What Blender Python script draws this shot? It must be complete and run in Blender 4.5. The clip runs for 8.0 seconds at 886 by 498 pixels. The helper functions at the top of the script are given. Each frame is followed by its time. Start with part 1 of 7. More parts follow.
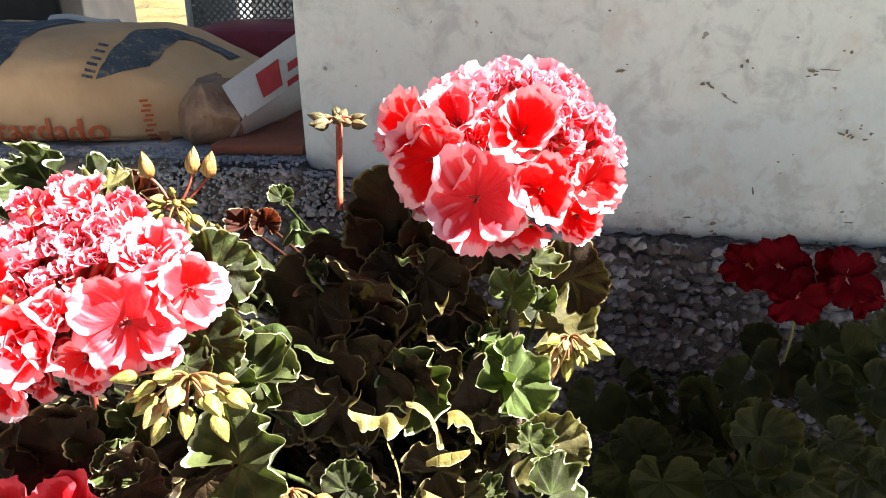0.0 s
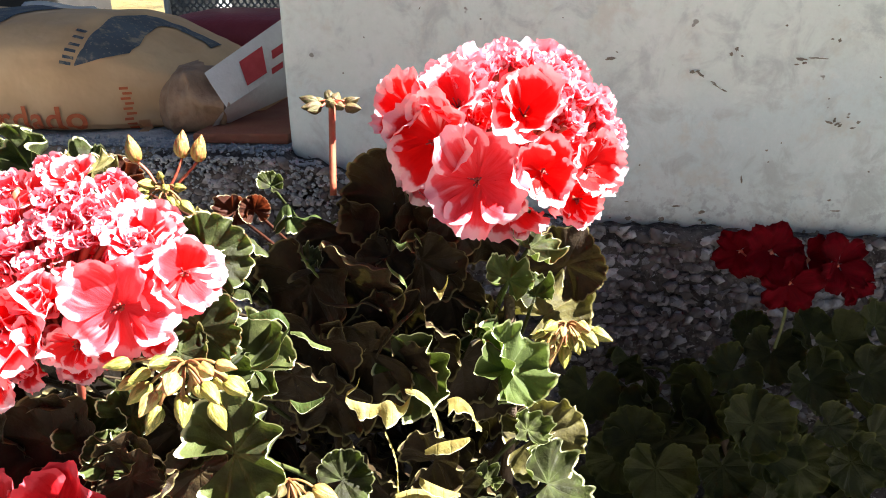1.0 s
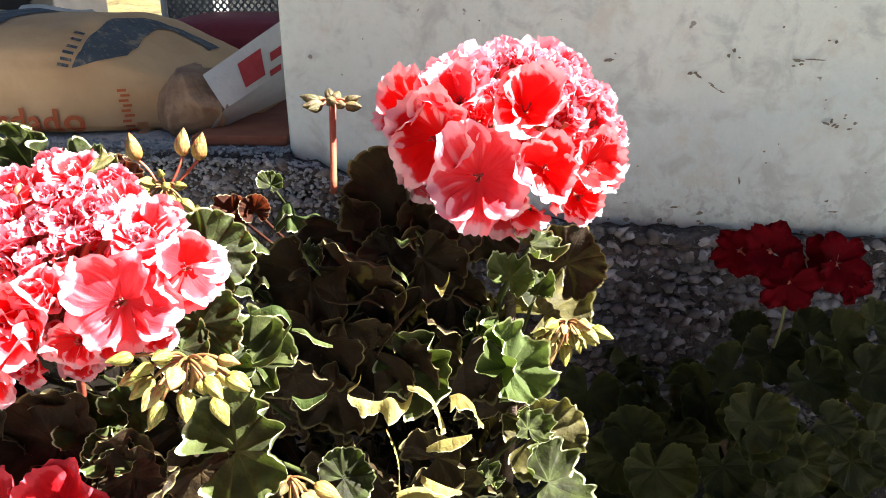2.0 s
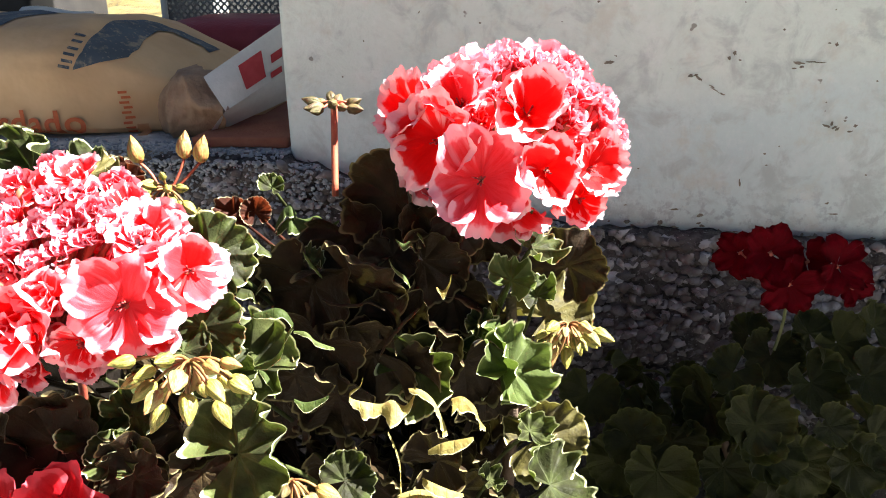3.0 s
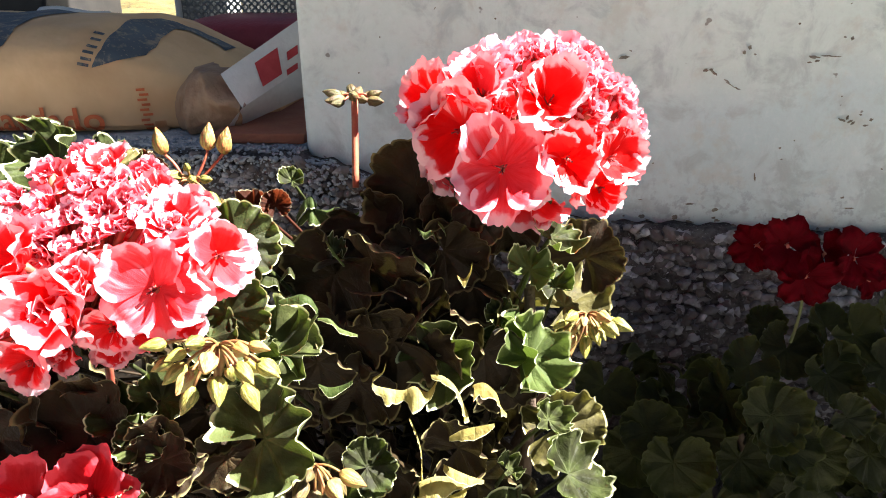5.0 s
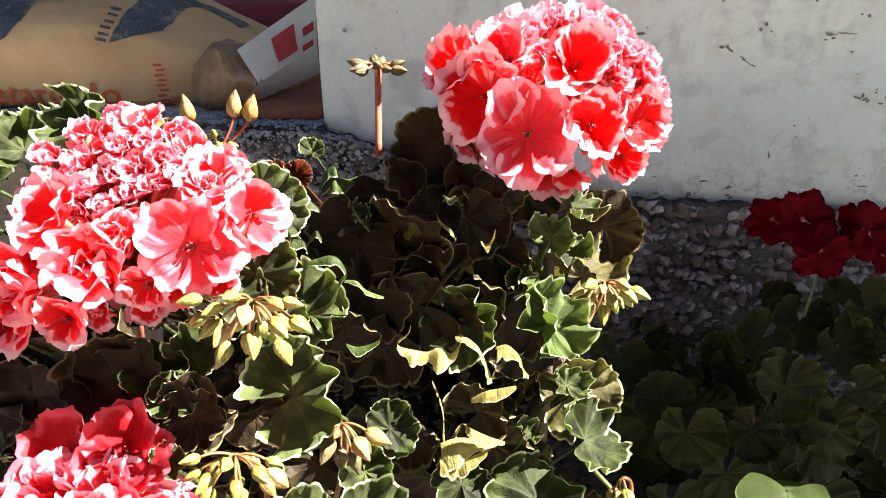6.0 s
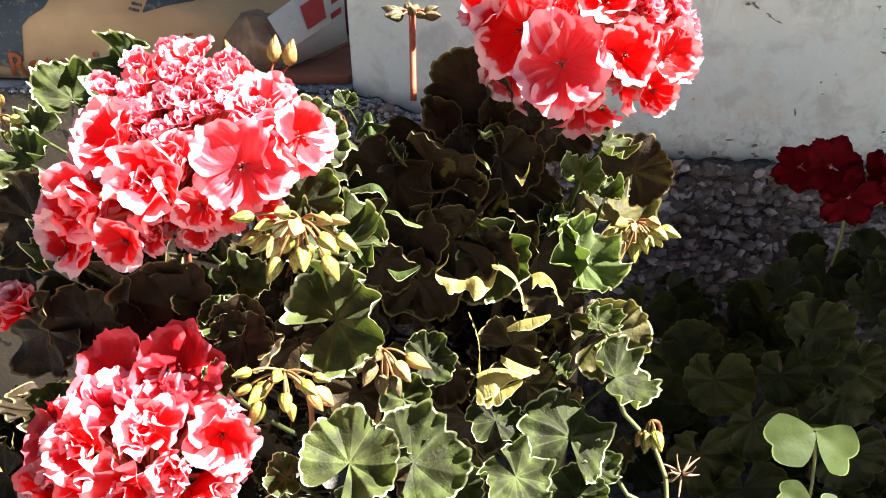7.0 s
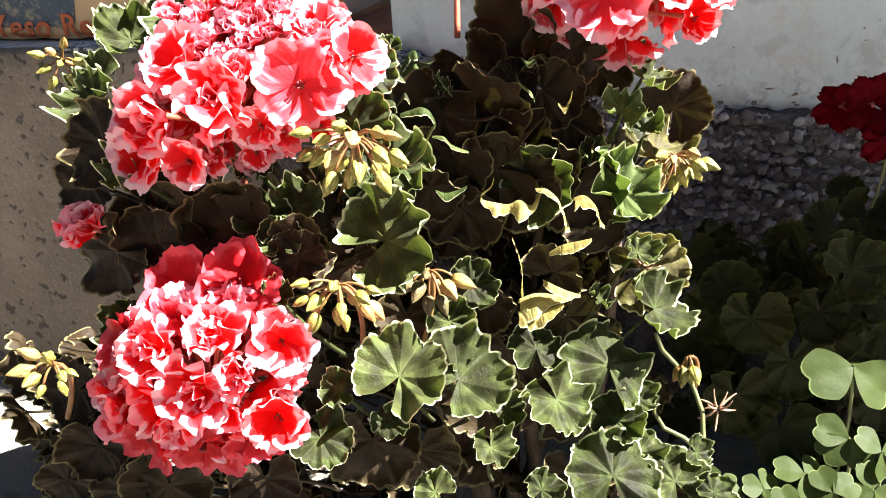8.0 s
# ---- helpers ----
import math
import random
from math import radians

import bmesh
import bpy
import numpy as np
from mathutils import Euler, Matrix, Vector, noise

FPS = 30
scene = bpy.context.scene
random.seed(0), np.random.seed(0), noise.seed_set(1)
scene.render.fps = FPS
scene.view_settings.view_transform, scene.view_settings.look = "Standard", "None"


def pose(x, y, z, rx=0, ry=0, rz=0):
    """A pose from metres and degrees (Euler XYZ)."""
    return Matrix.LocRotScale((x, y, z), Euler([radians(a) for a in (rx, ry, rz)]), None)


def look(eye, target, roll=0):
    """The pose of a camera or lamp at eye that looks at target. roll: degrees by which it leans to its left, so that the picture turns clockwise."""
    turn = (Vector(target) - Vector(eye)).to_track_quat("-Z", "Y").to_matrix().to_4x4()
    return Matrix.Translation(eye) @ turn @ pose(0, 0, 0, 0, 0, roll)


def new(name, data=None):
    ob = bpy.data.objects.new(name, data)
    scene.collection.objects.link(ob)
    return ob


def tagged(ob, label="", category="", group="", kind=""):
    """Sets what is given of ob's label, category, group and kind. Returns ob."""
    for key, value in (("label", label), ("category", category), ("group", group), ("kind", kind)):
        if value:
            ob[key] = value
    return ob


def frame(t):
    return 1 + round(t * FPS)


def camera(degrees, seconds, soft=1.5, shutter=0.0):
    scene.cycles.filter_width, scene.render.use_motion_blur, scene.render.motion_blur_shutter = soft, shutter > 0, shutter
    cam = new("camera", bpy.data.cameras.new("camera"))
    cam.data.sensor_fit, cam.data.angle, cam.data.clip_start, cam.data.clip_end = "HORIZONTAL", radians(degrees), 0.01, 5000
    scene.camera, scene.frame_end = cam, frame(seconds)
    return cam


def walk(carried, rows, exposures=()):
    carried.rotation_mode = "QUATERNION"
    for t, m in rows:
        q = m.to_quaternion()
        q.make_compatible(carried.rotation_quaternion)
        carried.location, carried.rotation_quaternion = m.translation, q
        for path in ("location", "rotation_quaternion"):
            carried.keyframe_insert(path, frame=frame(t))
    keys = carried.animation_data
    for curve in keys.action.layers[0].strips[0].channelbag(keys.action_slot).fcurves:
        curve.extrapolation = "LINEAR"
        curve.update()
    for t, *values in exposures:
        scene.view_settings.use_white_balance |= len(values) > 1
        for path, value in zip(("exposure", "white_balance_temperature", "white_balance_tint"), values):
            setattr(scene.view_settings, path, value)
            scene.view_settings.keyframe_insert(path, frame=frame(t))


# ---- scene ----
cam = camera(62.0, 8.0, soft=1.0)
# seconds, eye (m), yaw, pitch, roll (degrees)
PATH = [
    (0.0, 0.0000, 0.0000, 0.6200, 8.00, -21.00, -1.00),
    (0.5, -0.0038, 0.0024, 0.6146, 7.18, -21.09, -0.80),
    (1.0, -0.0104, 0.0032, 0.6131, 6.15, -21.40, -0.51),
    (1.5, -0.0123, 0.0013, 0.6090, 5.82, -21.03, -0.47),
    (3.0, -0.0140, 0.0012, 0.6099, 5.74, -20.83, -0.40),
    (3.5, -0.0128, 0.0006, 0.6080, 6.05, -20.46, -0.65),
    (4.0, -0.0124, -0.0007, 0.6070, 6.29, -20.37, -0.76),
    (4.5, -0.0146, -0.0031, 0.6066, 6.38, -20.41, -0.78),
    (6.0, -0.0274, -0.0160, 0.5987, 6.86, -21.76, -0.41),
    (6.5, -0.0293, -0.0272, 0.5894, 7.67, -22.06, -0.87),
    (7.0, -0.0337, -0.0386, 0.5761, 8.42, -22.35, -1.30),
    (7.5, -0.0384, -0.0497, 0.5646, 9.37, -22.91, -1.72),
    (8.0, -0.0372, -0.0633, 0.5566, 11.18, -23.86, -2.36),
]


def eye_pose(x, y, z, yaw, pitch, roll):
    """Turn left by yaw, up by pitch, then roll about the view axis."""
    return pose(x, y, z) @ pose(0, 0, 0, 0, 0, yaw) @ pose(0, 0, 0, 90 + pitch) @ pose(0, 0, 0, 0, 0, roll)


walk(cam, [(t, eye_pose(*row)) for t, *row in PATH], [(0.0, 2.95, 6200, 10), (8.0, 2.95, 6200, 10)])

# ---- light ----
world = bpy.data.worlds.new("sky")
scene.world = world
world.use_nodes = True
SUN_X, SUN_Y, SUN_Z = 0.85, 0.03, 1.0          # the way towards the sun: along the wall, which it only grazes
sky = world.node_tree.nodes.new("ShaderNodeTexSky")
sky.sky_type, sky.sun_disc = "NISHITA", False
sky.sun_elevation = math.atan2(SUN_Z, math.hypot(SUN_X, SUN_Y))
sky.sun_rotation = math.atan2(SUN_X, SUN_Y)
background = world.node_tree.nodes["Background"]
world.node_tree.links.new(sky.outputs["Color"], background.inputs["Color"])
background.inputs["Strength"].default_value = 0.0096
sun_data = bpy.data.lights.new("sun", "SUN")
sun_data.energy, sun_data.angle, sun_data.color = 5.0, radians(0.53), (1.0, 0.95, 0.86)
sun = new("sun", sun_data)
sun.matrix_world = look((SUN_X * 5, SUN_Y * 5, SUN_Z * 5), (0, 0, 0))

# ---- materials ----


def nodes_of(name):
    m = bpy.data.materials.new(name)
    m.use_nodes = True
    t = m.node_tree
    return m, t, t.nodes, t.links, t.nodes["Principled BSDF"]


def mixed(t, fac, a, b, kind="MIX"):
    """A colour mix; fac, a and b are sockets or values."""
    n = t.nodes.new("ShaderNodeMix")
    n.data_type, n.blend_type = "RGBA", kind
    for key, value in ((0, fac), (6, a), (7, b)):
        if isinstance(value, bpy.types.NodeSocket):
            t.links.new(value, n.inputs[key])
        else:
            n.inputs[key].default_value = value if key == 0 else (*value, 1.0)
    return n.outputs[2]


def noise_of(t, scale, detail=3.0, rough=0.6, vector=None, distort=0.0):
    n = t.nodes.new("ShaderNodeTexNoise")
    n.inputs["Scale"].default_value, n.inputs["Detail"].default_value = scale, detail
    n.inputs["Roughness"].default_value, n.inputs["Distortion"].default_value = rough, distort
    if vector is None:
        c = t.nodes.new("ShaderNodeTexCoord")
        vector = c.outputs["Object"]
    t.links.new(vector, n.inputs["Vector"])
    return n.outputs["Fac"]


def ranged(t, value, lo, hi, a=0.0, b=1.0):
    n = t.nodes.new("ShaderNodeMapRange")
    n.interpolation_type = "SMOOTHSTEP"
    for key, v in zip(range(1, 5), (lo, hi, a, b)):
        n.inputs[key].default_value = v
    t.links.new(value, n.inputs[0])
    return n.outputs[0]


def maths(t, op, a, b=0.0):
    n = t.nodes.new("ShaderNodeMath")
    n.operation = op
    for key, v in ((0, a), (1, b)):
        if isinstance(v, bpy.types.NodeSocket):
            t.links.new(v, n.inputs[key])
        else:
            n.inputs[key].default_value = v
    return n.outputs[0]


def bumped(t, bsdf, height, strength=0.4, distance=0.002):
    n = t.nodes.new("ShaderNodeBump")
    n.inputs["Strength"].default_value, n.inputs["Distance"].default_value = strength, distance
    t.links.new(height, n.inputs["Height"])
    t.links.new(n.outputs["Normal"], bsdf.inputs["Normal"])
    return n.outputs["Normal"]


def object_random(t):
    return t.nodes.new("ShaderNodeObjectInfo").outputs["Random"]


def thin(t, bsdf, colour, amount, normal=None):
    """Let part of the light through, as leaves and petals do."""
    tr = t.nodes.new("ShaderNodeBsdfTranslucent")
    mix = t.nodes.new("ShaderNodeMixShader")
    mix.inputs[0].default_value = amount
    t.links.new(colour, tr.inputs["Color"])
    if normal is not None:
        t.links.new(normal, tr.inputs["Normal"])
    t.links.new(bsdf.outputs[0], mix.inputs[1])
    t.links.new(tr.outputs[0], mix.inputs[2])
    t.links.new(mix.outputs[0], t.nodes["Material Output"].inputs["Surface"])


def leaf_material(name, deep, mid, pale, rim, through_light, glow=0.3, zoned=0.6, relief=0.5):
    """A zoned, softly hairy blade: seven veins, a dark ring and a thin pale margin."""
    m, t, nodes, links, bsdf = nodes_of(name)
    uv = nodes.new("ShaderNodeTexCoord").outputs["UV"]
    split = nodes.new("ShaderNodeSeparateXYZ")
    links.new(uv, split.inputs[0])
    turn = maths(t, "ABSOLUTE", maths(t, "SUBTRACT", maths(t, "FRACT", maths(t, "MULTIPLY", split.outputs[0], 7.0)), 0.5))
    vein = ranged(t, maths(t, "MULTIPLY", turn, split.outputs[1]), 0.008, 0.035, 1.0, 0.0)
    blotch = noise_of(t, 90.0, 3.0)
    grain = noise_of(t, 900.0, 2.0)
    col = mixed(t, ranged(t, blotch, 0.35, 0.65), deep, mid)
    col = mixed(t, ranged(t, noise_of(t, 260.0, 3.0), 0.5, 0.75, 0.0, 0.16), col, pale)
    col = mixed(t, maths(t, "MULTIPLY", maths(t, "POWER", object_random(t), 2.0), 0.32), col, pale)
    ring = maths(t, "ADD", split.outputs[1], maths(t, "MULTIPLY", maths(t, "SUBTRACT", noise_of(t, 120.0, 2.0), 0.5), 0.35))
    zone = maths(t, "MULTIPLY", ranged(t, ring, 0.22, 0.45), ranged(t, ring, 0.55, 0.82, 1.0, 0.0))
    col = mixed(t, maths(t, "MULTIPLY", zone, zoned), col, deep)
    col = mixed(t, maths(t, "MULTIPLY", vein, 0.03), col, pale)
    # lit leaves get a near-white margin: sun on the upturned edge, in the colour
    col = mixed(t, ranged(t, split.outputs[1], 0.95, 0.985, 0.0, 0.95), col, rim)
    links.new(col, bsdf.inputs["Base Color"])
    bsdf.inputs["Roughness"].default_value = 0.62
    bsdf.inputs["Specular IOR Level"].default_value = 0.2
    bsdf.inputs["Sheen Weight"].default_value = 0.03
    bsdf.inputs["Sheen Roughness"].default_value = 0.4
    n = bumped(t, bsdf, maths(t, "ADD", maths(t, "MULTIPLY", vein, -0.3), maths(t, "ADD", maths(t, "MULTIPLY", grain, 0.4), maths(t, "MULTIPLY", noise_of(t, 330.0, 3.0, 0.65), 1.6))), relief, 0.0010)
    thin(t, bsdf, mixed(t, 0.6, col, through_light), glow, n)
    return m


def petal_material(name, deep, mid, pale, rim, inside, glow=0.5, veins=0.5, sheen=0.2, rays=0.9):
    """A petal, red at its foot, pink outwards, with an uneven white margin; some petals are rayed with white."""
    m, t, nodes, links, bsdf = nodes_of(name)
    uv = nodes.new("ShaderNodeTexCoord").outputs["UV"]
    split = nodes.new("ShaderNodeSeparateXYZ")
    links.new(uv, split.inputs[0])
    u, v = split.outputs[0], split.outputs[1]
    pick = object_random(t)
    shift = nodes.new("ShaderNodeVectorMath")
    shift.operation = "ADD"
    links.new(uv, shift.inputs[0])
    links.new(pick, shift.inputs[1])
    stretch = nodes.new("ShaderNodeMapping")
    stretch.inputs["Scale"].default_value = (9.0, 1.1, 1.0)
    links.new(shift.outputs[0], stretch.inputs["Vector"])
    streak = noise_of(t, 2.2, 3.0, 0.6, stretch.outputs[0])
    broad = noise_of(t, 0.75, 2.0, 0.5, stretch.outputs[0])
    blotch = noise_of(t, 60.0, 2.0)
    wander = maths(t, "MULTIPLY", maths(t, "SUBTRACT", noise_of(t, 3.4, 3.0, 0.6, shift.outputs[0]), 0.5), 0.34)
    across = maths(t, "MULTIPLY", maths(t, "ABSOLUTE", maths(t, "SUBTRACT", u, 0.5)), 2.0)
    margin = maths(t, "ADD", maths(t, "MAXIMUM", maths(t, "MULTIPLY", across, ranged(t, v, 0.15, 0.45)), v), wander)
    col = mixed(t, ranged(t, streak, 0.38, 0.68), mid, deep)
    col = mixed(t, maths(t, "MULTIPLY", ranged(t, blotch, 0.5, 0.7), 0.14), col, pale)
    col = mixed(t, ranged(t, pick, 0.6, 1.0, 0.0, 0.32), col, pale)
    ray = maths(t, "MULTIPLY", ranged(t, broad, 0.50, 0.60), ranged(t, maths(t, "FRACT", maths(t, "MULTIPLY", pick, 7.3)), 0.55, 0.62, 0.0, rays))
    col = mixed(t, maths(t, "MULTIPLY", ray, ranged(t, v, 0.12, 0.35)), col, rim)
    col = mixed(t, maths(t, "MULTIPLY", ranged(t, v, 0.05, 0.42, 1.0, 0.0), veins), col, deep)
    col = mixed(t, ranged(t, margin, 0.55, 0.80, 0.0, 0.40), col, pale)
    # white margin: the sun caught by the curling edge, put into the colour
    col = mixed(t, ranged(t, margin, 0.74, 0.84, 0.0, 0.97), col, rim)
    links.new(col, bsdf.inputs["Base Color"])
    bsdf.inputs["Roughness"].default_value = 0.5
    bsdf.inputs["Specular IOR Level"].default_value = sheen
    n = bumped(t, bsdf, maths(t, "ADD", streak, maths(t, "MULTIPLY", blotch, 0.4)), 0.4, 0.0008)
    thin(t, bsdf, mixed(t, 0.08, inside, col), glow, n)
    return m


def plain_material(name, a, b, scale, rough=0.7, relief=0.2, depth=0.001, fine=None, metal=0.0):
    m, t, nodes, links, bsdf = nodes_of(name)
    big, small = noise_of(t, scale, 3.0), noise_of(t, fine or scale * 9, 2.0)
    col = mixed(t, ranged(t, big, 0.3, 0.7), a, b)
    col = mixed(t, maths(t, "MULTIPLY", small, 0.35), col, tuple(c * 0.7 for c in a))
    links.new(col, bsdf.inputs["Base Color"])
    bsdf.inputs["Roughness"].default_value, bsdf.inputs["Metallic"].default_value = rough, metal
    bumped(t, bsdf, maths(t, "ADD", big, small), relief, depth)
    return m


leaf_mat = leaf_material("geranium_leaf", (0.0115, 0.0112, 0.0034), (0.044, 0.058, 0.0150), (0.17, 0.20, 0.06), (0.74, 0.77, 0.44), (0.13, 0.19, 0.012), 0.18, 0.7)
# brown zoned leaf, darkened further: the plant's inner shade put into its colour
shaded_bronze_leaf_mat = leaf_material("shaded_bronze_leaf", (0.0125, 0.0065, 0.0027), (0.029, 0.0165, 0.0066), (0.07, 0.052, 0.019), (0.19, 0.16, 0.07), (0.07, 0.06, 0.010), 0.07, 0.5)
yellow_leaf_mat = leaf_material("yellowing_leaf", (0.030, 0.024, 0.008), (0.10, 0.088, 0.024), (0.36, 0.31, 0.10), (0.72, 0.66, 0.34), (0.20, 0.18, 0.02), 0.18, 0.3)
# dry yellow margin, made far paler for the sun that strikes it
sunlit_withered_mat = leaf_material("sunlit_withered_leaf", (0.16, 0.12, 0.03), (0.40, 0.34, 0.10), (0.56, 0.50, 0.22), (0.74, 0.70, 0.42), (0.5, 0.42, 0.06), 0.25, 0.3)
# bright green copy of the leaf: sunlight on and through it in the colour
sunlit_young_leaf_mat = leaf_material("sunlit_young_leaf", (0.030, 0.046, 0.010), (0.058, 0.086, 0.020), (0.23, 0.27, 0.09), (0.70, 0.74, 0.42), (0.16, 0.24, 0.025), 0.26, 0.3)
# darker copy of the leaf: the shade beside the wall put into its colour
shade_leaf_mat = leaf_material("shaded_geranium_leaf", (0.014, 0.016, 0.0030), (0.026, 0.029, 0.0052), (0.055, 0.059, 0.012), (0.058, 0.062, 0.017), (0.10, 0.12, 0.015), 0.13, 0.3)
red_leaf_mat = leaf_material("reddened_leaf", (0.030, 0.008, 0.005), (0.065, 0.017, 0.009), (0.13, 0.06, 0.03), (0.45, 0.40, 0.25), (0.25, 0.04, 0.01), 0.3)
clover_mat = leaf_material("clover_leaf", (0.028, 0.041, 0.0070), (0.037, 0.053, 0.0100), (0.055, 0.073, 0.015), (0.12, 0.16, 0.05), (0.13, 0.18, 0.03), 0.2, 0.1, 0.12)
petal_mat = petal_material("coral_petal", (0.64, 0.004, 0.005), (0.73, 0.017, 0.020), (0.84, 0.16, 0.22), (0.94, 0.74, 0.82), (0.90, 0.006, 0.003), 0.50)
# small crinkled petals, paled: direct sunlight on them put into the colour
sunlit_petal_mat = petal_material("sunlit_pink_petal", (0.62, 0.006, 0.018), (0.71, 0.040, 0.065), (0.85, 0.24, 0.33), (0.94, 0.76, 0.86), (0.85, 0.02, 0.03), 0.40)
scarlet_petal_mat = petal_material("scarlet_petal", (0.60, 0.0015, 0.0012), (0.68, 0.0045, 0.0030), (0.80, 0.05, 0.06), (0.94, 0.76, 0.82), (0.90, 0.003, 0.001), 0.45, 0.5, 0.12, 0.9)
# coral petals of the low head, deepened to crimson to carry their shade
shaded_petal_mat = petal_material("shaded_coral_petal", (0.40, 0.004, 0.008), (0.50, 0.013, 0.020), (0.62, 0.055, 0.075), (0.72, 0.12, 0.15), (0.70, 0.006, 0.008), 0.35, 0.5, 0.12, 0.3)
pink_petal_mat = petal_material("rosy_petal", (0.72, 0.022, 0.030), (0.79, 0.062, 0.088), (0.86, 0.20, 0.27), (0.93, 0.62, 0.72), (0.90, 0.014, 0.010), 0.45, 0.6, 0.2, 0.35)
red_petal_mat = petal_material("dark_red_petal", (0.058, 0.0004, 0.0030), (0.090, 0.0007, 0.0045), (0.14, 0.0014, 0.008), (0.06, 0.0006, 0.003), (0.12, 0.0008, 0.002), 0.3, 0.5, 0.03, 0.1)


def bud_material(name, a, b, tip, streak_amount):
    """Ridged green buds, streaked lengthwise, each a little different."""
    m, t, nodes, links, bsdf = nodes_of(name)
    place = nodes.new("ShaderNodeTexCoord").outputs["Object"]
    stretch = nodes.new("ShaderNodeMapping")
    stretch.inputs["Scale"].default_value = (9.0, 9.0, 1.2)
    links.new(place, stretch.inputs["Vector"])
    streak, grain = noise_of(t, 1.0, 3.0, 0.6, stretch.outputs[0]), noise_of(t, 14.0, 2.0)
    split = nodes.new("ShaderNodeSeparateXYZ")
    links.new(place, split.inputs[0])
    col = mixed(t, object_random(t), a, b)
    col = mixed(t, ranged(t, streak, 0.45, 0.62, 0.0, streak_amount), col, tip)
    col = mixed(t, ranged(t, split.outputs[2], 0.72, 1.0, 0.0, 0.6), col, tip)
    links.new(col, bsdf.inputs["Base Color"])
    bsdf.inputs["Roughness"].default_value = 0.6
    bumped(t, bsdf, maths(t, "ADD", streak, maths(t, "MULTIPLY", grain, 0.15)), 0.25, 0.03)
    return m


bud_mat = bud_material("green_bud", (0.075, 0.092, 0.010), (0.23, 0.22, 0.027), (0.46, 0.36, 0.09), 0.7)
brown_bud_mat = bud_material("brownish_bud", (0.085, 0.08, 0.022), (0.14, 0.105, 0.035), (0.06, 0.028, 0.014), 0.8)
tip_mat = bud_material("opening_bud", (0.26, 0.22, 0.045), (0.42, 0.34, 0.12), (0.30, 0.06, 0.02), 0.75)
stalk_mat = plain_material("green_stalk", (0.12, 0.14, 0.045), (0.20, 0.20, 0.075), 90.0, 0.6, 0.3, 0.0006)
red_stalk_mat = plain_material("reddish_stalk", (0.34, 0.06, 0.035), (0.42, 0.13, 0.065), 90.0, 0.55, 0.3, 0.0006)
stamen_mat = plain_material("crimson_stamens", (0.20, 0.008, 0.012), (0.32, 0.03, 0.03), 300.0, 0.6, 0.2, 0.0003)
pedicel_mat = plain_material("ruddy_flower_stalk", (0.22, 0.07, 0.025), (0.24, 0.17, 0.045), 140.0, 0.6, 0.3, 0.0006)
woody_mat = plain_material("woody_stem", (0.09, 0.06, 0.04), (0.15, 0.10, 0.065), 60.0, 0.85, 0.6, 0.002)
dry_mat = plain_material("dried_sepals", (0.28, 0.15, 0.09), (0.42, 0.26, 0.17), 200.0, 0.8, 0.3, 0.0006)


def make_stone_material(name="rubble_stone", joined=False):
    m, t, nodes, links, bsdf = nodes_of(name)
    pick = nodes.new("ShaderNodeNewGeometry").outputs["Random Per Island"] if joined else object_random(t)
    grain, big = noise_of(t, 260.0, 4.0), noise_of(t, 60.0, 3.0)
    col = mixed(t, maths(t, "POWER", pick, 1.6), (0.075, 0.062, 0.066), (0.52, 0.50, 0.53))
    col = mixed(t, ranged(t, big, 0.40, 0.62, 0.0, 0.75), col, (0.105, 0.075, 0.062))
    col = mixed(t, ranged(t, grain, 0.6, 0.75, 0.0, 0.5), col, (0.36, 0.36, 0.37))
    links.new(col, bsdf.inputs["Base Color"])
    bsdf.inputs["Roughness"].default_value = 0.75
    bumped(t, bsdf, maths(t, "ADD", grain, big), 0.7, 0.002)
    return m


def make_mortar_material():
    m, t, nodes, links, bsdf = nodes_of("dark_mortar")
    a, b = noise_of(t, 45.0, 5.0, 0.7), noise_of(t, 350.0, 3.0, 0.7)
    col = mixed(t, ranged(t, a, 0.35, 0.65), (0.028, 0.021, 0.020), (0.14, 0.12, 0.115))
    col = mixed(t, ranged(t, b, 0.58, 0.72, 0.0, 0.8), col, (0.48, 0.47, 0.47))
    links.new(col, bsdf.inputs["Base Color"])
    bsdf.inputs["Roughness"].default_value = 0.9
    bumped(t, bsdf, maths(t, "ADD", maths(t, "MULTIPLY", a, 2.0), b), 0.9, 0.004)
    return m


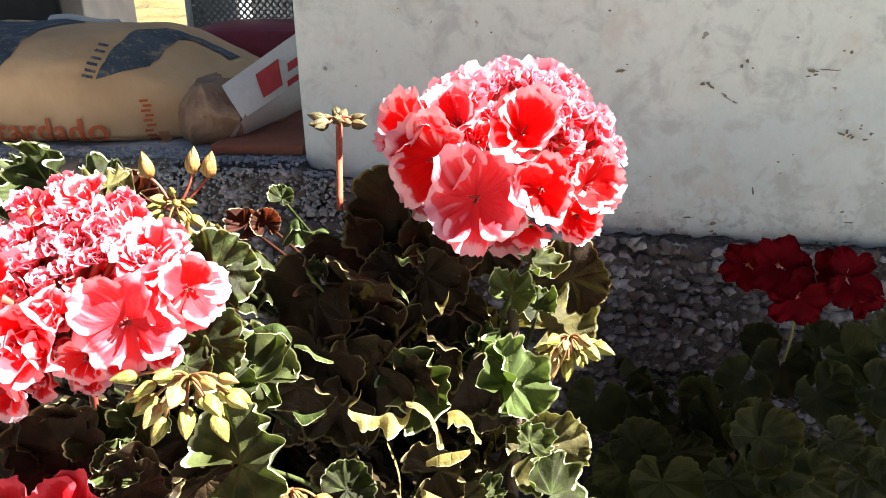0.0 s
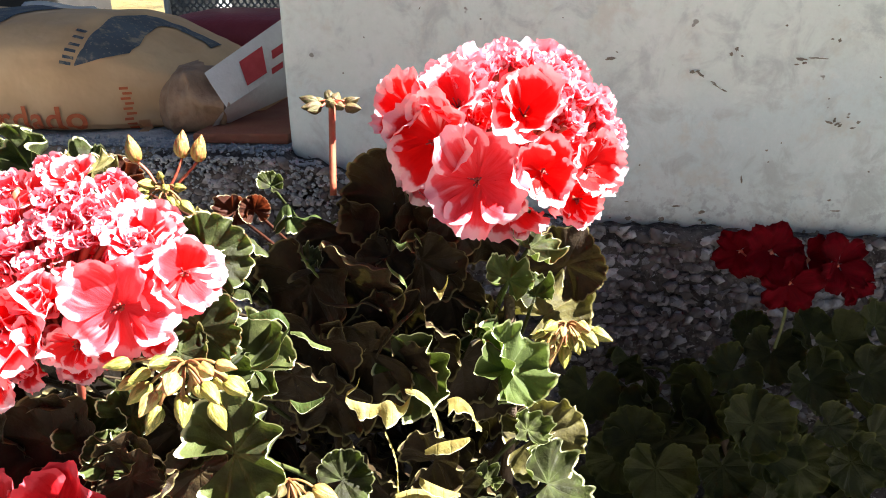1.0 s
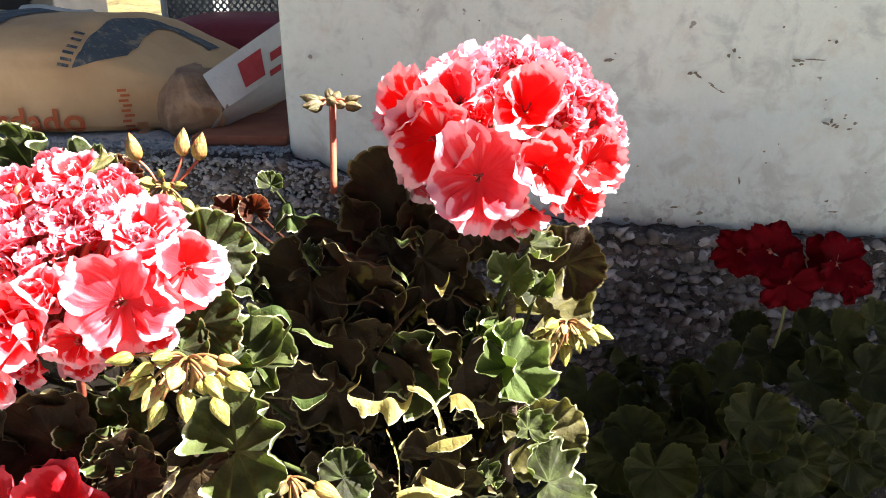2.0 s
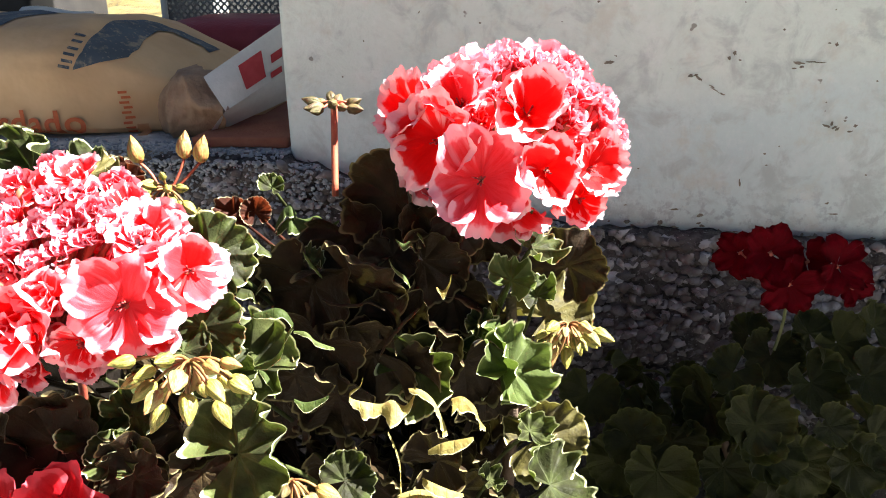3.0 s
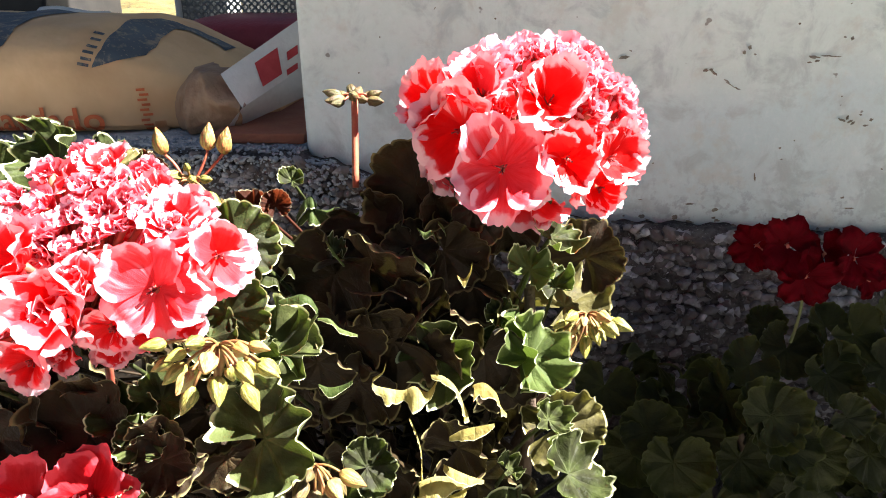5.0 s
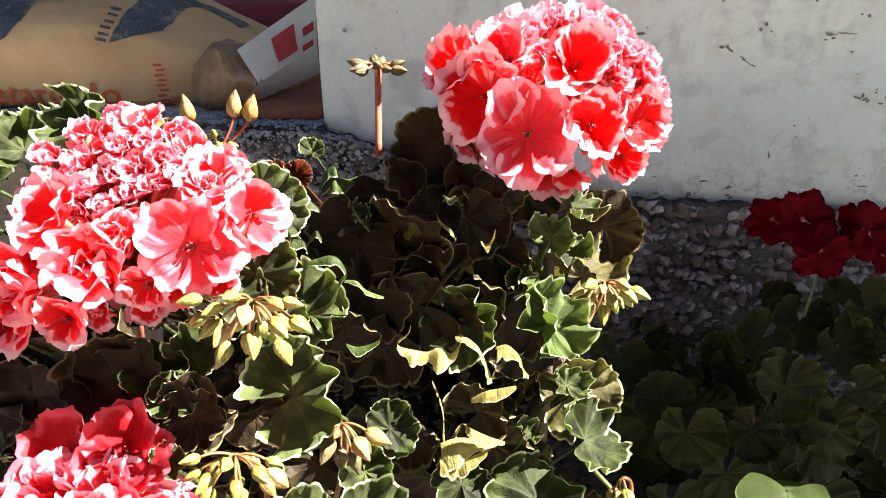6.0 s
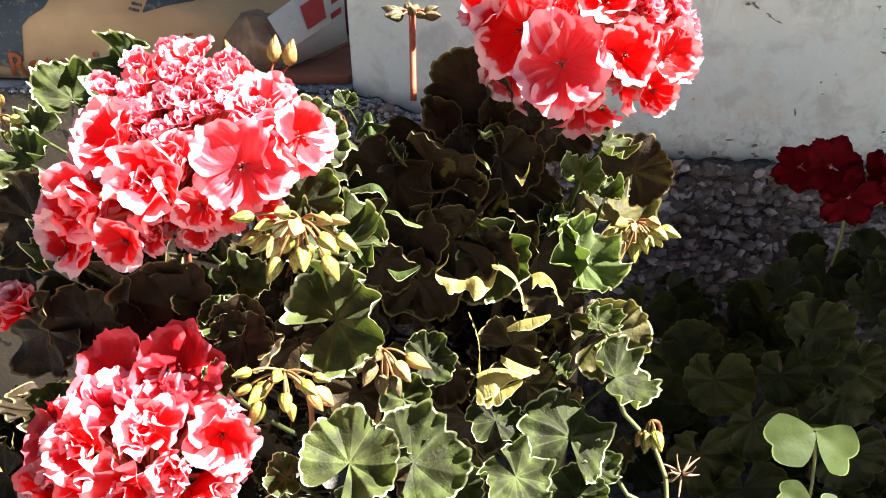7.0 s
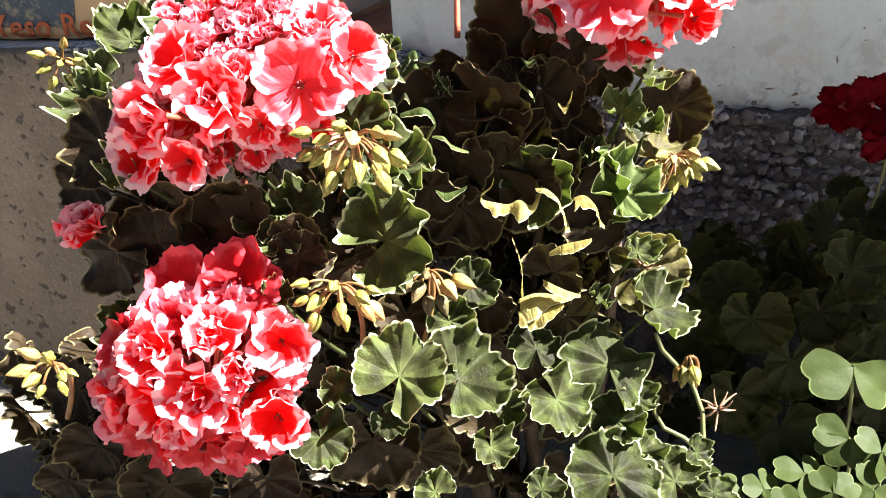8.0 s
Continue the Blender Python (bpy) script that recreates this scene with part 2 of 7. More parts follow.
def make_plaster_material():
    m, t, nodes, links, bsdf = nodes_of("white_plaster")
    cloud, trowel, fine = noise_of(t, 5.0, 4.0, 0.6), noise_of(t, 26.0, 5.0, 0.65, None, 0.6), noise_of(t, 260.0, 3.0)
    speck = noise_of(t, 75.0, 2.0, 0.5)
    grit = noise_of(t, 130.0, 5.0, 0.7)
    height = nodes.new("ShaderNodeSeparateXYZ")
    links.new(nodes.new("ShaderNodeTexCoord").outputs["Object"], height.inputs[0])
    # grazing sun above and sky light below, put into the colour by height
    sunlit_above = ranged(t, maths(t, "ADD", height.outputs[2], maths(t, "MULTIPLY", noise_of(t, 7.0, 4.0, 0.6), 0.11)), 0.545, 0.590)
    col = mixed(t, sunlit_above, (0.68, 0.77, 0.78), (0.78, 0.84, 0.79))
    col = mixed(t, ranged(t, cloud, 0.3, 0.7, 0.0, 0.5), col, (0.79, 0.83, 0.80))
    stain = noise_of(t, 18.0, 5.0, 0.7)
    col = mixed(t, ranged(t, stain, 0.52, 0.68, 0.0, 0.5), col, (0.64, 0.60, 0.52))
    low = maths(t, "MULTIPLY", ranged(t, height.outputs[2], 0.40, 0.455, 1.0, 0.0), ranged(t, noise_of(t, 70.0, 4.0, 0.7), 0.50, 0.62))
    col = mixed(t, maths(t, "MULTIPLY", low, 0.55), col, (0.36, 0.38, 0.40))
    col = mixed(t, ranged(t, trowel, 0.48, 0.66, 0.0, 0.8), col, (0.54, 0.58, 0.565))
    col = mixed(t, ranged(t, noise_of(t, 14.0, 6.0, 0.75), 0.5, 0.72, 0.0, 0.4), col, (0.90, 0.91, 0.91))
    col = mixed(t, ranged(t, grit, 0.5, 0.7, 0.0, 0.22), col, (0.62, 0.62, 0.60))
    col = mixed(t, ranged(t, grit, 0.3, 0.5, 0.2, 0.0), col, (0.93, 0.94, 0.935))
    col = mixed(t, ranged(t, speck, 0.735, 0.765, 0.0, 0.75), col, (0.20, 0.17, 0.14))
    links.new(col, bsdf.inputs["Base Color"])
    bsdf.inputs["Roughness"].default_value = 0.88
    bumped(t, bsdf, maths(t, "ADD", maths(t, "MULTIPLY", trowel, 1.5), maths(t, "MULTIPLY", fine, 0.3)), 0.45, 0.004)
    return m


def make_concrete_material():
    m, t, nodes, links, bsdf = nodes_of("weathered_concrete")
    cloud, grit, pits = noise_of(t, 9.0, 4.0, 0.6), noise_of(t, 300.0, 3.0, 0.7), noise_of(t, 95.0, 2.0, 0.5)
    col = mixed(t, ranged(t, cloud, 0.3, 0.7), (0.19, 0.15, 0.11), (0.27, 0.215, 0.155))
    col = mixed(t, ranged(t, grit, 0.55, 0.75, 0.0, 0.6), col, (0.40, 0.37, 0.33))
    col = mixed(t, ranged(t, pits, 0.62, 0.68, 0.0, 0.85), col, (0.06, 0.05, 0.045))
    links.new(col, bsdf.inputs["Base Color"])
    bsdf.inputs["Roughness"].default_value = 0.92
    bumped(t, bsdf, maths(t, "ADD", grit, maths(t, "MULTIPLY", pits, -2.0)), 0.7, 0.003)
    return m


def make_earth_material(name, a, b, c):
    m, t, nodes, links, bsdf = nodes_of(name)
    big, mid, fine = noise_of(t, 3.0, 5.0, 0.65), noise_of(t, 28.0, 5.0, 0.7), noise_of(t, 240.0, 3.0)
    col = mixed(t, ranged(t, big, 0.35, 0.65), a, b)
    col = mixed(t, ranged(t, mid, 0.5, 0.68, 0.0, 0.8), col, c)
    links.new(col, bsdf.inputs["Base Color"])
    bsdf.inputs["Roughness"].default_value = 0.95
    bumped(t, bsdf, maths(t, "ADD", mid, maths(t, "MULTIPLY", fine, 0.4)), 0.8, 0.012)
    return m


stone_mat = make_stone_material()
grit_mat = make_stone_material("rubble_grit", True)
pale_grit_mat = plain_material("pale_mortar_crumbs", (0.28, 0.295, 0.32), (0.50, 0.515, 0.54), 120.0, 0.9, 0.6, 0.002, 500.0)
chip_mat = plain_material("dark_chip", (0.20, 0.17, 0.13), (0.30, 0.26, 0.21), 200.0, 0.95, 0.4, 0.001)
mortar_mat = make_mortar_material()
plaster_mat = make_plaster_material()
concrete_mat = make_concrete_material()
ground_mat = make_earth_material("pale_dusty_ground", (0.15, 0.136, 0.118), (0.22, 0.203, 0.18), (0.10, 0.09, 0.078))
yard_mat = make_earth_material("dry_ochre_ground", (0.11, 0.08, 0.02), (0.16, 0.125, 0.045), (0.022, 0.015, 0.008))
paper_mat = plain_material("kraft_paper", (0.60, 0.37, 0.185), (0.73, 0.50, 0.28), 9.0, 0.65, 0.3, 0.004, 60.0)
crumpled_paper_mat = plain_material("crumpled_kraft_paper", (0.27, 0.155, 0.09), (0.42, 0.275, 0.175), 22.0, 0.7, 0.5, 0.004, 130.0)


def make_worn_ink(name, ink, paper):
    """Print that has rubbed off in patches, so that the paper shows through."""
    m, t, nodes, links, bsdf = nodes_of(name)
    patch, fleck = noise_of(t, 55.0, 4.0, 0.65), noise_of(t, 240.0, 3.0, 0.6)
    col = mixed(t, ranged(t, noise_of(t, 20.0, 2.0), 0.3, 0.7), ink, tuple(1.5 * v for v in ink))
    col = mixed(t, ranged(t, patch, 0.52, 0.68, 0.0, 0.6), col, paper)
    col = mixed(t, ranged(t, fleck, 0.58, 0.7, 0.0, 0.6), col, paper)
    links.new(col, bsdf.inputs["Base Color"])
    bsdf.inputs["Roughness"].default_value = 0.7
    return m


blue_ink_mat = make_worn_ink("slate_blue_ink", (0.050, 0.066, 0.085), (0.42, 0.33, 0.22))
rubble_top_mat = plain_material("grey_grit", (0.42, 0.42, 0.42), (0.68, 0.67, 0.665), 40.0, 0.9, 0.8, 0.005, 220.0)
roll_side_mat = plain_material("brown_paper", (0.30, 0.20, 0.17), (0.38, 0.27, 0.24), 25.0, 0.75, 0.3, 0.002)
faded_ink_mat = plain_material("faded_orange_ink", (0.50, 0.24, 0.10), (0.56, 0.32, 0.16), 60.0, 0.7, 0.2, 0.0005)
orange_ink_mat = plain_material("orange_red_ink", (0.52, 0.10, 0.03), (0.62, 0.16, 0.05), 60.0, 0.7, 0.2, 0.0005)
white_paper_mat = plain_material("white_paper", (0.62, 0.61, 0.60), (0.72, 0.71, 0.70), 25.0, 0.7, 0.25, 0.002)
red_ink_mat = plain_material("red_ink", (0.40, 0.03, 0.04), (0.48, 0.05, 0.06), 60.0, 0.65, 0.2, 0.0005)
terracotta_mat = plain_material("terracotta", (0.30, 0.10, 0.06), (0.36, 0.14, 0.08), 30.0, 0.9, 0.5, 0.002)
red_sack_mat = plain_material("dark_red_plastic", (0.24, 0.022, 0.03), (0.32, 0.04, 0.05), 20.0, 0.45, 0.3, 0.003)
crate_mat = plain_material("grey_plastic", (0.16, 0.16, 0.155), (0.22, 0.22, 0.21), 20.0, 0.5, 0.2, 0.001)
pale_rim_mat = plain_material("pale_plastic", (0.66, 0.65, 0.63), (0.74, 0.73, 0.71), 20.0, 0.5, 0.2, 0.001)
black_mat = plain_material("black_plastic", (0.012, 0.011, 0.011), (0.025, 0.022, 0.02), 20.0, 0.6, 0.2, 0.001)

# ---- building helpers ----
PLACES = {}


def mesh_of(name, bm, material):
    me = bpy.data.meshes.new(name)
    bm.normal_update()
    bm.to_mesh(me)
    bm.free()
    me.materials.append(material)
    for p in me.polygons:
        p.use_smooth = True
    return me


def thing(name, at, label, category, group=""):
    """A thing without a mesh of its own: an Empty at its base."""
    ob = new(name)
    ob.matrix_basis = PLACES[ob] = Matrix.Translation(at)
    ob.empty_display_size = 0.02
    return tagged(ob, label, category, group)


def placed(name, data, parent, world_matrix, label=""):
    """A mesh object under a thing or part, at a pose of the world."""
    ob = new(name, data)
    PLACES[ob] = world_matrix
    ob.parent = parent
    ob.matrix_basis = PLACES[parent].inverted() @ world_matrix
    return tagged(ob, label)


def part(name, bm, material, parent, label=""):
    return placed(name, mesh_of(name, bm, material), parent, Matrix.Identity(4), label)


def solid(name, bm, material, label="", category="", kind="", flat=False):
    me = mesh_of(name, bm, material)
    if flat:
        for p in me.polygons:
            p.use_smooth = False
    ob = new(name, me)
    PLACES[ob] = Matrix.Identity(4)
    return tagged(ob, label, category, "", kind)


def box(bm, x0, y0, z0, x1, y1, z1, bevel=0.0):
    made = bmesh.ops.create_cube(bm, size=1.0, matrix=Matrix.LocRotScale(((x0 + x1) / 2, (y0 + y1) / 2, (z0 + z1) / 2), None, (x1 - x0, y1 - y0, z1 - z0)))
    if bevel:
        edges = {e for v in made["verts"] for e in v.link_edges}
        bmesh.ops.bevel(bm, geom=list(edges), offset=bevel, segments=2, affect="EDGES", profile=0.6)
    return bm


def tube(bm, points, radii, sides=7, capped=True):
    """A round rod along points, with a radius at each."""
    points = [Vector(p) for p in points]
    rings, side = [], None
    for n, p in enumerate(points):
        way = (points[min(n + 1, len(points) - 1)] - points[max(n - 1, 0)]).normalized()
        if side is None:
            side = way.orthogonal().normalized()
        side = (side - way * side.dot(way)).normalized()
        other = way.cross(side)
        r = radii[n] if isinstance(radii, (list, tuple)) else radii
        rings.append([bm.verts.new(p + r * (math.cos(a) * side + math.sin(a) * other)) for a in (k * math.tau / sides for k in range(sides))])
    for a, b in zip(rings, rings[1:]):
        for k in range(sides):
            bm.faces.new((a[k], a[(k + 1) % sides], b[(k + 1) % sides], b[k]))
    if capped:
        bm.faces.new(rings[0][::-1])
        bm.faces.new(rings[-1])
    return bm


def arc_points(a, b, sag, steps=6):
    """Points from a to b, bowed by the vector sag."""
    a, b, sag = Vector(a), Vector(b), Vector(sag)
    return [a.lerp(b, k / steps) + sag * (4 * (k / steps) * (1 - k / steps)) for k in range(steps + 1)]


def axes(normal, ahead):
    """A turn whose z is normal and whose x lies nearest to ahead."""
    z = Vector(normal).normalized()
    x = Vector(ahead)
    x = (x - z * x.dot(z)).normalized()
    y = z.cross(x)
    return Matrix((x, y, z)).transposed().to_4x4()

# ---- structure ----
GROUND, LEDGE = 0.06, 0.452     # ground level, sill level
WALL_LEFT, WALL_TOP = -0.2185, 2.40


def lumpy(bm, amount, scale, seed):
    for v in bm.verts:
        v.co += Vector(noise.noise_vector(v.co * scale + Vector((seed, seed, seed)))) * amount


def grid_sheet(x0, x1, y0, y1, z, nx, ny, amount, scale, seed):
    bm = bmesh.new()
    rows = [[bm.verts.new((x0 + (x1 - x0) * i / nx, y0 + (y1 - y0) * j / ny, z)) for i in range(nx + 1)] for j in range(ny + 1)]
    for j in range(ny):
        for i in range(nx):
            bm.faces.new((rows[j][i], rows[j][i + 1], rows[j + 1][i + 1], rows[j + 1][i]))
    for v in bm.verts:
        v.co.z += amount * noise.noise(v.co * scale + Vector((seed, 0, 0)))
    return bm


# one sheet of ground: finely uneven near the plants, far out to the horizon
def ground_sheet():
    bm = bmesh.new()
    lines = [-900.0, -60.0, -8.0, -2.5] + [-1.2 + 0.06 * k for k in range(41)] + [2.5, 8.0, 60.0, 900.0]
    rows = [[bm.verts.new((x, y, GROUND)) for x in lines] for y in lines]
    for a, b in zip(rows, rows[1:]):
        for i in range(len(lines) - 1):
            bm.faces.new((a[i], a[i + 1], b[i + 1], b[i]))
    for v in bm.verts:
        if abs(v.co.x) < 2 and abs(v.co.y) < 2:
            v.co.z += 0.012 * noise.noise(v.co * 9.0) - 0.004
    return bm


solid("ground", ground_sheet(), ground_mat, "pale dusty ground under the plants", "ground", "structure")


def face_y(x):
    """The front of the white wall, almost square to the path."""
    return 0.645 - 0.004 * max(0.0, min(1.0, 2.5 * x))


def wall_foot(x):
    """The height at which the plaster ends, falling away from the sill."""
    steps = ((-0.2185, 0.447), (-0.18, 0.438), (-0.10, 0.418), (0.04, 0.391), (0.16, 0.388), (0.30, 0.384), (2.5, 0.375))
    for (xa, za), (xb, zb) in zip(steps, steps[1:]):
        if x <= xb:
            z = za + (zb - za) * (x - xa) / (xb - xa)
            break
    return z + 0.005 * noise.noise(Vector((x * 28, 3.0, 0))) + 0.003 * noise.noise(Vector((x * 90, 7.0, 0)))


def plaster_wall():
    """The white wall: thick plaster with a broken lower edge and a worn upright corner."""
    bm = bmesh.new()
    cols = [WALL_LEFT + 0.004 * k for k in range(240)] + [0.76 + 0.08 * k for k in range(22)]
    levels = [0.0, 0.004, 0.012, 0.03, 0.07, 0.12, 0.2, 0.3, 0.45, 0.7, 1.0]
    front = []
    for x in cols:
        foot = wall_foot(x)
        front.append([])
        for s in levels:
            z = foot + (WALL_TOP - foot) * s
            edge = 0.0025 * noise.noise(Vector((z * 22, 5.0, 1.0))) if x == cols[0] else 0.0
            dent = 0.0025 * noise.noise(Vector((x * 7, z * 7, 2.0))) + (0.004 if s == 0 else 0.0) + (0.005 if x == cols[0] else 0.0)
            front[-1].append(bm.verts.new((x + edge, face_y(x) + dent, z)))
    for a, b in zip(front, front[1:]):
        for k in range(len(levels) - 1):
            bm.faces.new((a[k], b[k], b[k + 1], a[k + 1]))
    back_y = 1.56
    ends = []
    for line in (front[0], front[-1]):
        ends.append([bm.verts.new((v.co.x, back_y, v.co.z)) for v in line])
    for line, end, turn in ((front[0], ends[0], 1), (front[-1], ends[1], -1)):
        for k in range(len(levels) - 1):
            quad = (line[k], line[k + 1], end[k + 1], end[k])
            bm.faces.new(quad[::turn])
    for k in range(len(levels) - 1):
        bm.faces.new((ends[0][k], ends[0][k + 1], ends[1][k + 1], ends[1][k]))
    top = [c[-1] for c in front]
    bm.faces.new([ends[0][-1]] + top + [ends[1][-1]])
    lip = [bm.verts.new(c[0].co) for c in front]
    under = [bm.verts.new((c[0].co.x, face_y(c[0].co.x) + 0.03, c[0].co.z + 0.002)) for c in front]
    for k in range(len(front) - 1):
        bm.faces.new((lip[k], under[k], under[k + 1], lip[k + 1]))
    bmesh.ops.recalc_face_normals(bm, faces=bm.faces)
    return bm


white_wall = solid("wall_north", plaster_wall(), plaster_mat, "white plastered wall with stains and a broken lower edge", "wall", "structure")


def plinth_face(x0, x1, top, y, nx, nz, amount, seed):
    """The rough foot of the wall, with a rounded upper edge that leans back into the wall."""
    bm = bmesh.new()
    rows = []
    for i in range(nx + 1):
        x = x0 + (x1 - x0) * i / nx
        head = top(x)
        col = []
        for j in range(nz + 1):
            s = j / nz
            z = GROUND - 0.05 + (head - GROUND + 0.05) * s
            col.append(Vector((x, y, z)))
        for back, rise in ((0.012, 0.004), (0.04, 0.002), (0.30, -0.03)):
            col.append(Vector((x, y + back, head + rise)))
        rows.append([bm.verts.new(p + Vector((0, amount * noise.noise(p * 38 + Vector((seed, 0, 0))) + 0.5 * amount * noise.noise(p * 110), 0.3 * amount * noise.noise(p * 60)))) for p in col])
    for a, b in zip(rows, rows[1:]):
        for k in range(len(a) - 1):
            bm.faces.new((a[k], b[k], b[k + 1], a[k + 1]))
    return bm


rubble_plinth = solid("wall_base", plinth_face(-0.34, 2.3, lambda x: (LEDGE if x < WALL_LEFT else wall_foot(x)) - 0.004, 0.622, 330, 50, 0.007, 4), mortar_mat,
                      "dark rubble foot of the wall with small stones in mortar", "wall base", "structure")
solid("sill_face", plinth_face(-3.0, -0.34, lambda x: LEDGE - 0.004, 0.628, 180, 24, 0.0025, 9), concrete_mat,
      "weathered brownish concrete face below the sill, pitted", "wall base", "structure")
solid("sill", box(bmesh.new(), -3.0, 0.655, 0.10, WALL_LEFT - 0.001, 1.80, LEDGE, 0.004), rubble_top_mat, "rough concrete sill under the paper sack", "sill", "structure")
def terrace():
    bm = grid_sheet(-6.0, 3.0, 1.78, 9.0, LEDGE - 0.02, 120, 90, 0.05, 4.0, 3)
    rim = [e for e in bm.edges if e.is_boundary]
    made = bmesh.ops.extrude_edge_only(bm, edges=rim)
    for v in made["geom"]:
        if isinstance(v, bmesh.types.BMVert):
            v.co.z = GROUND - 0.03
    return bm


solid("yard_ground", terrace(), yard_mat, "sunlit dry ochre ground behind the wall", "ground", "structure")
# never in view: added only to keep the red geranium out of the sun
solid("shade_block", box(bmesh.new(), 0.45, 0.402, GROUND - 0.02, 0.80, 0.650, 0.88, 0.006), plaster_mat, "unseen white block added to shade the red geranium", "wall", "structure")

# chips and scrapes in the plaster
def chip(parent, x, z, wide, high, tilt, seed):
    r = random.Random(seed)
    bm = bmesh.new()
    ring = []
    for k in range(14):
        q = k * math.tau / 14
        s = r.uniform(0.55, 1.1)
        u, w = wide * s * math.cos(q), high * s * math.sin(q)
        ring.append(bm.verts.new((x + u * math.cos(tilt) - w * math.sin(tilt), face_y(x) - 0.0042 + 0.0004 * r.random(), z + u * math.sin(tilt) + w * math.cos(tilt))))
    mid = bm.verts.new((x, face_y(x) - 0.0032, z))
    for k in range(14):
        bm.faces.new((mid, ring[(k + 1) % 14], ring[k]))
    bmesh.ops.recalc_face_normals(bm, faces=bm.faces)
    part("chip", bm, chip_mat, parent)


for k, (x, z, wide, high, tilt) in enumerate((
        (0.062, 0.536, 0.0045, 0.0016, 0.1), (0.162, 0.544, 0.0018, 0.0022, 0.5), (0.129, 0.5255, 0.0022, 0.0018, 0.0), (0.136, 0.5235, 0.0038, 0.0013, -0.6), (0.147, 0.517, 0.0035, 0.0006, -0.5),
        (0.156, 0.5108, 0.003, 0.0007, -0.4), (0.213, 0.5365, 0.005, 0.0015, -0.1), (0.222, 0.5375, 0.005, 0.0007, 0.0), (0.210, 0.532, 0.003, 0.0008, 0.0), (0.240, 0.551, 0.0016, 0.002, 0.0),
        (0.243, 0.4855, 0.0035, 0.0012, -0.3), (0.252, 0.483, 0.002, 0.0016, 0.4), (0.262, 0.481, 0.003, 0.001, 0.2), (0.257, 0.490, 0.0016, 0.0008, 0.0), (0.128, 0.4095, 0.005, 0.0012, 0.0),
        (0.150, 0.4045, 0.003, 0.0018, 0.1), (0.262, 0.409, 0.005, 0.001, 0.0), (0.197, 0.461, 0.0012, 0.001, 0.0), (0.255, 0.4185, 0.002, 0.0012, 0.3), (0.05, 0.584, 0.0014, 0.0012, 0.0),
        (-0.097, 0.576, 0.0016, 0.0005, 0.9), (0.085, 0.4125, 0.002, 0.0007, 0.0), (0.18, 0.435, 0.0008, 0.004, 0.15),
        (0.228, 0.537, 0.006, 0.0005, -0.05), (0.216, 0.5335, 0.002, 0.0014, 0.2), (0.247, 0.4875, 0.0012, 0.0028, 0.1), (0.250, 0.4845, 0.0026, 0.0012, 0.5), (0.266, 0.486, 0.0018, 0.0014, 0.1), (0.133, 0.5262, 0.0026, 0.0012, 0.2), (0.158, 0.540, 0.0014, 0.0022, 0.2), (0.150, 0.514, 0.006, 0.0005, -0.55))):
    chip(white_wall, x, z, wide * 1.05, high * 0.95, tilt, k)

# the ragged lower edge of the plaster
edge_rng = random.Random(31)
for k in range(46):
    x = -0.12 + 0.52 * edge_rng.random()
    chip(white_wall, x, wall_foot(x) + 0.0015 + 0.008 * edge_rng.random() ** 2.5, edge_rng.uniform(0.001, 0.005), edge_rng.uniform(0.0005, 0.0022), edge_rng.uniform(-0.3, 0.3), 100 + k)
for k in range(40):
    chip(white_wall, -0.19 + 0.60 * edge_rng.random(), 0.43 + 0.20 * edge_rng.random(), edge_rng.uniform(0.0005, 0.0014), edge_rng.uniform(0.0004, 0.0009), edge_rng.uniform(-0.6, 0.6), 200 + k)

# stones that stand out of the rubble foot
def stone_mesh(seed):
    bm = bmesh.new()
    bmesh.ops.create_icosphere(bm, subdivisions=1, radius=1.0)
    facets = [Vector((math.cos(q * 2.4 + seed), math.sin(q * 2.4 + seed) * 0.8, math.sin(q * 5.1 + seed))).normalized() for q in range(7)]
    for v in bm.verts:
        for f in facets:
            v.co -= f * max(0.0, v.co.dot(f) - 0.62)
        v.co *= 1.0 + 0.55 * noise.noise(v.co * 1.6 + Vector((seed * 5.1, 0, 0)))
        v.co = Vector((v.co.x * 1.05, v.co.y * 0.7, v.co.z * 0.68))
    me = mesh_of("stone", bm, stone_mat)
    return me


stone_meshes = [stone_mesh(k) for k in range(17)]
rng = random.Random(11)
def stone_spot(x0, x1):
    """A place in one of the uneven courses of flat stones."""
    x = rng.uniform(x0, x1)
    head = (LEDGE if x < WALL_LEFT else wall_foot(x))
    course = int(rng.random() * 19)
    z = head - 0.003 - course * 0.0098 + 0.004 * math.sin(x * 31 + course) + rng.uniform(-0.0025, 0.0025)
    size = rng.choice((0.004, 0.006, 0.007, 0.008, 0.010)) * rng.uniform(0.8, 1.15)
    return (Matrix.Translation((x, 0.6225 + rng.uniform(-0.0025, 0.002), z)) @ Euler((rng.uniform(-0.5, 0.5), rng.choice((0, 3.14)) + rng.uniform(-0.8, 0.8), rng.uniform(-0.5, 0.5))).to_matrix().to_4x4()
            @ Matrix.Diagonal((size, size, size, 1)))


for _ in range(290):
    placed("stone", rng.choice(stone_meshes), rubble_plinth, stone_spot(-0.02, 0.24))
grit = bmesh.new()
for _ in range(4600):
    first = len(grit.verts)
    grit.from_mesh(rng.choice(stone_meshes))
    grit.verts.ensure_lookup_table()
    spot = stone_spot(*rng.choice(((-0.33, 0.02), (-0.02, 0.24), (0.20, 0.42)))) @ Matrix.Diagonal((0.95, 0.8, 0.95, 1))
    for v in grit.verts[first:]:
        v.co = spot @ v.co
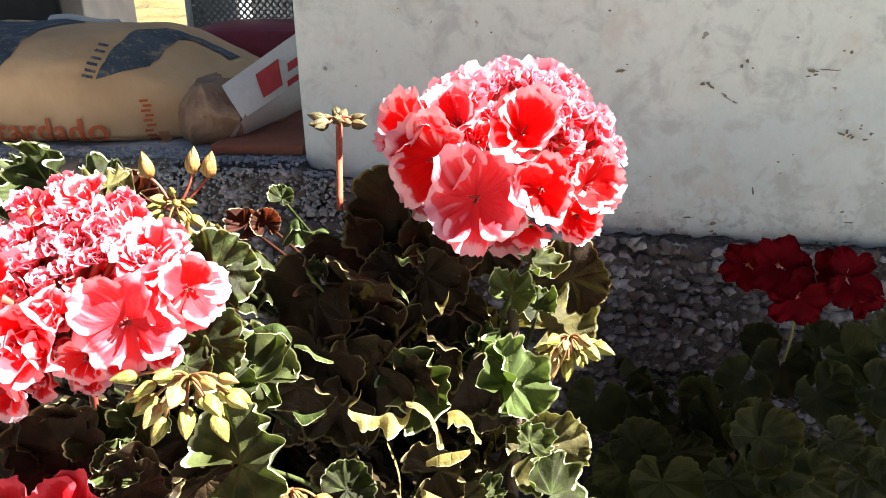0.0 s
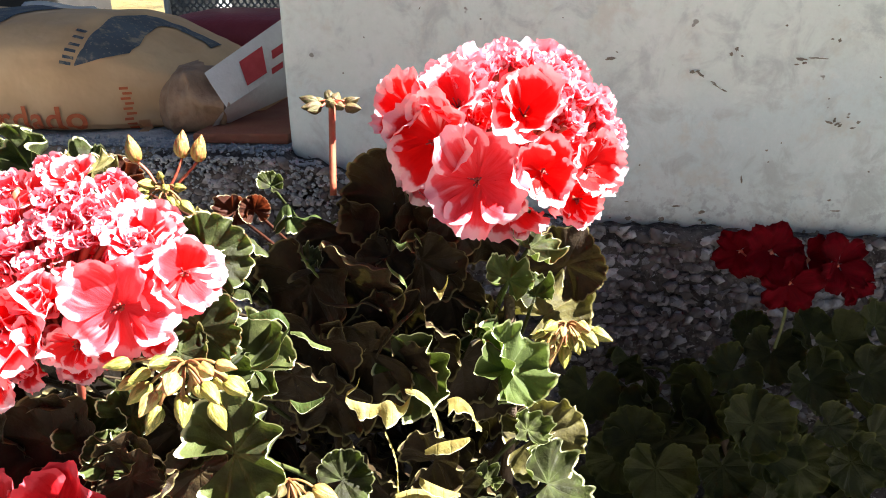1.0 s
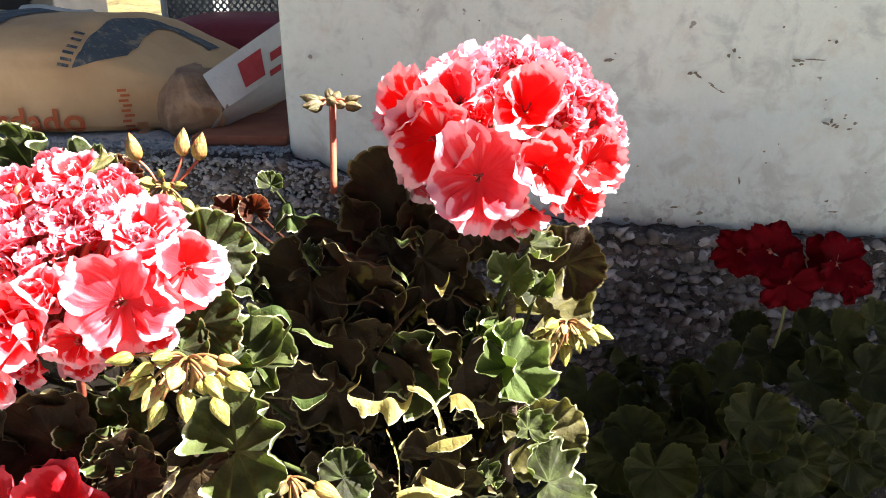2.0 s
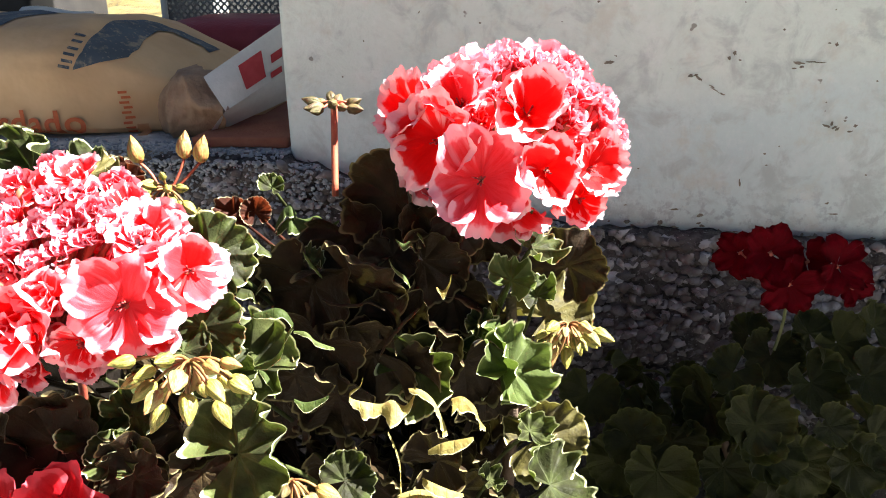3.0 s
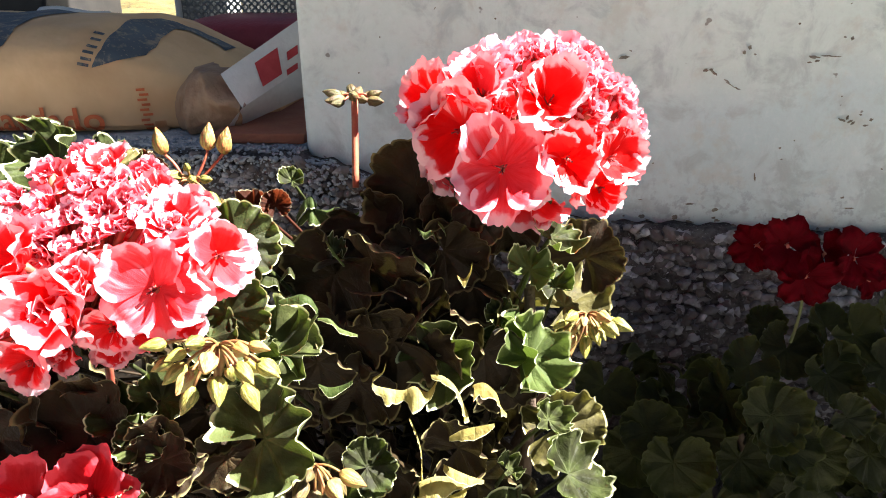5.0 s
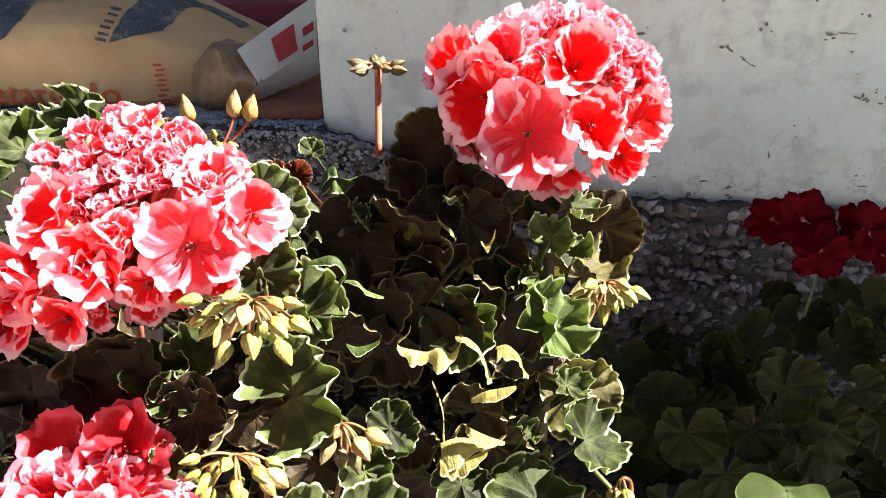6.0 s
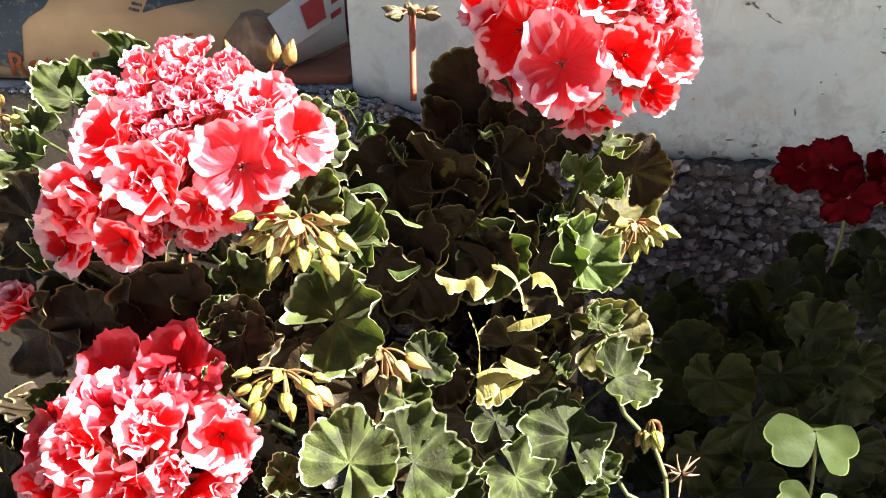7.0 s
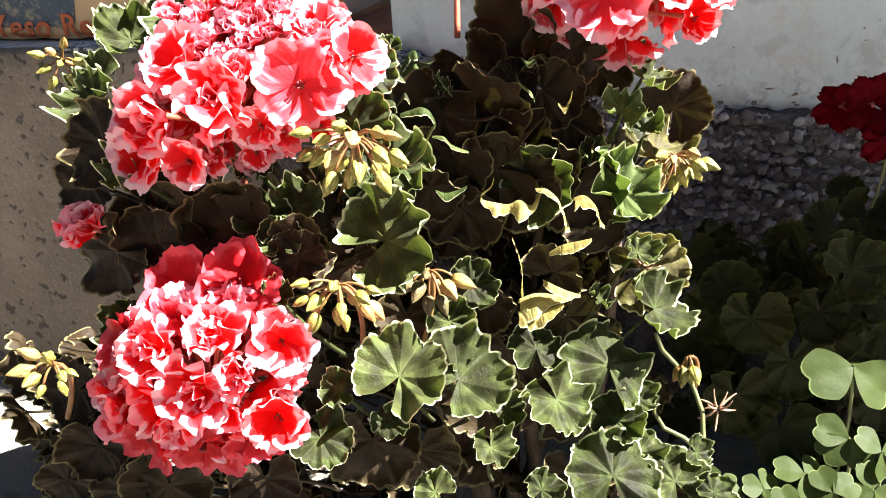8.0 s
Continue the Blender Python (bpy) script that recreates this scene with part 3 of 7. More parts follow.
tagged(placed("grit", mesh_of("grit", grit, grit_mat), rubble_plinth, Matrix.Identity(4)), "", "", "", "stuff")

# pale mortar crumbs along the sill and at the wall's left foot
crumbs = bmesh.new()
for n in range(2600):
    first = len(crumbs.verts)
    crumbs.from_mesh(rng.choice(stone_meshes))
    crumbs.verts.ensure_lookup_table()
    size = rng.uniform(0.0012, 0.0036)
    x = WALL_LEFT - 0.002 - 0.36 * rng.random() ** 1.3
    at = (x, rng.uniform(0.626, 0.690), LEDGE + 0.0005)
    if n % 4 == 2:
        x = WALL_LEFT + 0.26 * rng.random() ** 1.4
        at = (x, rng.uniform(0.628, face_y(x) - 0.003), wall_foot(x) - 0.001)
    if n % 2:
        x = -0.36 + 0.33 * rng.random() ** 1.5
        at = (x, 0.6195 + rng.uniform(-0.001, 0.002), (LEDGE if x < WALL_LEFT else wall_foot(x)) - 0.001 - 0.045 * rng.random() ** 1.7)
    spot = Matrix.Translation(at) @ Euler((1.2 if n % 2 == 0 else 0, 0, rng.uniform(0, 6))).to_matrix().to_4x4() @ Matrix.Diagonal((size, size, size, 1))
    for v in crumbs.verts[first:]:
        v.co = spot @ v.co
tagged(placed("mortar_crumbs", mesh_of("mortar_crumbs", crumbs, pale_grit_mat), rubble_plinth, Matrix.Identity(4)), "", "", "", "stuff")

# ---- the sill: sacks and what lies behind them ----
SACK_Y, SACK_Z, SACK_A, SACK_B, SACK_P = 0.845, 0.508, 0.155, 0.055, 2.7


def sack_point(x, turn, proud=0.0):
    """A place on the paper sack: turn 0 is the middle of its front, 90 its top."""
    c, s = math.cos(radians(turn)), math.sin(radians(turn))
    end = min(1.0, max(0.0, (-0.286 - x) / 0.18)) ** 0.8
    k, tall = 0.40 + 0.60 * end, 0.20 + 0.80 * end
    sag = 0.004 * noise.noise(Vector((x * 9, turn * 0.03, 0))) + 0.0025 * noise.noise(Vector((x * 24, turn * 0.06, 4))) + 0.0016 * abs(noise.noise(Vector((x * 50, turn * 0.035, 9))))
    a, b = SACK_A * k + sag + proud, SACK_B * tall + sag + proud
    power = SACK_P if s > 0 else 11.0
    y = SACK_Y - a * math.copysign(abs(c) ** (2 / power), c)
    z = LEDGE + (SACK_Z - LEDGE) * tall + b * math.copysign(abs(s) ** (2 / power), s)
    return Vector((x, y, max(z, LEDGE + 0.001 + proud)))


def paper_sack():
    sack = thing("paper_sack", (-0.64, SACK_Y, LEDGE), "kraft paper sack with blue and orange print on the sill", "sack")
    bm = bmesh.new()
    rings = []
    xs = [-0.98 + 0.01 * k for k in range(61)] + [-0.37, -0.36, -0.35, -0.34, -0.33, -0.32, -0.31, -0.302, -0.295, -0.290, -0.287]
    for x in xs:
        rings.append([bm.verts.new(sack_point(x, q)) for q in range(0, 360, 4)])
    n = len(rings[0])
    for a, b in zip(rings, rings[1:]):
        for k in range(n):
            bm.faces.new((a[k], b[k], b[(k + 1) % n], a[(k + 1) % n]))
    bm.faces.new(rings[0])
    bm.faces.new(rings[-1][::-1])
    bmesh.ops.triangulate(bm, faces=bm.faces)
    part("sack_body", bm, paper_mat, sack)
    return sack


def sack_print(sack, name, rows, material, label, cut=10, proud=0.0009):
    """Ink on the sack: rows of (turn, left x, right x) from below upwards."""
    bm = bmesh.new()
    fine = []
    for (ta, la, ra), (tb, lb, rb) in zip(rows, rows[1:]):
        steps = max(2, int(abs(tb - ta) / 4))
        fine += [(ta + (tb - ta) * k / steps, la + (lb - la) * k / steps, ra + (rb - ra) * k / steps) for k in range(steps)]
    fine.append(rows[-1])
    lines = [[bm.verts.new(sack_point(l + (r - l) * k / cut, t, proud)) for k in range(cut + 1)] for t, l, r in fine]
    for a, b in zip(lines, lines[1:]):
        for k in range(cut):
            bm.faces.new((a[k], a[k + 1], b[k + 1], b[k]))
    return part(name, bm, material, sack, label)


def sack_swoosh(sack, columns):
    """A broad printed sweep that narrows to a band: columns of (lower x, lower turn, upper x, upper turn)."""
    bm = bmesh.new()
    lines = []
    for (xa, ta, xb, tb), (xc, tc, xd, td) in zip(columns, columns[1:]):
        for k in range(4):
            s = k / 4
            low, high = (xa + (xc - xa) * s, ta + (tc - ta) * s), (xb + (xd - xb) * s, tb + (td - tb) * s)
            lines.append([bm.verts.new(sack_point(low[0] + (high[0] - low[0]) * q / 16, low[1] + (high[1] - low[1]) * q / 16, 0.0012)) for q in range(17)])
    for a, b in zip(lines, lines[1:]):
        for q in range(16):
            bm.faces.new((a[q], b[q], b[q + 1], a[q + 1]))
    return part("blue_motif", bm, blue_ink_mat, sack, "slate blue printed sweep")


def sack_bar(sack, x, z, wide, high, material=None):
    """A short printed bar on the front of the sack."""
    body = next(c for c in sack.children if c.name.startswith("sack_body"))
    bpy.context.view_layer.update()
    bm = bmesh.new()
    rows = []
    for j in range(4):
        rows.append([])
        for i in range(4):
            px, pz = x + wide * (i / 3 - 0.5), z + high * (j / 3 - 0.5)
            met, place, _, _ = body.ray_cast(body.matrix_world.inverted() @ Vector((px, 0.4, pz)), Vector((0, 1, 0)))
            rows[-1].append(bm.verts.new((px, (body.matrix_world @ place).y - 0.0014 if met else SACK_Y - SACK_A, pz)))
    for a, b in zip(rows, rows[1:]):
        for i in range(3):
            bm.faces.new((a[i], a[i + 1], b[i + 1], b[i]))
    return part("print_bar", bm, material or orange_ink_mat, sack, "small orange print")


def sack_words(sack, text, x0, foot, size, material):
    curve = bpy.data.curves.new("words", "FONT")
    curve.body, curve.size, curve.extrude, curve.offset, curve.space_character = text, size, 0.0, 0.0006, 1.10
    ob = new("words", curve)
    me = bpy.data.meshes.new_from_object(ob.evaluated_get(bpy.context.evaluated_depsgraph_get()))
    bpy.data.objects.remove(ob)
    bpy.context.view_layer.update()
    body = next(c for c in sack.children if c.name.startswith("sack_body"))
    back = body.matrix_world.inverted()
    fine = bmesh.new()
    fine.from_mesh(me)
    bmesh.ops.triangulate(fine, faces=fine.faces)
    bmesh.ops.subdivide_edges(fine, edges=fine.edges[:], cuts=3, use_grid_fill=True)
    fine.to_mesh(me)
    fine.free()
    for v in me.vertices:
        x, z = x0 + v.co.x, foot + v.co.y
        met, place, _, _ = body.ray_cast(back @ Vector((x, 0.4, z)), Vector((0, 1, 0)))
        v.co = Vector((x, (body.matrix_world @ place).y - 0.0030 if met else SACK_Y - SACK_A, z))
    me.materials.append(material)
    return placed("lettering", me, sack, Matrix.Identity(4), "orange red printed words")


sack = paper_sack()
sack_print(sack, "blue_field", [(-18, -0.97, -0.603), (-12, -0.97, -0.598), (0, -0.97, -0.578), (12, -0.97, -0.552), (30, -0.97, -0.540), (45, -0.97, -0.540), (70, -0.97, -0.550), (100, -0.97, -0.565)], blue_ink_mat, "slate blue printed field", 30)
sack_swoosh(sack, ((-0.448, 11, -0.448, 13), (-0.439, 16, -0.443, 31), (-0.433, 20, -0.445, 49), (-0.425, 25, -0.448, 65), (-0.417, 31, -0.451, 78), (-0.408, 39, -0.451, 87), (-0.408, 55, -0.448, 93), (-0.412, 69, -0.436, 95), (-0.417, 87, -0.422, 95), (-0.408, 90, -0.405, 95), (-0.392, 90, -0.388, 95), (-0.374, 89, -0.371, 95), (-0.355, 84, -0.358, 95)))
for low, left in ((11, -0.460), (17, -0.458), (24, -0.457), (31, -0.456), (40, -0.457), (48, -0.459)):
    sack_print(sack, "print_bar", [(low, left, left + 0.009), (low + 3, left, left + 0.009)], blue_ink_mat, "small dark print", 2)
for k in range(9):
    sack_bar(sack, -0.4075 + 0.0022 * (k % 2), 0.4545 + 0.0052 * k, 0.0085 - 0.0005 * (k % 3), 0.0026)
sack_bar(sack, -0.395, 0.4560, 0.010, 0.014, faded_ink_mat)
sack_words(sack, "Yeso Retardado", -0.690, 0.4575, 0.0345, orange_ink_mat)


def folded_flap():
    """The crumpled end of the paper sack, gathered into folds that run together at its upper corner."""
    bm = bmesh.new()
    rows = []
    nu, nv = 44, 36
    for j in range(nv + 1):
        v = j / nv
        left = -0.384 + 0.030 * v ** 2.5
        right = -0.3165 + 0.024 * math.sin(math.pi * min(1.0, 0.12 + 0.76 * v)) - 0.004 * v
        row = []
        for i in range(nu + 1):
            u = i / nu
            x, z = left + (right - left) * u, LEDGE + 0.0015 + 0.063 * v - 0.006 * v * u
            fan = math.atan2(0.075 - (z - LEDGE), x + 0.352)
            far = math.hypot(0.075 - (z - LEDGE), x + 0.352)
            swell = min(1.0, u * 2.6) ** 0.8 * (1 - 0.35 * max(0.0, u - 0.7)) * (math.sin(math.pi * (0.13 + 0.76 * v)) ** 0.55)
            crease = abs(math.sin(fan * 4.2 + 1.8 * noise.noise(Vector((x * 25, z * 25, 3.0))))) * 0.0095 * min(1.0, far / 0.03)
            dents = 0.006 * abs(noise.noise(Vector((x * 60, z * 45, 8.0)))) + 0.002 * noise.noise(Vector((x * 160, z * 160, 1.0)))
            row.append(bm.verts.new((x, 0.726 - 0.046 * swell + crease + dents, z)))
        rows.append(row)
    for a, b in zip(rows, rows[1:]):
        for i in range(nu):
            bm.faces.new((a[i], a[i + 1], b[i + 1], b[i]))
    back = [[bm.verts.new(v.co + Vector((0, 0.05, 0))) for v in row] for row in (rows[0], rows[-1])]
    for line, deep, turn in ((rows[0], back[0], -1), (rows[-1], back[1], 1)):
        for i in range(nu):
            bm.faces.new((line[i], line[i + 1], deep[i + 1], deep[i])[::turn])
    bmesh.ops.recalc_face_normals(bm, faces=bm.faces)
    return bm


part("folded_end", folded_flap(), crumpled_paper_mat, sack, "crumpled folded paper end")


def rolled_sack():
    """A white printed paper sack, folded flat into a thick band that leans up behind the wall."""
    ob = thing("rolled_paper_sack", (-0.27, 0.79, LEDGE), "rolled white paper sack with red print, leaning on the sill", "sack")
    near = [Vector(p) for p in ((-0.3140, 0.700, 0.5145), (-0.2922, 0.690, 0.4832), (-0.3170, 0.700, 0.4562), (-0.313, 0.745, 0.4570), (-0.308, 0.755, 0.5100))]
    far = [Vector(p) for p in ((-0.2533, 0.750, 0.5582), (-0.2509, 0.740, 0.5110), (-0.2545, 0.750, 0.4815), (-0.250, 0.800, 0.4830), (-0.249, 0.810, 0.5500))]

    def lengths(first, last, cut=7):
        """The strip between two corners of the roll, with its soft dents."""
        bm = bmesh.new()
        rows = []
        for k in range(15):
            s = -0.02 + 0.079 * k
            a, b = near[first].lerp(far[first], s), near[last].lerp(far[last], s)
            row = []
            for q in range(cut + 1):
                p = a.lerp(b, q / cut)
                bow = 0.0035 * math.sin(math.pi * q / cut)
                n = noise.noise(p * 45) * 0.0014 * (0.2 + math.sin(math.pi * q / cut))
                row.append(bm.verts.new(p + Vector((0.2, -1.0, 0.25)) * (bow + n)))
            rows.append(row)
        for a, b in zip(rows, rows[1:]):
            for q in range(cut):
                bm.faces.new((a[q], b[q], b[q + 1], a[q + 1]))
        return bm

    part("roll", lengths(0, 1), white_paper_mat, ob)
    part("roll_underside", lengths(1, 2), white_paper_mat, ob)
    part("roll_back", lengths(4, 0), white_paper_mat, ob)
    bm = bmesh.new()
    for layer in range(4):
        mid = sum(near, Vector()) / 5
        scale = 1 - 0.22 * layer
        ring = [bm.verts.new(mid + (p - mid) * scale + (far[0] - near[0]) * (0.006 * (layer % 2) - 0.02)) for p in near]
        ring2 = [bm.verts.new(v.co + (far[0] - near[0]) * 0.06) for v in ring]
        for k in range(5):
            bm.faces.new((ring[k], ring[(k + 1) % 5], ring2[(k + 1) % 5], ring2[k]))
    bm.faces.new([bm.verts.new(p.lerp(sum(near, Vector()) / 5, 0.04) - (far[0] - near[0]) * 0.012) for p in near])
    bmesh.ops.recalc_face_normals(bm, faces=bm.faces)
    part("roll_end", bm, roll_side_mat, ob, "brown layered paper end")

    def printed(name, s0, s1, q0, q1):
        """Ink on the white strip, between two shares of its length and of its width."""
        bm = bmesh.new()
        rows = []
        for k in range(6):
            s = s0 + (s1 - s0) * k / 5
            a, b = near[0].lerp(far[0], s), near[1].lerp(far[1], s)
            rows.append([bm.verts.new(a.lerp(b, q0 + (q1 - q0) * q / 5) + Vector((0.2, -1.0, 0.25)) * (0.0035 * math.sin(math.pi * (q0 + (q1 - q0) * q / 5)) + 0.0016)) for q in range(6)])
        for a, b in zip(rows, rows[1:]):
            for q in range(5):
                bm.faces.new((a[q], b[q], b[q + 1], a[q + 1]))
        part(name, bm, red_ink_mat, ob, "faded red print")

    printed("red_emblem", 0.40, 0.74, 0.28, 0.86)
    printed("print_bar", 0.86, 1.04, 0.50, 0.68)
    printed("print_bar", 0.82, 1.02, 0.84, 0.96)
    return ob


rolled_sack()


def brick_piece():
    bm = box(bmesh.new(), -0.318, 0.662, LEDGE + 0.001, -0.225, 0.930, LEDGE + 0.011, 0.003)
    bmesh.ops.subdivide_edges(bm, edges=bm.edges[:], cuts=2, use_grid_fill=True)
    lumpy(bm, 0.0015, 40, 2)
    return bm


solid("terracotta_brick", brick_piece(), terracotta_mat, "flat terracotta brick lying under the rolled sack", "brick")


def soft_sack(x0, x1, y0, y1, z1, seed):
    bm = bmesh.new()
    made = bmesh.ops.create_uvsphere(bm, u_segments=36, v_segments=20, radius=1.0)
    for v in made["verts"]:
        c = v.co
        p = Vector([math.copysign(abs(q) ** 0.55, q) for q in c])
        p *= 1 + 0.05 * noise.noise(c * 3 + Vector((seed, 0, 0))) + 0.02 * noise.noise(c * 9)
        v.co = Vector(((x0 + x1) / 2 + p.x * (x1 - x0) / 2, (y0 + y1) / 2 + p.y * (y1 - y0) / 2, max(LEDGE + 0.001, (LEDGE + z1) / 2 + p.z * (z1 - LEDGE) / 2)))
    return bm


solid("red_sack", soft_sack(-0.56, -0.243, 1.03, 1.25, 0.546, 3), red_sack_mat, "dark red plastic sack behind the paper sack", "sack")


def paper_strip():
    """A sheet that leans, folded over, between the two sacks."""
    bm = bmesh.new()
    rows = []
    for k in range(13):
        x = -0.70 + 0.0085 * k
        bow = 0.0025 * math.sin(k * 0.5) - 0.0004 * k
        rows.append([bm.verts.new((x, y, z + bow * (z > 0.5))) for y, z in ((1.008, LEDGE + 0.001), (1.004, 0.545), (1.006, 0.560), (1.014, 0.564), (1.020, 0.560), (1.020, LEDGE + 0.001))])
    for a, b in zip(rows, rows[1:]):
        for k in range(6):
            bm.faces.new((a[k], b[k], b[(k + 1) % 6], a[(k + 1) % 6]))
    bm.faces.new(rows[0])
    bm.faces.new(rows[-1][::-1])
    bmesh.ops.recalc_face_normals(bm, faces=bm.faces)
    return bm


solid("paper_sheet", paper_strip(), white_paper_mat, "folded white paper sheet standing behind the sack", "paper")


def perforated_crate():
    """A grey plastic crate: sides full of small round holes under a pale rim."""
    ob = thing("plastic_crate", (-0.42, 1.55, LEDGE), "grey perforated plastic crate with a pale upright edge", "crate")
    bm = bmesh.new()
    x0, x1, z0, z1, step, y = -0.64, -0.25, LEDGE + 0.002, 0.70, 0.0125, 1.33
    nx, nz = int((x1 - x0) / step), int((z1 - z0) / step)
    for i in range(nx):
        for j in range(nz):
            cx, cz = x0 + (i + 0.5) * step, z0 + (j + 0.5) * step
            outer, hole, deep = [], [], []
            for q in range(8):
                a = (q + 0.5) * math.tau / 8
                o = 0.5 * step / max(abs(math.cos(a)), abs(math.sin(a)))
                outer.append(bm.verts.new((cx + o * math.cos(a), y, cz + o * math.sin(a))))
                hole.append(bm.verts.new((cx + 0.0038 * math.cos(a), y, cz + 0.0038 * math.sin(a))))
                deep.append(bm.verts.new((cx + 0.0038 * math.cos(a), y + 0.003, cz + 0.0038 * math.sin(a))))
            for q in range(8):
                w = (q + 1) % 8
                bm.faces.new((outer[q], outer[w], hole[w], hole[q]))
                bm.faces.new((hole[q], hole[w], deep[w], deep[q]))
    part("perforated_side", bm, crate_mat, ob)
    part("end_panel", box(bmesh.new(), x0 - 0.003, y, z0, x0, y + 0.30, z1, 0.001), crate_mat, ob)
    part("end_panel", box(bmesh.new(), x1, y, z0, x1 + 0.003, y + 0.30, z1, 0.001), crate_mat, ob)
    part("back_panel", box(bmesh.new(), x0, y + 0.30, z0, x1, y + 0.303, z1, 0.001), crate_mat, ob)
    part("corner_edge", tube(bmesh.new(), [(x0 - 0.004, y - 0.004, z0), (x0 - 0.002, y - 0.005, z0 + 0.12), (x0 + 0.012, y - 0.004, z1)], 0.006, 8), pale_rim_mat, ob, "pale upright edge")
    part("rim", tube(bmesh.new(), [(x0, y - 0.002, z1 + 0.004), (x1, y - 0.002, z1 + 0.004)], 0.006, 8), pale_rim_mat, ob, "pale rim")
    return ob


perforated_crate()
solid("black_box", box(bmesh.new(), -1.95, 1.45, LEDGE + 0.002, -0.98, 1.75, 0.80, 0.012), black_mat, "black plastic box standing behind the sack", "box")

# ---- plants ----


def leaf_bmesh(size, seed, cup, ruffle, fold, lip, calm=1.0, around=126, rings=10):
    """A round blade, pleated like a fan along its veins and scalloped at its rim; the stalk joins at the origin, the middle vein runs along x."""
    bm = bmesh.new()
    uv = bm.loops.layers.uv.new("UVMap")
    r = random.Random(seed)
    phase, waves, tilt = r.uniform(0, 6.28), r.choice((4, 5, 6)), r.uniform(-0.06, 0.06)
    wide = [r.uniform(0.93, 1.06) for _ in range(9)]
    slope = [calm * r.uniform(-0.20, 0.20) for _ in range(9)]
    pleat = [calm * r.uniform(0.12, 0.32) for _ in range(9)]
    bend, rim, crinkle = r.uniform(-0.32, 0.12), r.uniform(0.04, 0.20), (0.4 + 0.6 * calm) * r.uniform(0.35, 0.95)
    frill, frills = calm * r.uniform(0.09, 0.17), r.choice((13, 15, 17))
    span = 47.0
    info, rows = {}, []
    centre = bm.verts.new((0, 0, 0))
    info[centre] = (0.5, 0.0)
    for j in range(1, rings + 1):
        rho = (j / rings) ** 0.85
        row = []
        for i in range(around + 1):
            a = -162 + 324 * i / around
            k = (a + 164.5) / span
            lobe, share = int(k), k % 1
            soft = share * share * (3 - 2 * share)
            spread = wide[lobe] * (1 - soft) + wide[lobe + 1] * soft
            between = abs(2 * share - 1)                     # 1 in the notch between two lobes, 0 on a vein
            edge = spread * (0.975 - 0.04 * between ** 4 - 0.05 * (1 - abs(math.sin(3.0 * math.pi * share + 0.5 * math.sin(seed + lobe)))) ** 1.5)
            if abs(a) > 120:
                edge *= 1 - 0.20 * ((abs(a) - 120) / 42) ** 2
            d = rho * (edge if rho > 0.5 else (edge * rho * 2 + 0.9 * (1 - rho * 2)))
            x, y = d * math.cos(radians(a)), d * math.sin(radians(a))
            z = cup * rho * rho + fold * abs(y) * (0.6 + 0.4 * rho) + tilt * y + bend * x * abs(x)
            z += pleat[lobe] * rho ** 1.3 * (0.5 * math.cos(math.tau * share) + 0.25 * (between - 0.5)) + slope[lobe] * rho * rho * math.sin(math.pi * share)
            z += 2.1 * ruffle * rho ** 3 * math.sin(waves * radians(a) + phase) + 0.9 * ruffle * rho ** 5 * math.sin((2 * waves + 3) * radians(a) + 2 * phase)
            z += lip * max(0.0, rho - 0.45) ** 1.6 * max(0.0, math.cos(radians(a)) + 0.25) * 1.9
            x -= abs(lip) * 0.35 * max(0.0, rho - 0.55) ** 1.5 * (1 if abs(a) < 70 else 0)
            z += crinkle * max(0.0, rho - 0.55) ** 1.3 * noise.noise(Vector((2.1 * math.cos(radians(a)), 2.1 * math.sin(radians(a)), seed * 3.3)))
            z += frill * rho ** 6 * math.sin(frills * radians(a) + 1.7 * phase) * (0.6 + noise.noise(Vector((3 * math.cos(radians(a)), 3 * math.sin(radians(a)), seed * 2.1))))
            lift = max(0.0, rho - 0.80) / 0.20
            z += lift * lift * (rim + 0.03 * math.sin(17 * radians(a) + phase))
            z += 0.05 * noise.noise(Vector((x * 2.3, y * 2.3, seed * 1.7))) + 0.03 * rho * noise.noise(Vector((x * 7, y * 7, seed * 1.7)))
            v = bm.verts.new((x * size, y * size, z * size))
            info[v] = (k / 7, rho)
            row.append(v)
        rows.append(row)
    for i in range(around):
        bm.faces.new((centre, rows[0][i], rows[0][i + 1]))
    for a, b in zip(rows, rows[1:]):
        for i in range(around):
            bm.faces.new((a[i], b[i], b[i + 1], a[i + 1]))
    for f in bm.faces:
        for l in f.loops:
            l[uv].uv = info[l.vert]
    return bm


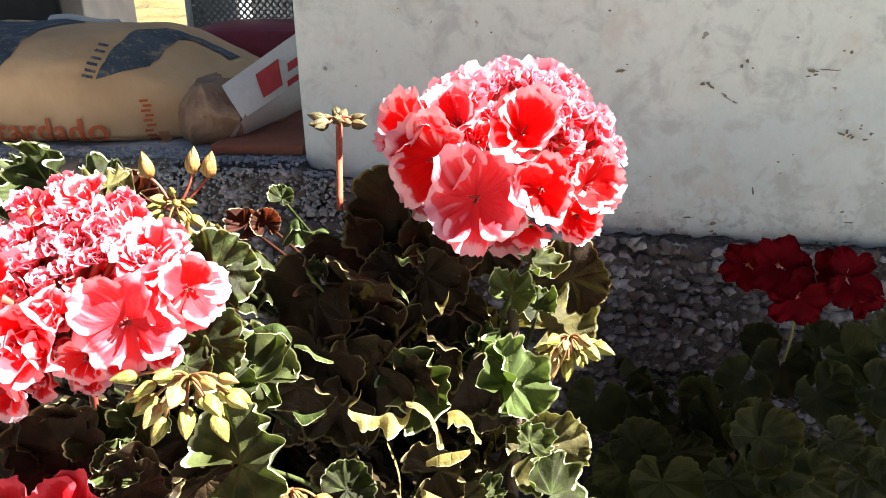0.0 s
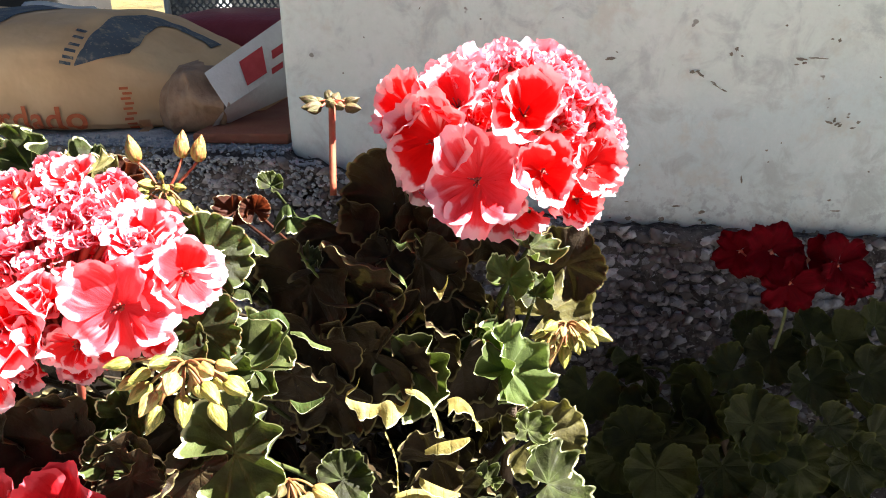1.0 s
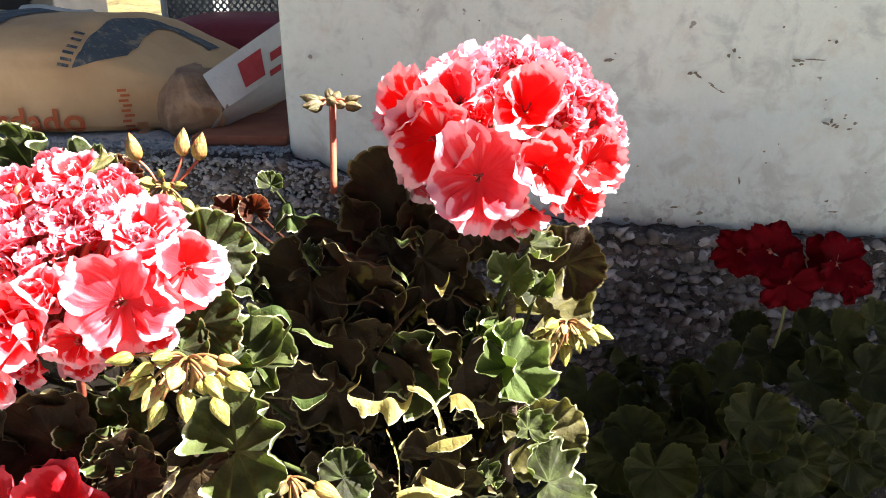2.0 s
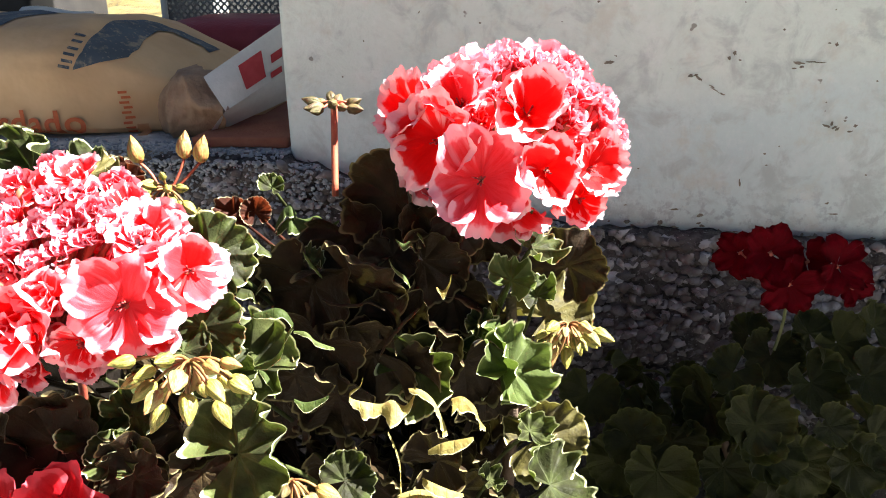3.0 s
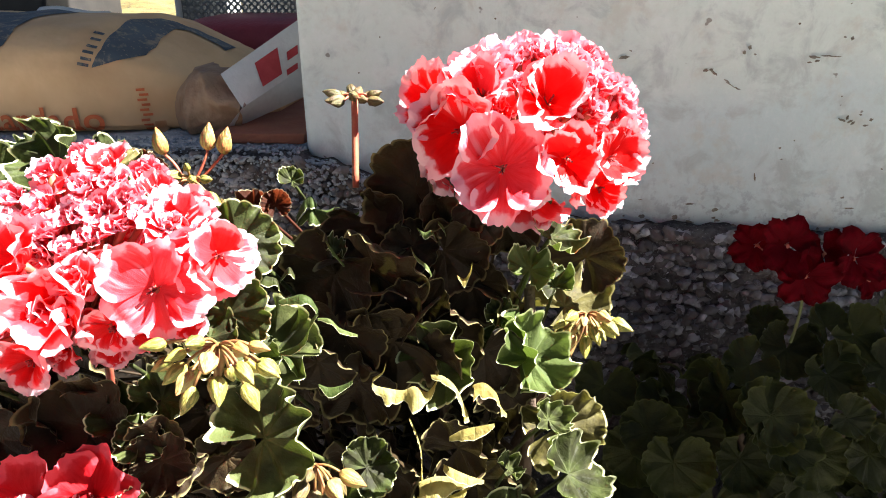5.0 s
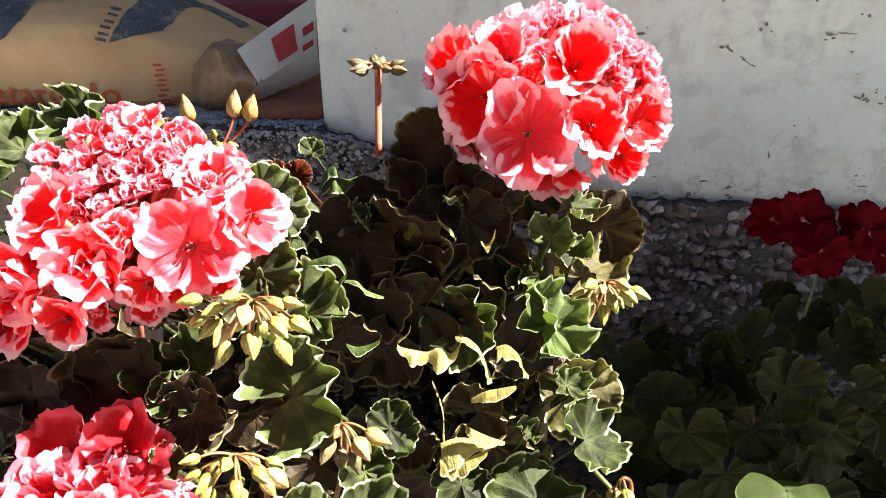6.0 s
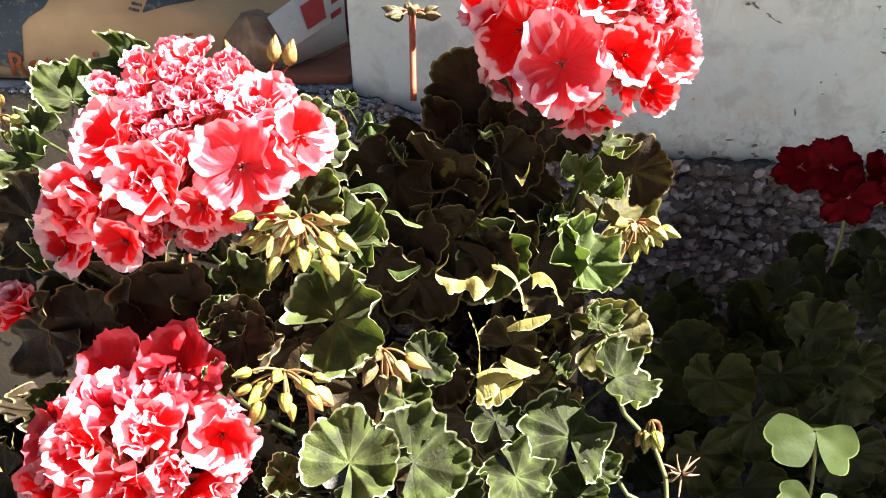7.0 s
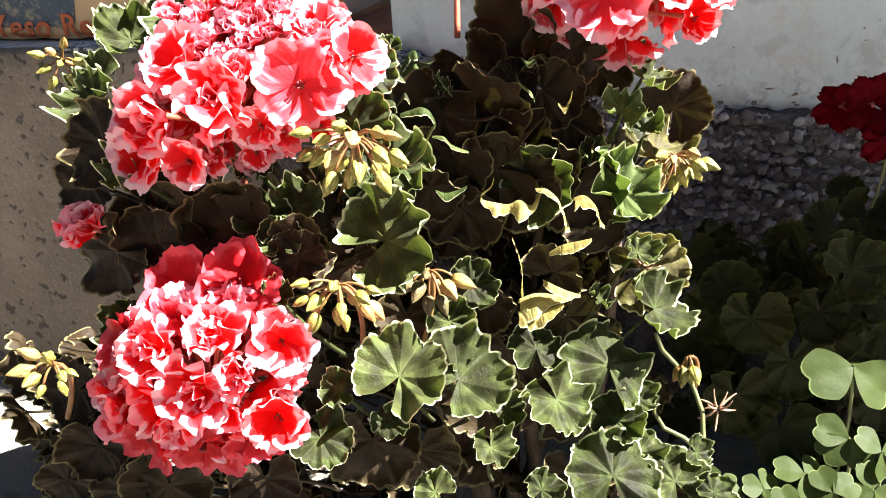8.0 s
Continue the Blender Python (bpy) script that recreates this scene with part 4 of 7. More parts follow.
def leaf(plant, at, size, normal, ahead, cup=0.1, ruffle=0.07, fold=0.1, lip=0.0, material=None, stalk=True):
    """A blade with its stalk, as one part of a plant."""
    shape = round(abs(at[0]) * 3e4 + abs(at[1]) * 7e4 + abs(at[2]) * 5e4) % 997
    bm = leaf_bmesh(size, shape, cup, ruffle, fold, lip, 0.4 if plant is shade_plant else 0.45 if material is shaded_bronze_leaf_mat else 1.0)
    m = Matrix.Translation(at) @ axes(normal, ahead)
    if stalk:
        base, n = Vector(at), Vector(normal).normalized()
        root = PLACES[plant].translation
        goal = base - n * 0.018 + Vector(((root.x - base.x) * 0.18, 0.035, -0.045))
        bm.verts.ensure_lookup_table()
        bm.transform(m)
        tube(bm, arc_points(base - n * 0.0006, goal, -n * 0.006), [0.0011, 0.0011, 0.0012, 0.0012, 0.0013, 0.0013, 0.0014], 5)
        m = Matrix.Identity(4)
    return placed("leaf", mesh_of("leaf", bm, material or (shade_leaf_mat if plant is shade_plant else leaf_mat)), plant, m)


def curled_rim(plant, points, widths, material=None):
    """The rolled-over margin of a leaf: a narrow wavy band that hangs forward from its crest."""
    bm = bmesh.new()
    uv = bm.loops.layers.uv.new("UVMap")
    pts, info, rows = [Vector(p) for p in points], {}, []
    last = len(pts) - 1
    for i in range(8 * last + 1):
        k, s = min(i // 8, last - 1), i / 8 - min(i // 8, last - 1)
        a, b, c, d = pts[max(0, k - 1)], pts[k], pts[k + 1], pts[min(last, k + 2)]
        p = 0.5 * (2 * b + (c - a) * s + (2 * a - 5 * b + 4 * c - d) * s * s + (3 * b - a - 3 * c + d) * s ** 3)
        w = (widths[k] * (1 - s) + widths[k + 1] * s) * (1 + 0.35 * noise.noise(p * 260))
        row = []
        for j in range(-2, 7):
            q = j / 6
            sway = 0.22 * noise.noise(p * 330 + Vector((0, 0, q))) * q
            drop = 0.9 * abs(q) if q < 0 else 0.62 * q - 0.22 * math.sin(math.pi * q)
            v = bm.verts.new(p + w * Vector((0.12 * q + sway, -0.75 * q if q > 0 else -0.5 * q, -drop + sway)))
            info[v] = (0.07 + 0.02 * i, 0.25 + 0.75 * max(0.0, q))
            row.append(v)
        rows.append(row)
    for a, b in zip(rows, rows[1:]):
        for j in range(8):
            bm.faces.new((a[j], a[j + 1], b[j + 1], b[j]))
    for f in bm.faces:
        f.smooth = True
        for l in f.loops:
            l[uv].uv = info[l.vert]
    return placed("leaf", mesh_of("leaf", bm, material or sunlit_withered_mat), plant, Matrix.Identity(4), "" if material else "curled yellow withering leaf, brightened for the sun on it")


def petal_bmesh(seed, width, ruffle, cup, curl, n=14):
    """One broad petal of unit length along x, narrow at its foot, with an uneven wavy margin."""
    bm = bmesh.new()
    uv = bm.loops.layers.uv.new("UVMap")
    r = random.Random(seed)
    ph, wave, skew, roll = r.uniform(0, 6.28), r.uniform(2.5, 4.5), r.uniform(-0.08, 0.08), r.uniform(-0.35, 0.25)
    notch = r.uniform(0.02, 0.10)
    info, rows = {}, []
    for j in range(n + 1):
        s = j / n
        row = []
        for i in range(n + 1):
            q, p = 2 * i / n - 1, 2 * s - 1
            across, along = q * math.sqrt(1 - p * p / 2), (1 + p * math.sqrt(1 - q * q / 2)) / 2
            narrow = 0.20 + 0.80 * math.sin(min(1.0, along / 0.55) * math.pi / 2) ** 1.15
            way = Vector((math.cos(2.4 * across), math.sin(2.4 * across), seed * 1.9))
            uneven = 1 + (0.09 * noise.noise(way * 1.6) + 0.06 * noise.noise(way * 4.5)) * along
            x = along * uneven - notch * max(0.0, along - 0.7) * max(0.0, 1 - 3 * abs(across)) * 2.0
            y = across * 0.5 * width * narrow * uneven + skew * along * along
            far = along * along * (0.4 + 0.6 * abs(q))
            z = cup * y * y * 2.6 + ruffle * far * math.sin(wave * 1.5 * across + ph) + 0.5 * ruffle * far * along * math.sin(wave * 3.0 * across + 2 * ph) + curl * along * along
            z += roll * max(0.0, along - 0.62) ** 1.6 * 2.0 + 0.04 * noise.noise(Vector((x * 2.6, y * 2.6, seed * 2.3)))
            z += ruffle * 0.9 * max(abs(q), s) ** 4 * noise.noise(Vector((x * 5.0, y * 5.0, seed * 3.1)))
            v = bm.verts.new((x, y, z))
            info[v] = ((q + 1) / 2, s)
            row.append(v)
        rows.append(row)
    for a, b in zip(rows, rows[1:]):
        for i in range(n):
            bm.faces.new((a[i], b[i], b[i + 1], a[i + 1]))
    for f in bm.faces:
        for l in f.loops:
            l[uv].uv = info[l.vert]
    return bm


def petal_set(material, slim=1.0):
    kinds = {
        0: [petal_bmesh(k, 1.10 * slim, 0.11 / slim, 0.20, 0.05) for k in range(8)],
        1: [petal_bmesh(20 + k, 1.05, 0.12, 0.14, 0.02) for k in range(6)],
        2: [petal_bmesh(40 + k, 1.05, 0.20, 0.24, 0.10) for k in range(8)],
        3: [petal_bmesh(60 + k, 1.0, 0.16, 0.36, 0.14) for k in range(8)],
        6: [petal_bmesh(120 + k, 1.15 * slim, 0.14 / slim, 0.20, 0.05) for k in range(6)],
        5: [petal_bmesh(100 + k, 1.10 * slim, 0.11 / slim, 0.22, 0.06) for k in range(6)],
        4: [petal_bmesh(80 + k, 1.12 * slim, 0.09 / slim, 0.22, 0.05) for k in range(6)],
    }
    looks = {3: sunlit_petal_mat, 4: pink_petal_mat, 5: scarlet_petal_mat, 6: shaded_petal_mat} if material is petal_mat else {}
    return {k: [mesh_of("petal", b, looks.get(k, material)) for b in v] for k, v in kinds.items()}


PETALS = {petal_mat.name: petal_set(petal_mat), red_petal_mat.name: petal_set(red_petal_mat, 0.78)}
HEADS = {}
flower_rng = random.Random(21)


def flower_head(plant, centre, foot, material, label):
    """The stalk of an umbel with its short flower stalks; petals are added to it."""
    c, f = Vector(centre), Vector(foot)
    hub = c + (f - c).normalized() * 0.022
    bm = bmesh.new()
    thick = 0.6 if plant is shade_plant else 1.0
    tube(bm, arc_points(f, hub, (0.003, 0.002, 0)), [r * thick for r in (0.0021, 0.002, 0.0019, 0.0019, 0.0019, 0.002, 0.0028)], 8)
    ob = part("flower_head", bm, stalk_mat if plant is shade_plant else red_stalk_mat, plant, label)
    HEADS[ob] = (hub, material)
    return ob


def floret(head, at, normal, size, kind=0, opening=20, spin=None, squeeze=1.0):
    """One flower: broad petals round a short throat, on a thin stalk from the middle of the head."""
    hub, material = HEADS[head]
    n, c = Vector(normal).normalized(), Vector(at)
    size *= 1.08
    blades = PETALS[material.name][kind]
    kind = 0 if kind > 3 else kind
    turn = axes(n, n.orthogonal() if abs(n.z) > 0.9 else Vector((0, 0, 1)))
    turn = turn @ Matrix.Diagonal((1.0, squeeze, 1.0, 1.0))
    spin = flower_rng.uniform(0, 360) if spin is None else spin - 90
    whorls = [(5, 1.0, opening)] if kind in (0, 1) else [(5, 1.0, opening), (4, 0.68, opening + 24)] if kind == 2 else [(5, 0.95, opening), (5, 0.7, opening + 22), (3, 0.45, opening + 38)]
    if kind == 1:
        whorls.append((3, 0.55, opening + 35))
    base = c - n * size * 0.16
    for number, scale, lift in whorls:
        first = spin + flower_rng.uniform(-12, 12) if scale < 0.9 else spin
        for k in range(number):
            a = first + (0, 72, 128, -128, -72)[k] * (1.0 if kind else 1.12 if abs(k - 2.5) < 1 else 0.92) + flower_rng.uniform(-7, 7) if number == 5 and kind == 0 else first + 360 / number * k + flower_rng.uniform(-7, 7)
            up = lift + flower_rng.uniform(-14, 14) * (1 if kind < 2 else 1.6) + (4 if k % 2 else 0)
            s = size * scale * flower_rng.uniform(0.9, 1.08)
            m = (Matrix.Translation(base + n * (0.0007 * (k % 3) + 0.04 * size * (1 - scale))) @ turn @ pose(0, 0, 0, 0, 0, a) @ pose(0, 0, 0, flower_rng.uniform(-20, 20) * (1 if kind < 2 else 1.6), -up, 0)
                 @ Matrix.Diagonal((s, s, s, 1)) @ Matrix.Translation((0.04, 0, 0)))
            placed("petal", flower_rng.choice(blades), head, m)
    bm = bmesh.new()
    tube(bm, arc_points(hub, base + n * 0.001, (0, 0, 0)), [0.0008, 0.0008, 0.0008, 0.0009, 0.0011, 0.0014, 0.0018], 5)
    placed("flower_stalk", mesh_of("flower_stalk", bm, red_stalk_mat), head, Matrix.Identity(4))
    if kind < 2 and material is petal_mat:
        bm = bmesh.new()
        for k in range(6):
            way = (n + 0.35 * Vector((flower_rng.uniform(-1, 1), flower_rng.uniform(-1, 1), flower_rng.uniform(-1, 1)))).normalized()
            tube(bm, [base + n * 0.001, base + way * size * 0.18, base + way * size * 0.30], [0.00035, 0.0003, 0.0005], 4)
        placed("flower_centre", mesh_of("flower_centre", bm, stamen_mat), head, Matrix.Identity(4))


def fill_head(head, centre, radius, towards, number, kind, seed, scale):
    """Further flowers over the far side and the crown of a head, facing outwards."""
    r = random.Random(seed)
    c, to = Vector(centre), Vector(towards)
    for k in range(number):
        up = 1 - 1.5 * (k + 0.5) / number
        a = k * 2.39996 + seed
        n = Vector((math.cos(a) * math.sqrt(max(0, 1 - up * up)), math.sin(a) * math.sqrt(max(0, 1 - up * up)), up))
        if n.dot(to) > 0.45:
            n = (n - to * n.dot(to) * 1.3).normalized()
        floret(head, c + n * radius * r.uniform(0.48, 0.66), n, radius * r.uniform(0.36, 0.44) * scale, 3 if n.z > 0.3 else kind, r.uniform(30, 50))


def bud_bmesh(seed, ridge=0.16):
    bm = bmesh.new()
    made = bmesh.ops.create_uvsphere(bm, u_segments=15, v_segments=9, radius=1.0)
    for v in made["verts"]:
        s = (v.co.z + 1) / 2
        a = math.atan2(v.co.y, v.co.x)
        w = math.sin(math.pi * min(1, s ** 0.8)) ** 0.75 * (0.300 - 0.125 * s) * (1 + ridge * math.cos(5 * a + seed + 1.5 * s) + 0.12 * noise.noise(v.co * 1.5 + Vector((0, seed * 3, 0))))
        v.co = Vector((w * math.cos(a), w * math.sin(a), s + 0.03 * noise.noise(v.co * 2 + Vector((seed, 0, 0)))))
    return bm


BUDS = {m.name: [mesh_of("bud", bud_bmesh(k), m) for k in range(4)] for m in (bud_mat, brown_bud_mat, tip_mat)}


def bud_cluster(plant, centre, foot, radius, number, seed, spread, hang, length, material):
    """An umbel of closed buds on thin stalks; hang bends them downwards."""
    r = random.Random(seed * 13)
    c, f = Vector(centre), Vector(foot)
    bm = bmesh.new()
    upright = hang < 0.2
    tube(bm, arc_points(f, c, (0.0, 0.0, 0.0) if upright else (0.004, 0.004, 0.006)), 0.0014 if not upright else 0.0019, 7)
    spots = []
    for k in range(number):
        a = k * 2.39996 + seed
        out = math.sqrt((k + 0.5) / number) * spread
        if upright:
            way = Vector((math.cos(a), math.sin(a) * 0.8, 0.18 - 0.25 * (k % 2))) * (0.45 + 0.55 * out)
        else:
            open_by = radians(12 + 78 * math.sqrt((k + 0.3) / number) * spread)
            way = axes((0.08, -0.85 + 0.3 * hang, -0.75 * hang), (1, 0, 0)) @ Vector((math.cos(a) * math.sin(open_by), math.sin(a) * math.sin(open_by), math.cos(open_by)))
        tip = c + way * radius * r.uniform(0.45, 0.72)
        aim = (way + Vector((0, 0, -hang * 0.35 if not upright else 0.1))).normalized()
        tube(bm, arc_points(c, tip, (0, 0, 0.0018)), 0.00065, 5)
        spots.append((tip, aim))
    ob = part("bud_umbel", bm, red_stalk_mat if upright else pedicel_mat, plant, "brownish closed bud umbel" if upright else "yellow green closed buds")
    for k, (tip, aim) in enumerate(spots):
        look_mat = tip_mat if not upright and k % 5 == 3 else material
        s = length * r.uniform(0.6, 1.05) * (1.12 if look_mat is tip_mat and material is not tip_mat else 1.0)
        placed("bud", r.choice(BUDS[look_mat.name]), ob, Matrix.Translation(tip - aim * 0.0005) @ axes(aim, aim.orthogonal()) @ Matrix.Diagonal((s, s, s, 1)))
    return ob


def single_bud(plant, at, foot, length):
    c, f = Vector(at), Vector(foot)
    bm = bmesh.new()
    low = c - Vector((0, 0, length * 0.45))
    tube(bm, arc_points(f, low, (0.0015, 0, 0.001)), 0.0008, 6)
    ob = part("opening_bud", bm, red_stalk_mat, plant, "creamy pointed bud on a reddish stalk")
    aim = ((low - f).normalized() + Vector((0, 0, 2))).normalized()
    placed("bud", BUDS["opening_bud"][0], ob, Matrix.Translation(low - aim * 0.0005) @ axes(aim, Vector((1, 0, 0))) @ Matrix.Diagonal((length, length, length, 1)))


def stem_part(plant, name, points, radius, material):
    return part(name, tube(bmesh.new(), points, radius, 8), material, plant)


def dry_tuft(plant, at, size):
    r = random.Random(int(size * 1e5))
    bm = bmesh.new()
    for k in range(11):
        way = Vector((r.uniform(-1, 1), r.uniform(-0.6, 0.6), r.uniform(-0.6, 0.8))).normalized()
        a = Vector(at) + way * size * 0.1
        tube(bm, arc_points(a, a + way * size * r.uniform(0.5, 1.0), (0, 0, -size * r.uniform(-0.15, 0.25))), [0.0007, 0.0008, 0.0009, 0.0009, 0.0007, 0.0005, 0.0003], 4)
    return part("dried_tuft", bm, dry_mat, plant, "shrivelled brown flower remains")


def main_stems(plant, tops):
    root = PLACES[plant].translation
    for k, top in enumerate(tops):
        foot = root + Vector((0.022 * math.cos(k * 2.1), 0.018 * math.sin(k * 2.1), -0.004))
        bm = bmesh.new()
        tube(bm, arc_points(foot, top, (0.015 * math.cos(k), 0.02, 0), 8), [0.0065, 0.0062, 0.006, 0.0055, 0.005, 0.0045, 0.004, 0.0035, 0.003], 8)
        part("stem", bm, woody_mat, plant)


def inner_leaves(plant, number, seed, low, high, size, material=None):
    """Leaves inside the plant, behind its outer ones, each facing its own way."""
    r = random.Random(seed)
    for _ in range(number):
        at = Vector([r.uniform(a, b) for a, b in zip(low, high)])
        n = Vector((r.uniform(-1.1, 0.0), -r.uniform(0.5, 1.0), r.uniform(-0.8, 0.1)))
        leaf(plant, at, r.uniform(0.75, 1.15) * size, n, Vector((r.uniform(-1, 1), 0, r.uniform(-1, 0.2))), 0.1, 0.07, 0.12, 0.0, material or (shade_leaf_mat if plant is shade_plant else shaded_bronze_leaf_mat))


plant = thing("geranium_plant", (-0.07, 0.40, GROUND), "bushy geranium with coral pink flower heads and ruffled green leaves", "plant")
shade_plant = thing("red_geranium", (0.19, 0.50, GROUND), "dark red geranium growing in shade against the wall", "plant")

# lit leaves low on the front of the plant
leaf(plant, (-0.1282, 0.2556, 0.4162), 0.0285, (-0.36, -0.81, 0.46), (0.83, -0.06, 0.55), 0.05, 0.07, -0.12, 0.00)
leaf(plant, (-0.1197, 0.2303, 0.3554), 0.0242, (0.17, -0.57, 0.81), (0.34, 0.80, 0.49), 0.10, 0.07, 0.20, 0.00)
leaf(plant, (-0.0942, 0.2517, 0.3412), 0.0262, (0.36, -0.50, 0.78), (0.48, 0.82, 0.30), 0.10, 0.06, 0.30, 0.00)
leaf(plant, (-0.0585, 0.3218, 0.3192), 0.0184, (0.27, -0.54, 0.80), (-0.01, 0.83, 0.56), -0.10, 0.06, 0.15, 0.00)
leaf(plant, (-0.0446, 0.2847, 0.3097), 0.0222, (0.34, -0.38, 0.86), (0.74, -0.46, -0.50), -0.10, 0.08, 0.10, 0.00)
leaf(plant, (-0.0152, 0.3206, 0.3117), 0.0310, (0.41, -0.48, 0.78), (-0.01, 0.85, 0.53), -0.15, 0.09, -0.08, 0.00)
leaf(plant, (0.0110, 0.3461, 0.3376), 0.0233, (0.46, -0.45, 0.77), (0.79, 0.60, -0.11), 0.10, 0.10, 0.30, 0.00)
leaf(plant, (0.0062, 0.3718, 0.3520), 0.0280, (0.08, -0.98, 0.19), (0.97, 0.12, 0.21), 0.05, 0.05, 0.10, 0.00, yellow_leaf_mat)
leaf(plant, (-0.0114, 0.2795, 0.2643), 0.0284, (0.22, -0.55, 0.80), (0.02, 0.83, 0.56), -0.10, 0.08, -0.05, 0.00)
leaf(plant, (0.0255, 0.2949, 0.2511), 0.0213, (0.36, -0.50, 0.78), (-0.25, 0.76, 0.60), 0.10, 0.06, 0.10, 0.00)
leaf(plant, (-0.0509, 0.2642, 0.2624), 0.0121, (0.27, -0.54, 0.80), (0.37, 0.82, 0.43), 0.20, 0.15, 0.30, 0.00)
leaf(plant, (-0.0791, 0.2597, 0.2930), 0.0130, (0.35, -0.40, 0.85), (0.48, -0.70, -0.53), 0.20, 0.16, 0.30, 0.00)
leaf(plant, (-0.1571, 0.2135, 0.3276), 0.0172, (0.32, -0.47, 0.82), (0.64, -0.53, -0.55), 0.00, 0.08, 0.10, 0.00)
leaf(plant, (-0.0991, 0.2626, 0.3491), 0.0113, (0.55, -0.39, 0.74), (-0.66, 0.35, 0.67), 0.10, 0.10, 0.30, 0.00)
leaf(plant, (-0.0091, 0.3094, 0.2803), 0.0176, (-0.03, -0.59, 0.81), (0.50, 0.69, 0.52), 0.20, 0.10, 0.30, 0.00)
leaf(plant, (0.0004, 0.3251, 0.2884), 0.0138, (0.36, -0.50, 0.78), (0.63, 0.75, 0.19), 0.20, 0.10, 0.20, 0.00)
leaf(plant, (-0.0227, 0.3317, 0.3499), 0.0080, (0.35, -0.40, 0.85), (0.76, 0.65, -0.01), 0.30, 0.20, 0.30, 0.00)
leaf(plant, (0.0386, 0.3120, 0.2594), 0.0109, (0.36, -0.50, 0.78), (0.84, -0.19, -0.51), 0.10, 0.10, 0.20, 0.00)
leaf(plant, (0.0457, 0.2880, 0.2513), 0.0130, (0.36, -0.50, 0.78), (-0.07, 0.82, 0.56), 0.10, 0.10, 0.20, 0.00)
leaf(plant, (-0.1280, 0.2363, 0.3218), 0.0105, (0.13, -0.57, 0.81), (0.77, -0.45, -0.45), 0.20, 0.16, 0.20, 0.00)
leaf(plant, (-0.1503, 0.2280, 0.3464), 0.0112, (0.04, -0.59, 0.81), (-1.00, 0.00, 0.05), 0.10, 0.10, 0.30, 0.00)
leaf(plant, (-0.0730, 0.2831, 0.2998), 0.0110, (0.36, -0.50, 0.78), (0.67, -0.44, -0.59), 0.20, 0.12, 0.40, 0.00)
leaf(plant, (-0.1058, 0.2349, 0.2803), 0.0126, (0.17, -0.57, 0.81), (-0.93, 0.17, 0.32), 0.10, 0.10, 0.20, 0.00)
leaf(plant, (0.0045, 0.3059, 0.2615), 0.0163, (0.28, -0.58, 0.76), (0.19, 0.81, 0.55), 0.10, 0.08, 0.20, 0.00)
# folded yellowish leaves in the middle
leaf(plant, (-0.0726, 0.3180, 0.4284), 0.0313, (-0.25, -0.95, -0.20), (-0.31, 0.28, -0.91), 0.10, 0.05, 0.10, 0.00, shaded_bronze_leaf_mat)
leaf(plant, (-0.0272, 0.3678, 0.3838), 0.0209, (0.18, -0.98, 0.06), (0.07, -0.05, -1.00), 0.00, 0.05, 0.10, 0.00, shaded_bronze_leaf_mat)
leaf(plant, (-0.0583, 0.3120, 0.4278), 0.0230, (-0.36, -0.92, 0.14), (0.84, -0.26, 0.47), 0.05, 0.06, 0.15, 0.00)
leaf(plant, (-0.0375, 0.3450, 0.4149), 0.0276, (0.10, -0.99, -0.12), (0.06, 0.13, -0.99), 0.05, 0.05, 0.10, 0.00, shaded_bronze_leaf_mat)
leaf(plant, (-0.0486, 0.3120, 0.3758), 0.0190, (-0.34, -0.93, 0.12), (0.75, -0.19, 0.64), 0.10, 0.06, 0.10, 0.00, shaded_bronze_leaf_mat)
# bright leaves on the far side of the middle
leaf(plant, (-0.0132, 0.3380, 0.4151), 0.0217, (0.30, -0.70, 0.64), (0.53, 0.69, 0.50), 0.25, 0.14, 0.30, 0.00, sunlit_young_leaf_mat)
leaf(plant, (-0.0196, 0.3460, 0.4135), 0.0270, (-0.84, -0.53, 0.12), (-0.10, 0.37, 0.92), 0.05, 0.04, 0.10, 0.00, sunlit_young_leaf_mat)
leaf(plant, (-0.0140, 0.3620, 0.4554), 0.0138, (0.20, -0.55, 0.81), (0.31, 0.82, 0.48), 0.10, 0.10, 0.20, 0.00, sunlit_young_leaf_mat)
leaf(plant, (-0.0040, 0.3638, 0.4734), 0.0157, (0.43, -0.52, 0.74), (0.59, 0.78, 0.20), 0.20, 0.10, 0.50, 0.00)
leaf(plant, (0.0076, 0.4000, 0.4166), 0.0282, (0.25, -0.60, 0.76), (0.75, 0.62, 0.24), 0.05, 0.12, 0.20, 0.00, yellow_leaf_mat)
leaf(plant, (0.0188, 0.4073, 0.4466), 0.0245, (-0.25, -0.96, -0.10), (0.32, -0.18, 0.93), 0.05, 0.05, 0.10, 0.00, shaded_bronze_leaf_mat)
leaf(plant, (-0.0020, 0.3394, 0.3773), 0.0111, (0.43, -0.56, 0.70), (0.02, 0.79, 0.62), 0.10, 0.10, 0.50, 0.00)
leaf(plant, (-0.0000, 0.3787, 0.4392), 0.0121, (-0.07, -0.54, 0.84), (-0.41, 0.78, 0.47), 0.20, 0.10, 0.40, 0.00)
leaf(plant, (-0.0296, 0.3498, 0.4348), 0.0083, (-0.05, -0.68, 0.73), (-0.97, 0.20, 0.12), 0.10, 0.10, 0.30, 0.00)
leaf(plant, (0.0256, 0.4433, 0.4230), 0.0152, (0.47, -0.84, 0.28), (0.82, 0.53, 0.21), 0.00, 0.05, 0.10, 0.00, shaded_bronze_leaf_mat)
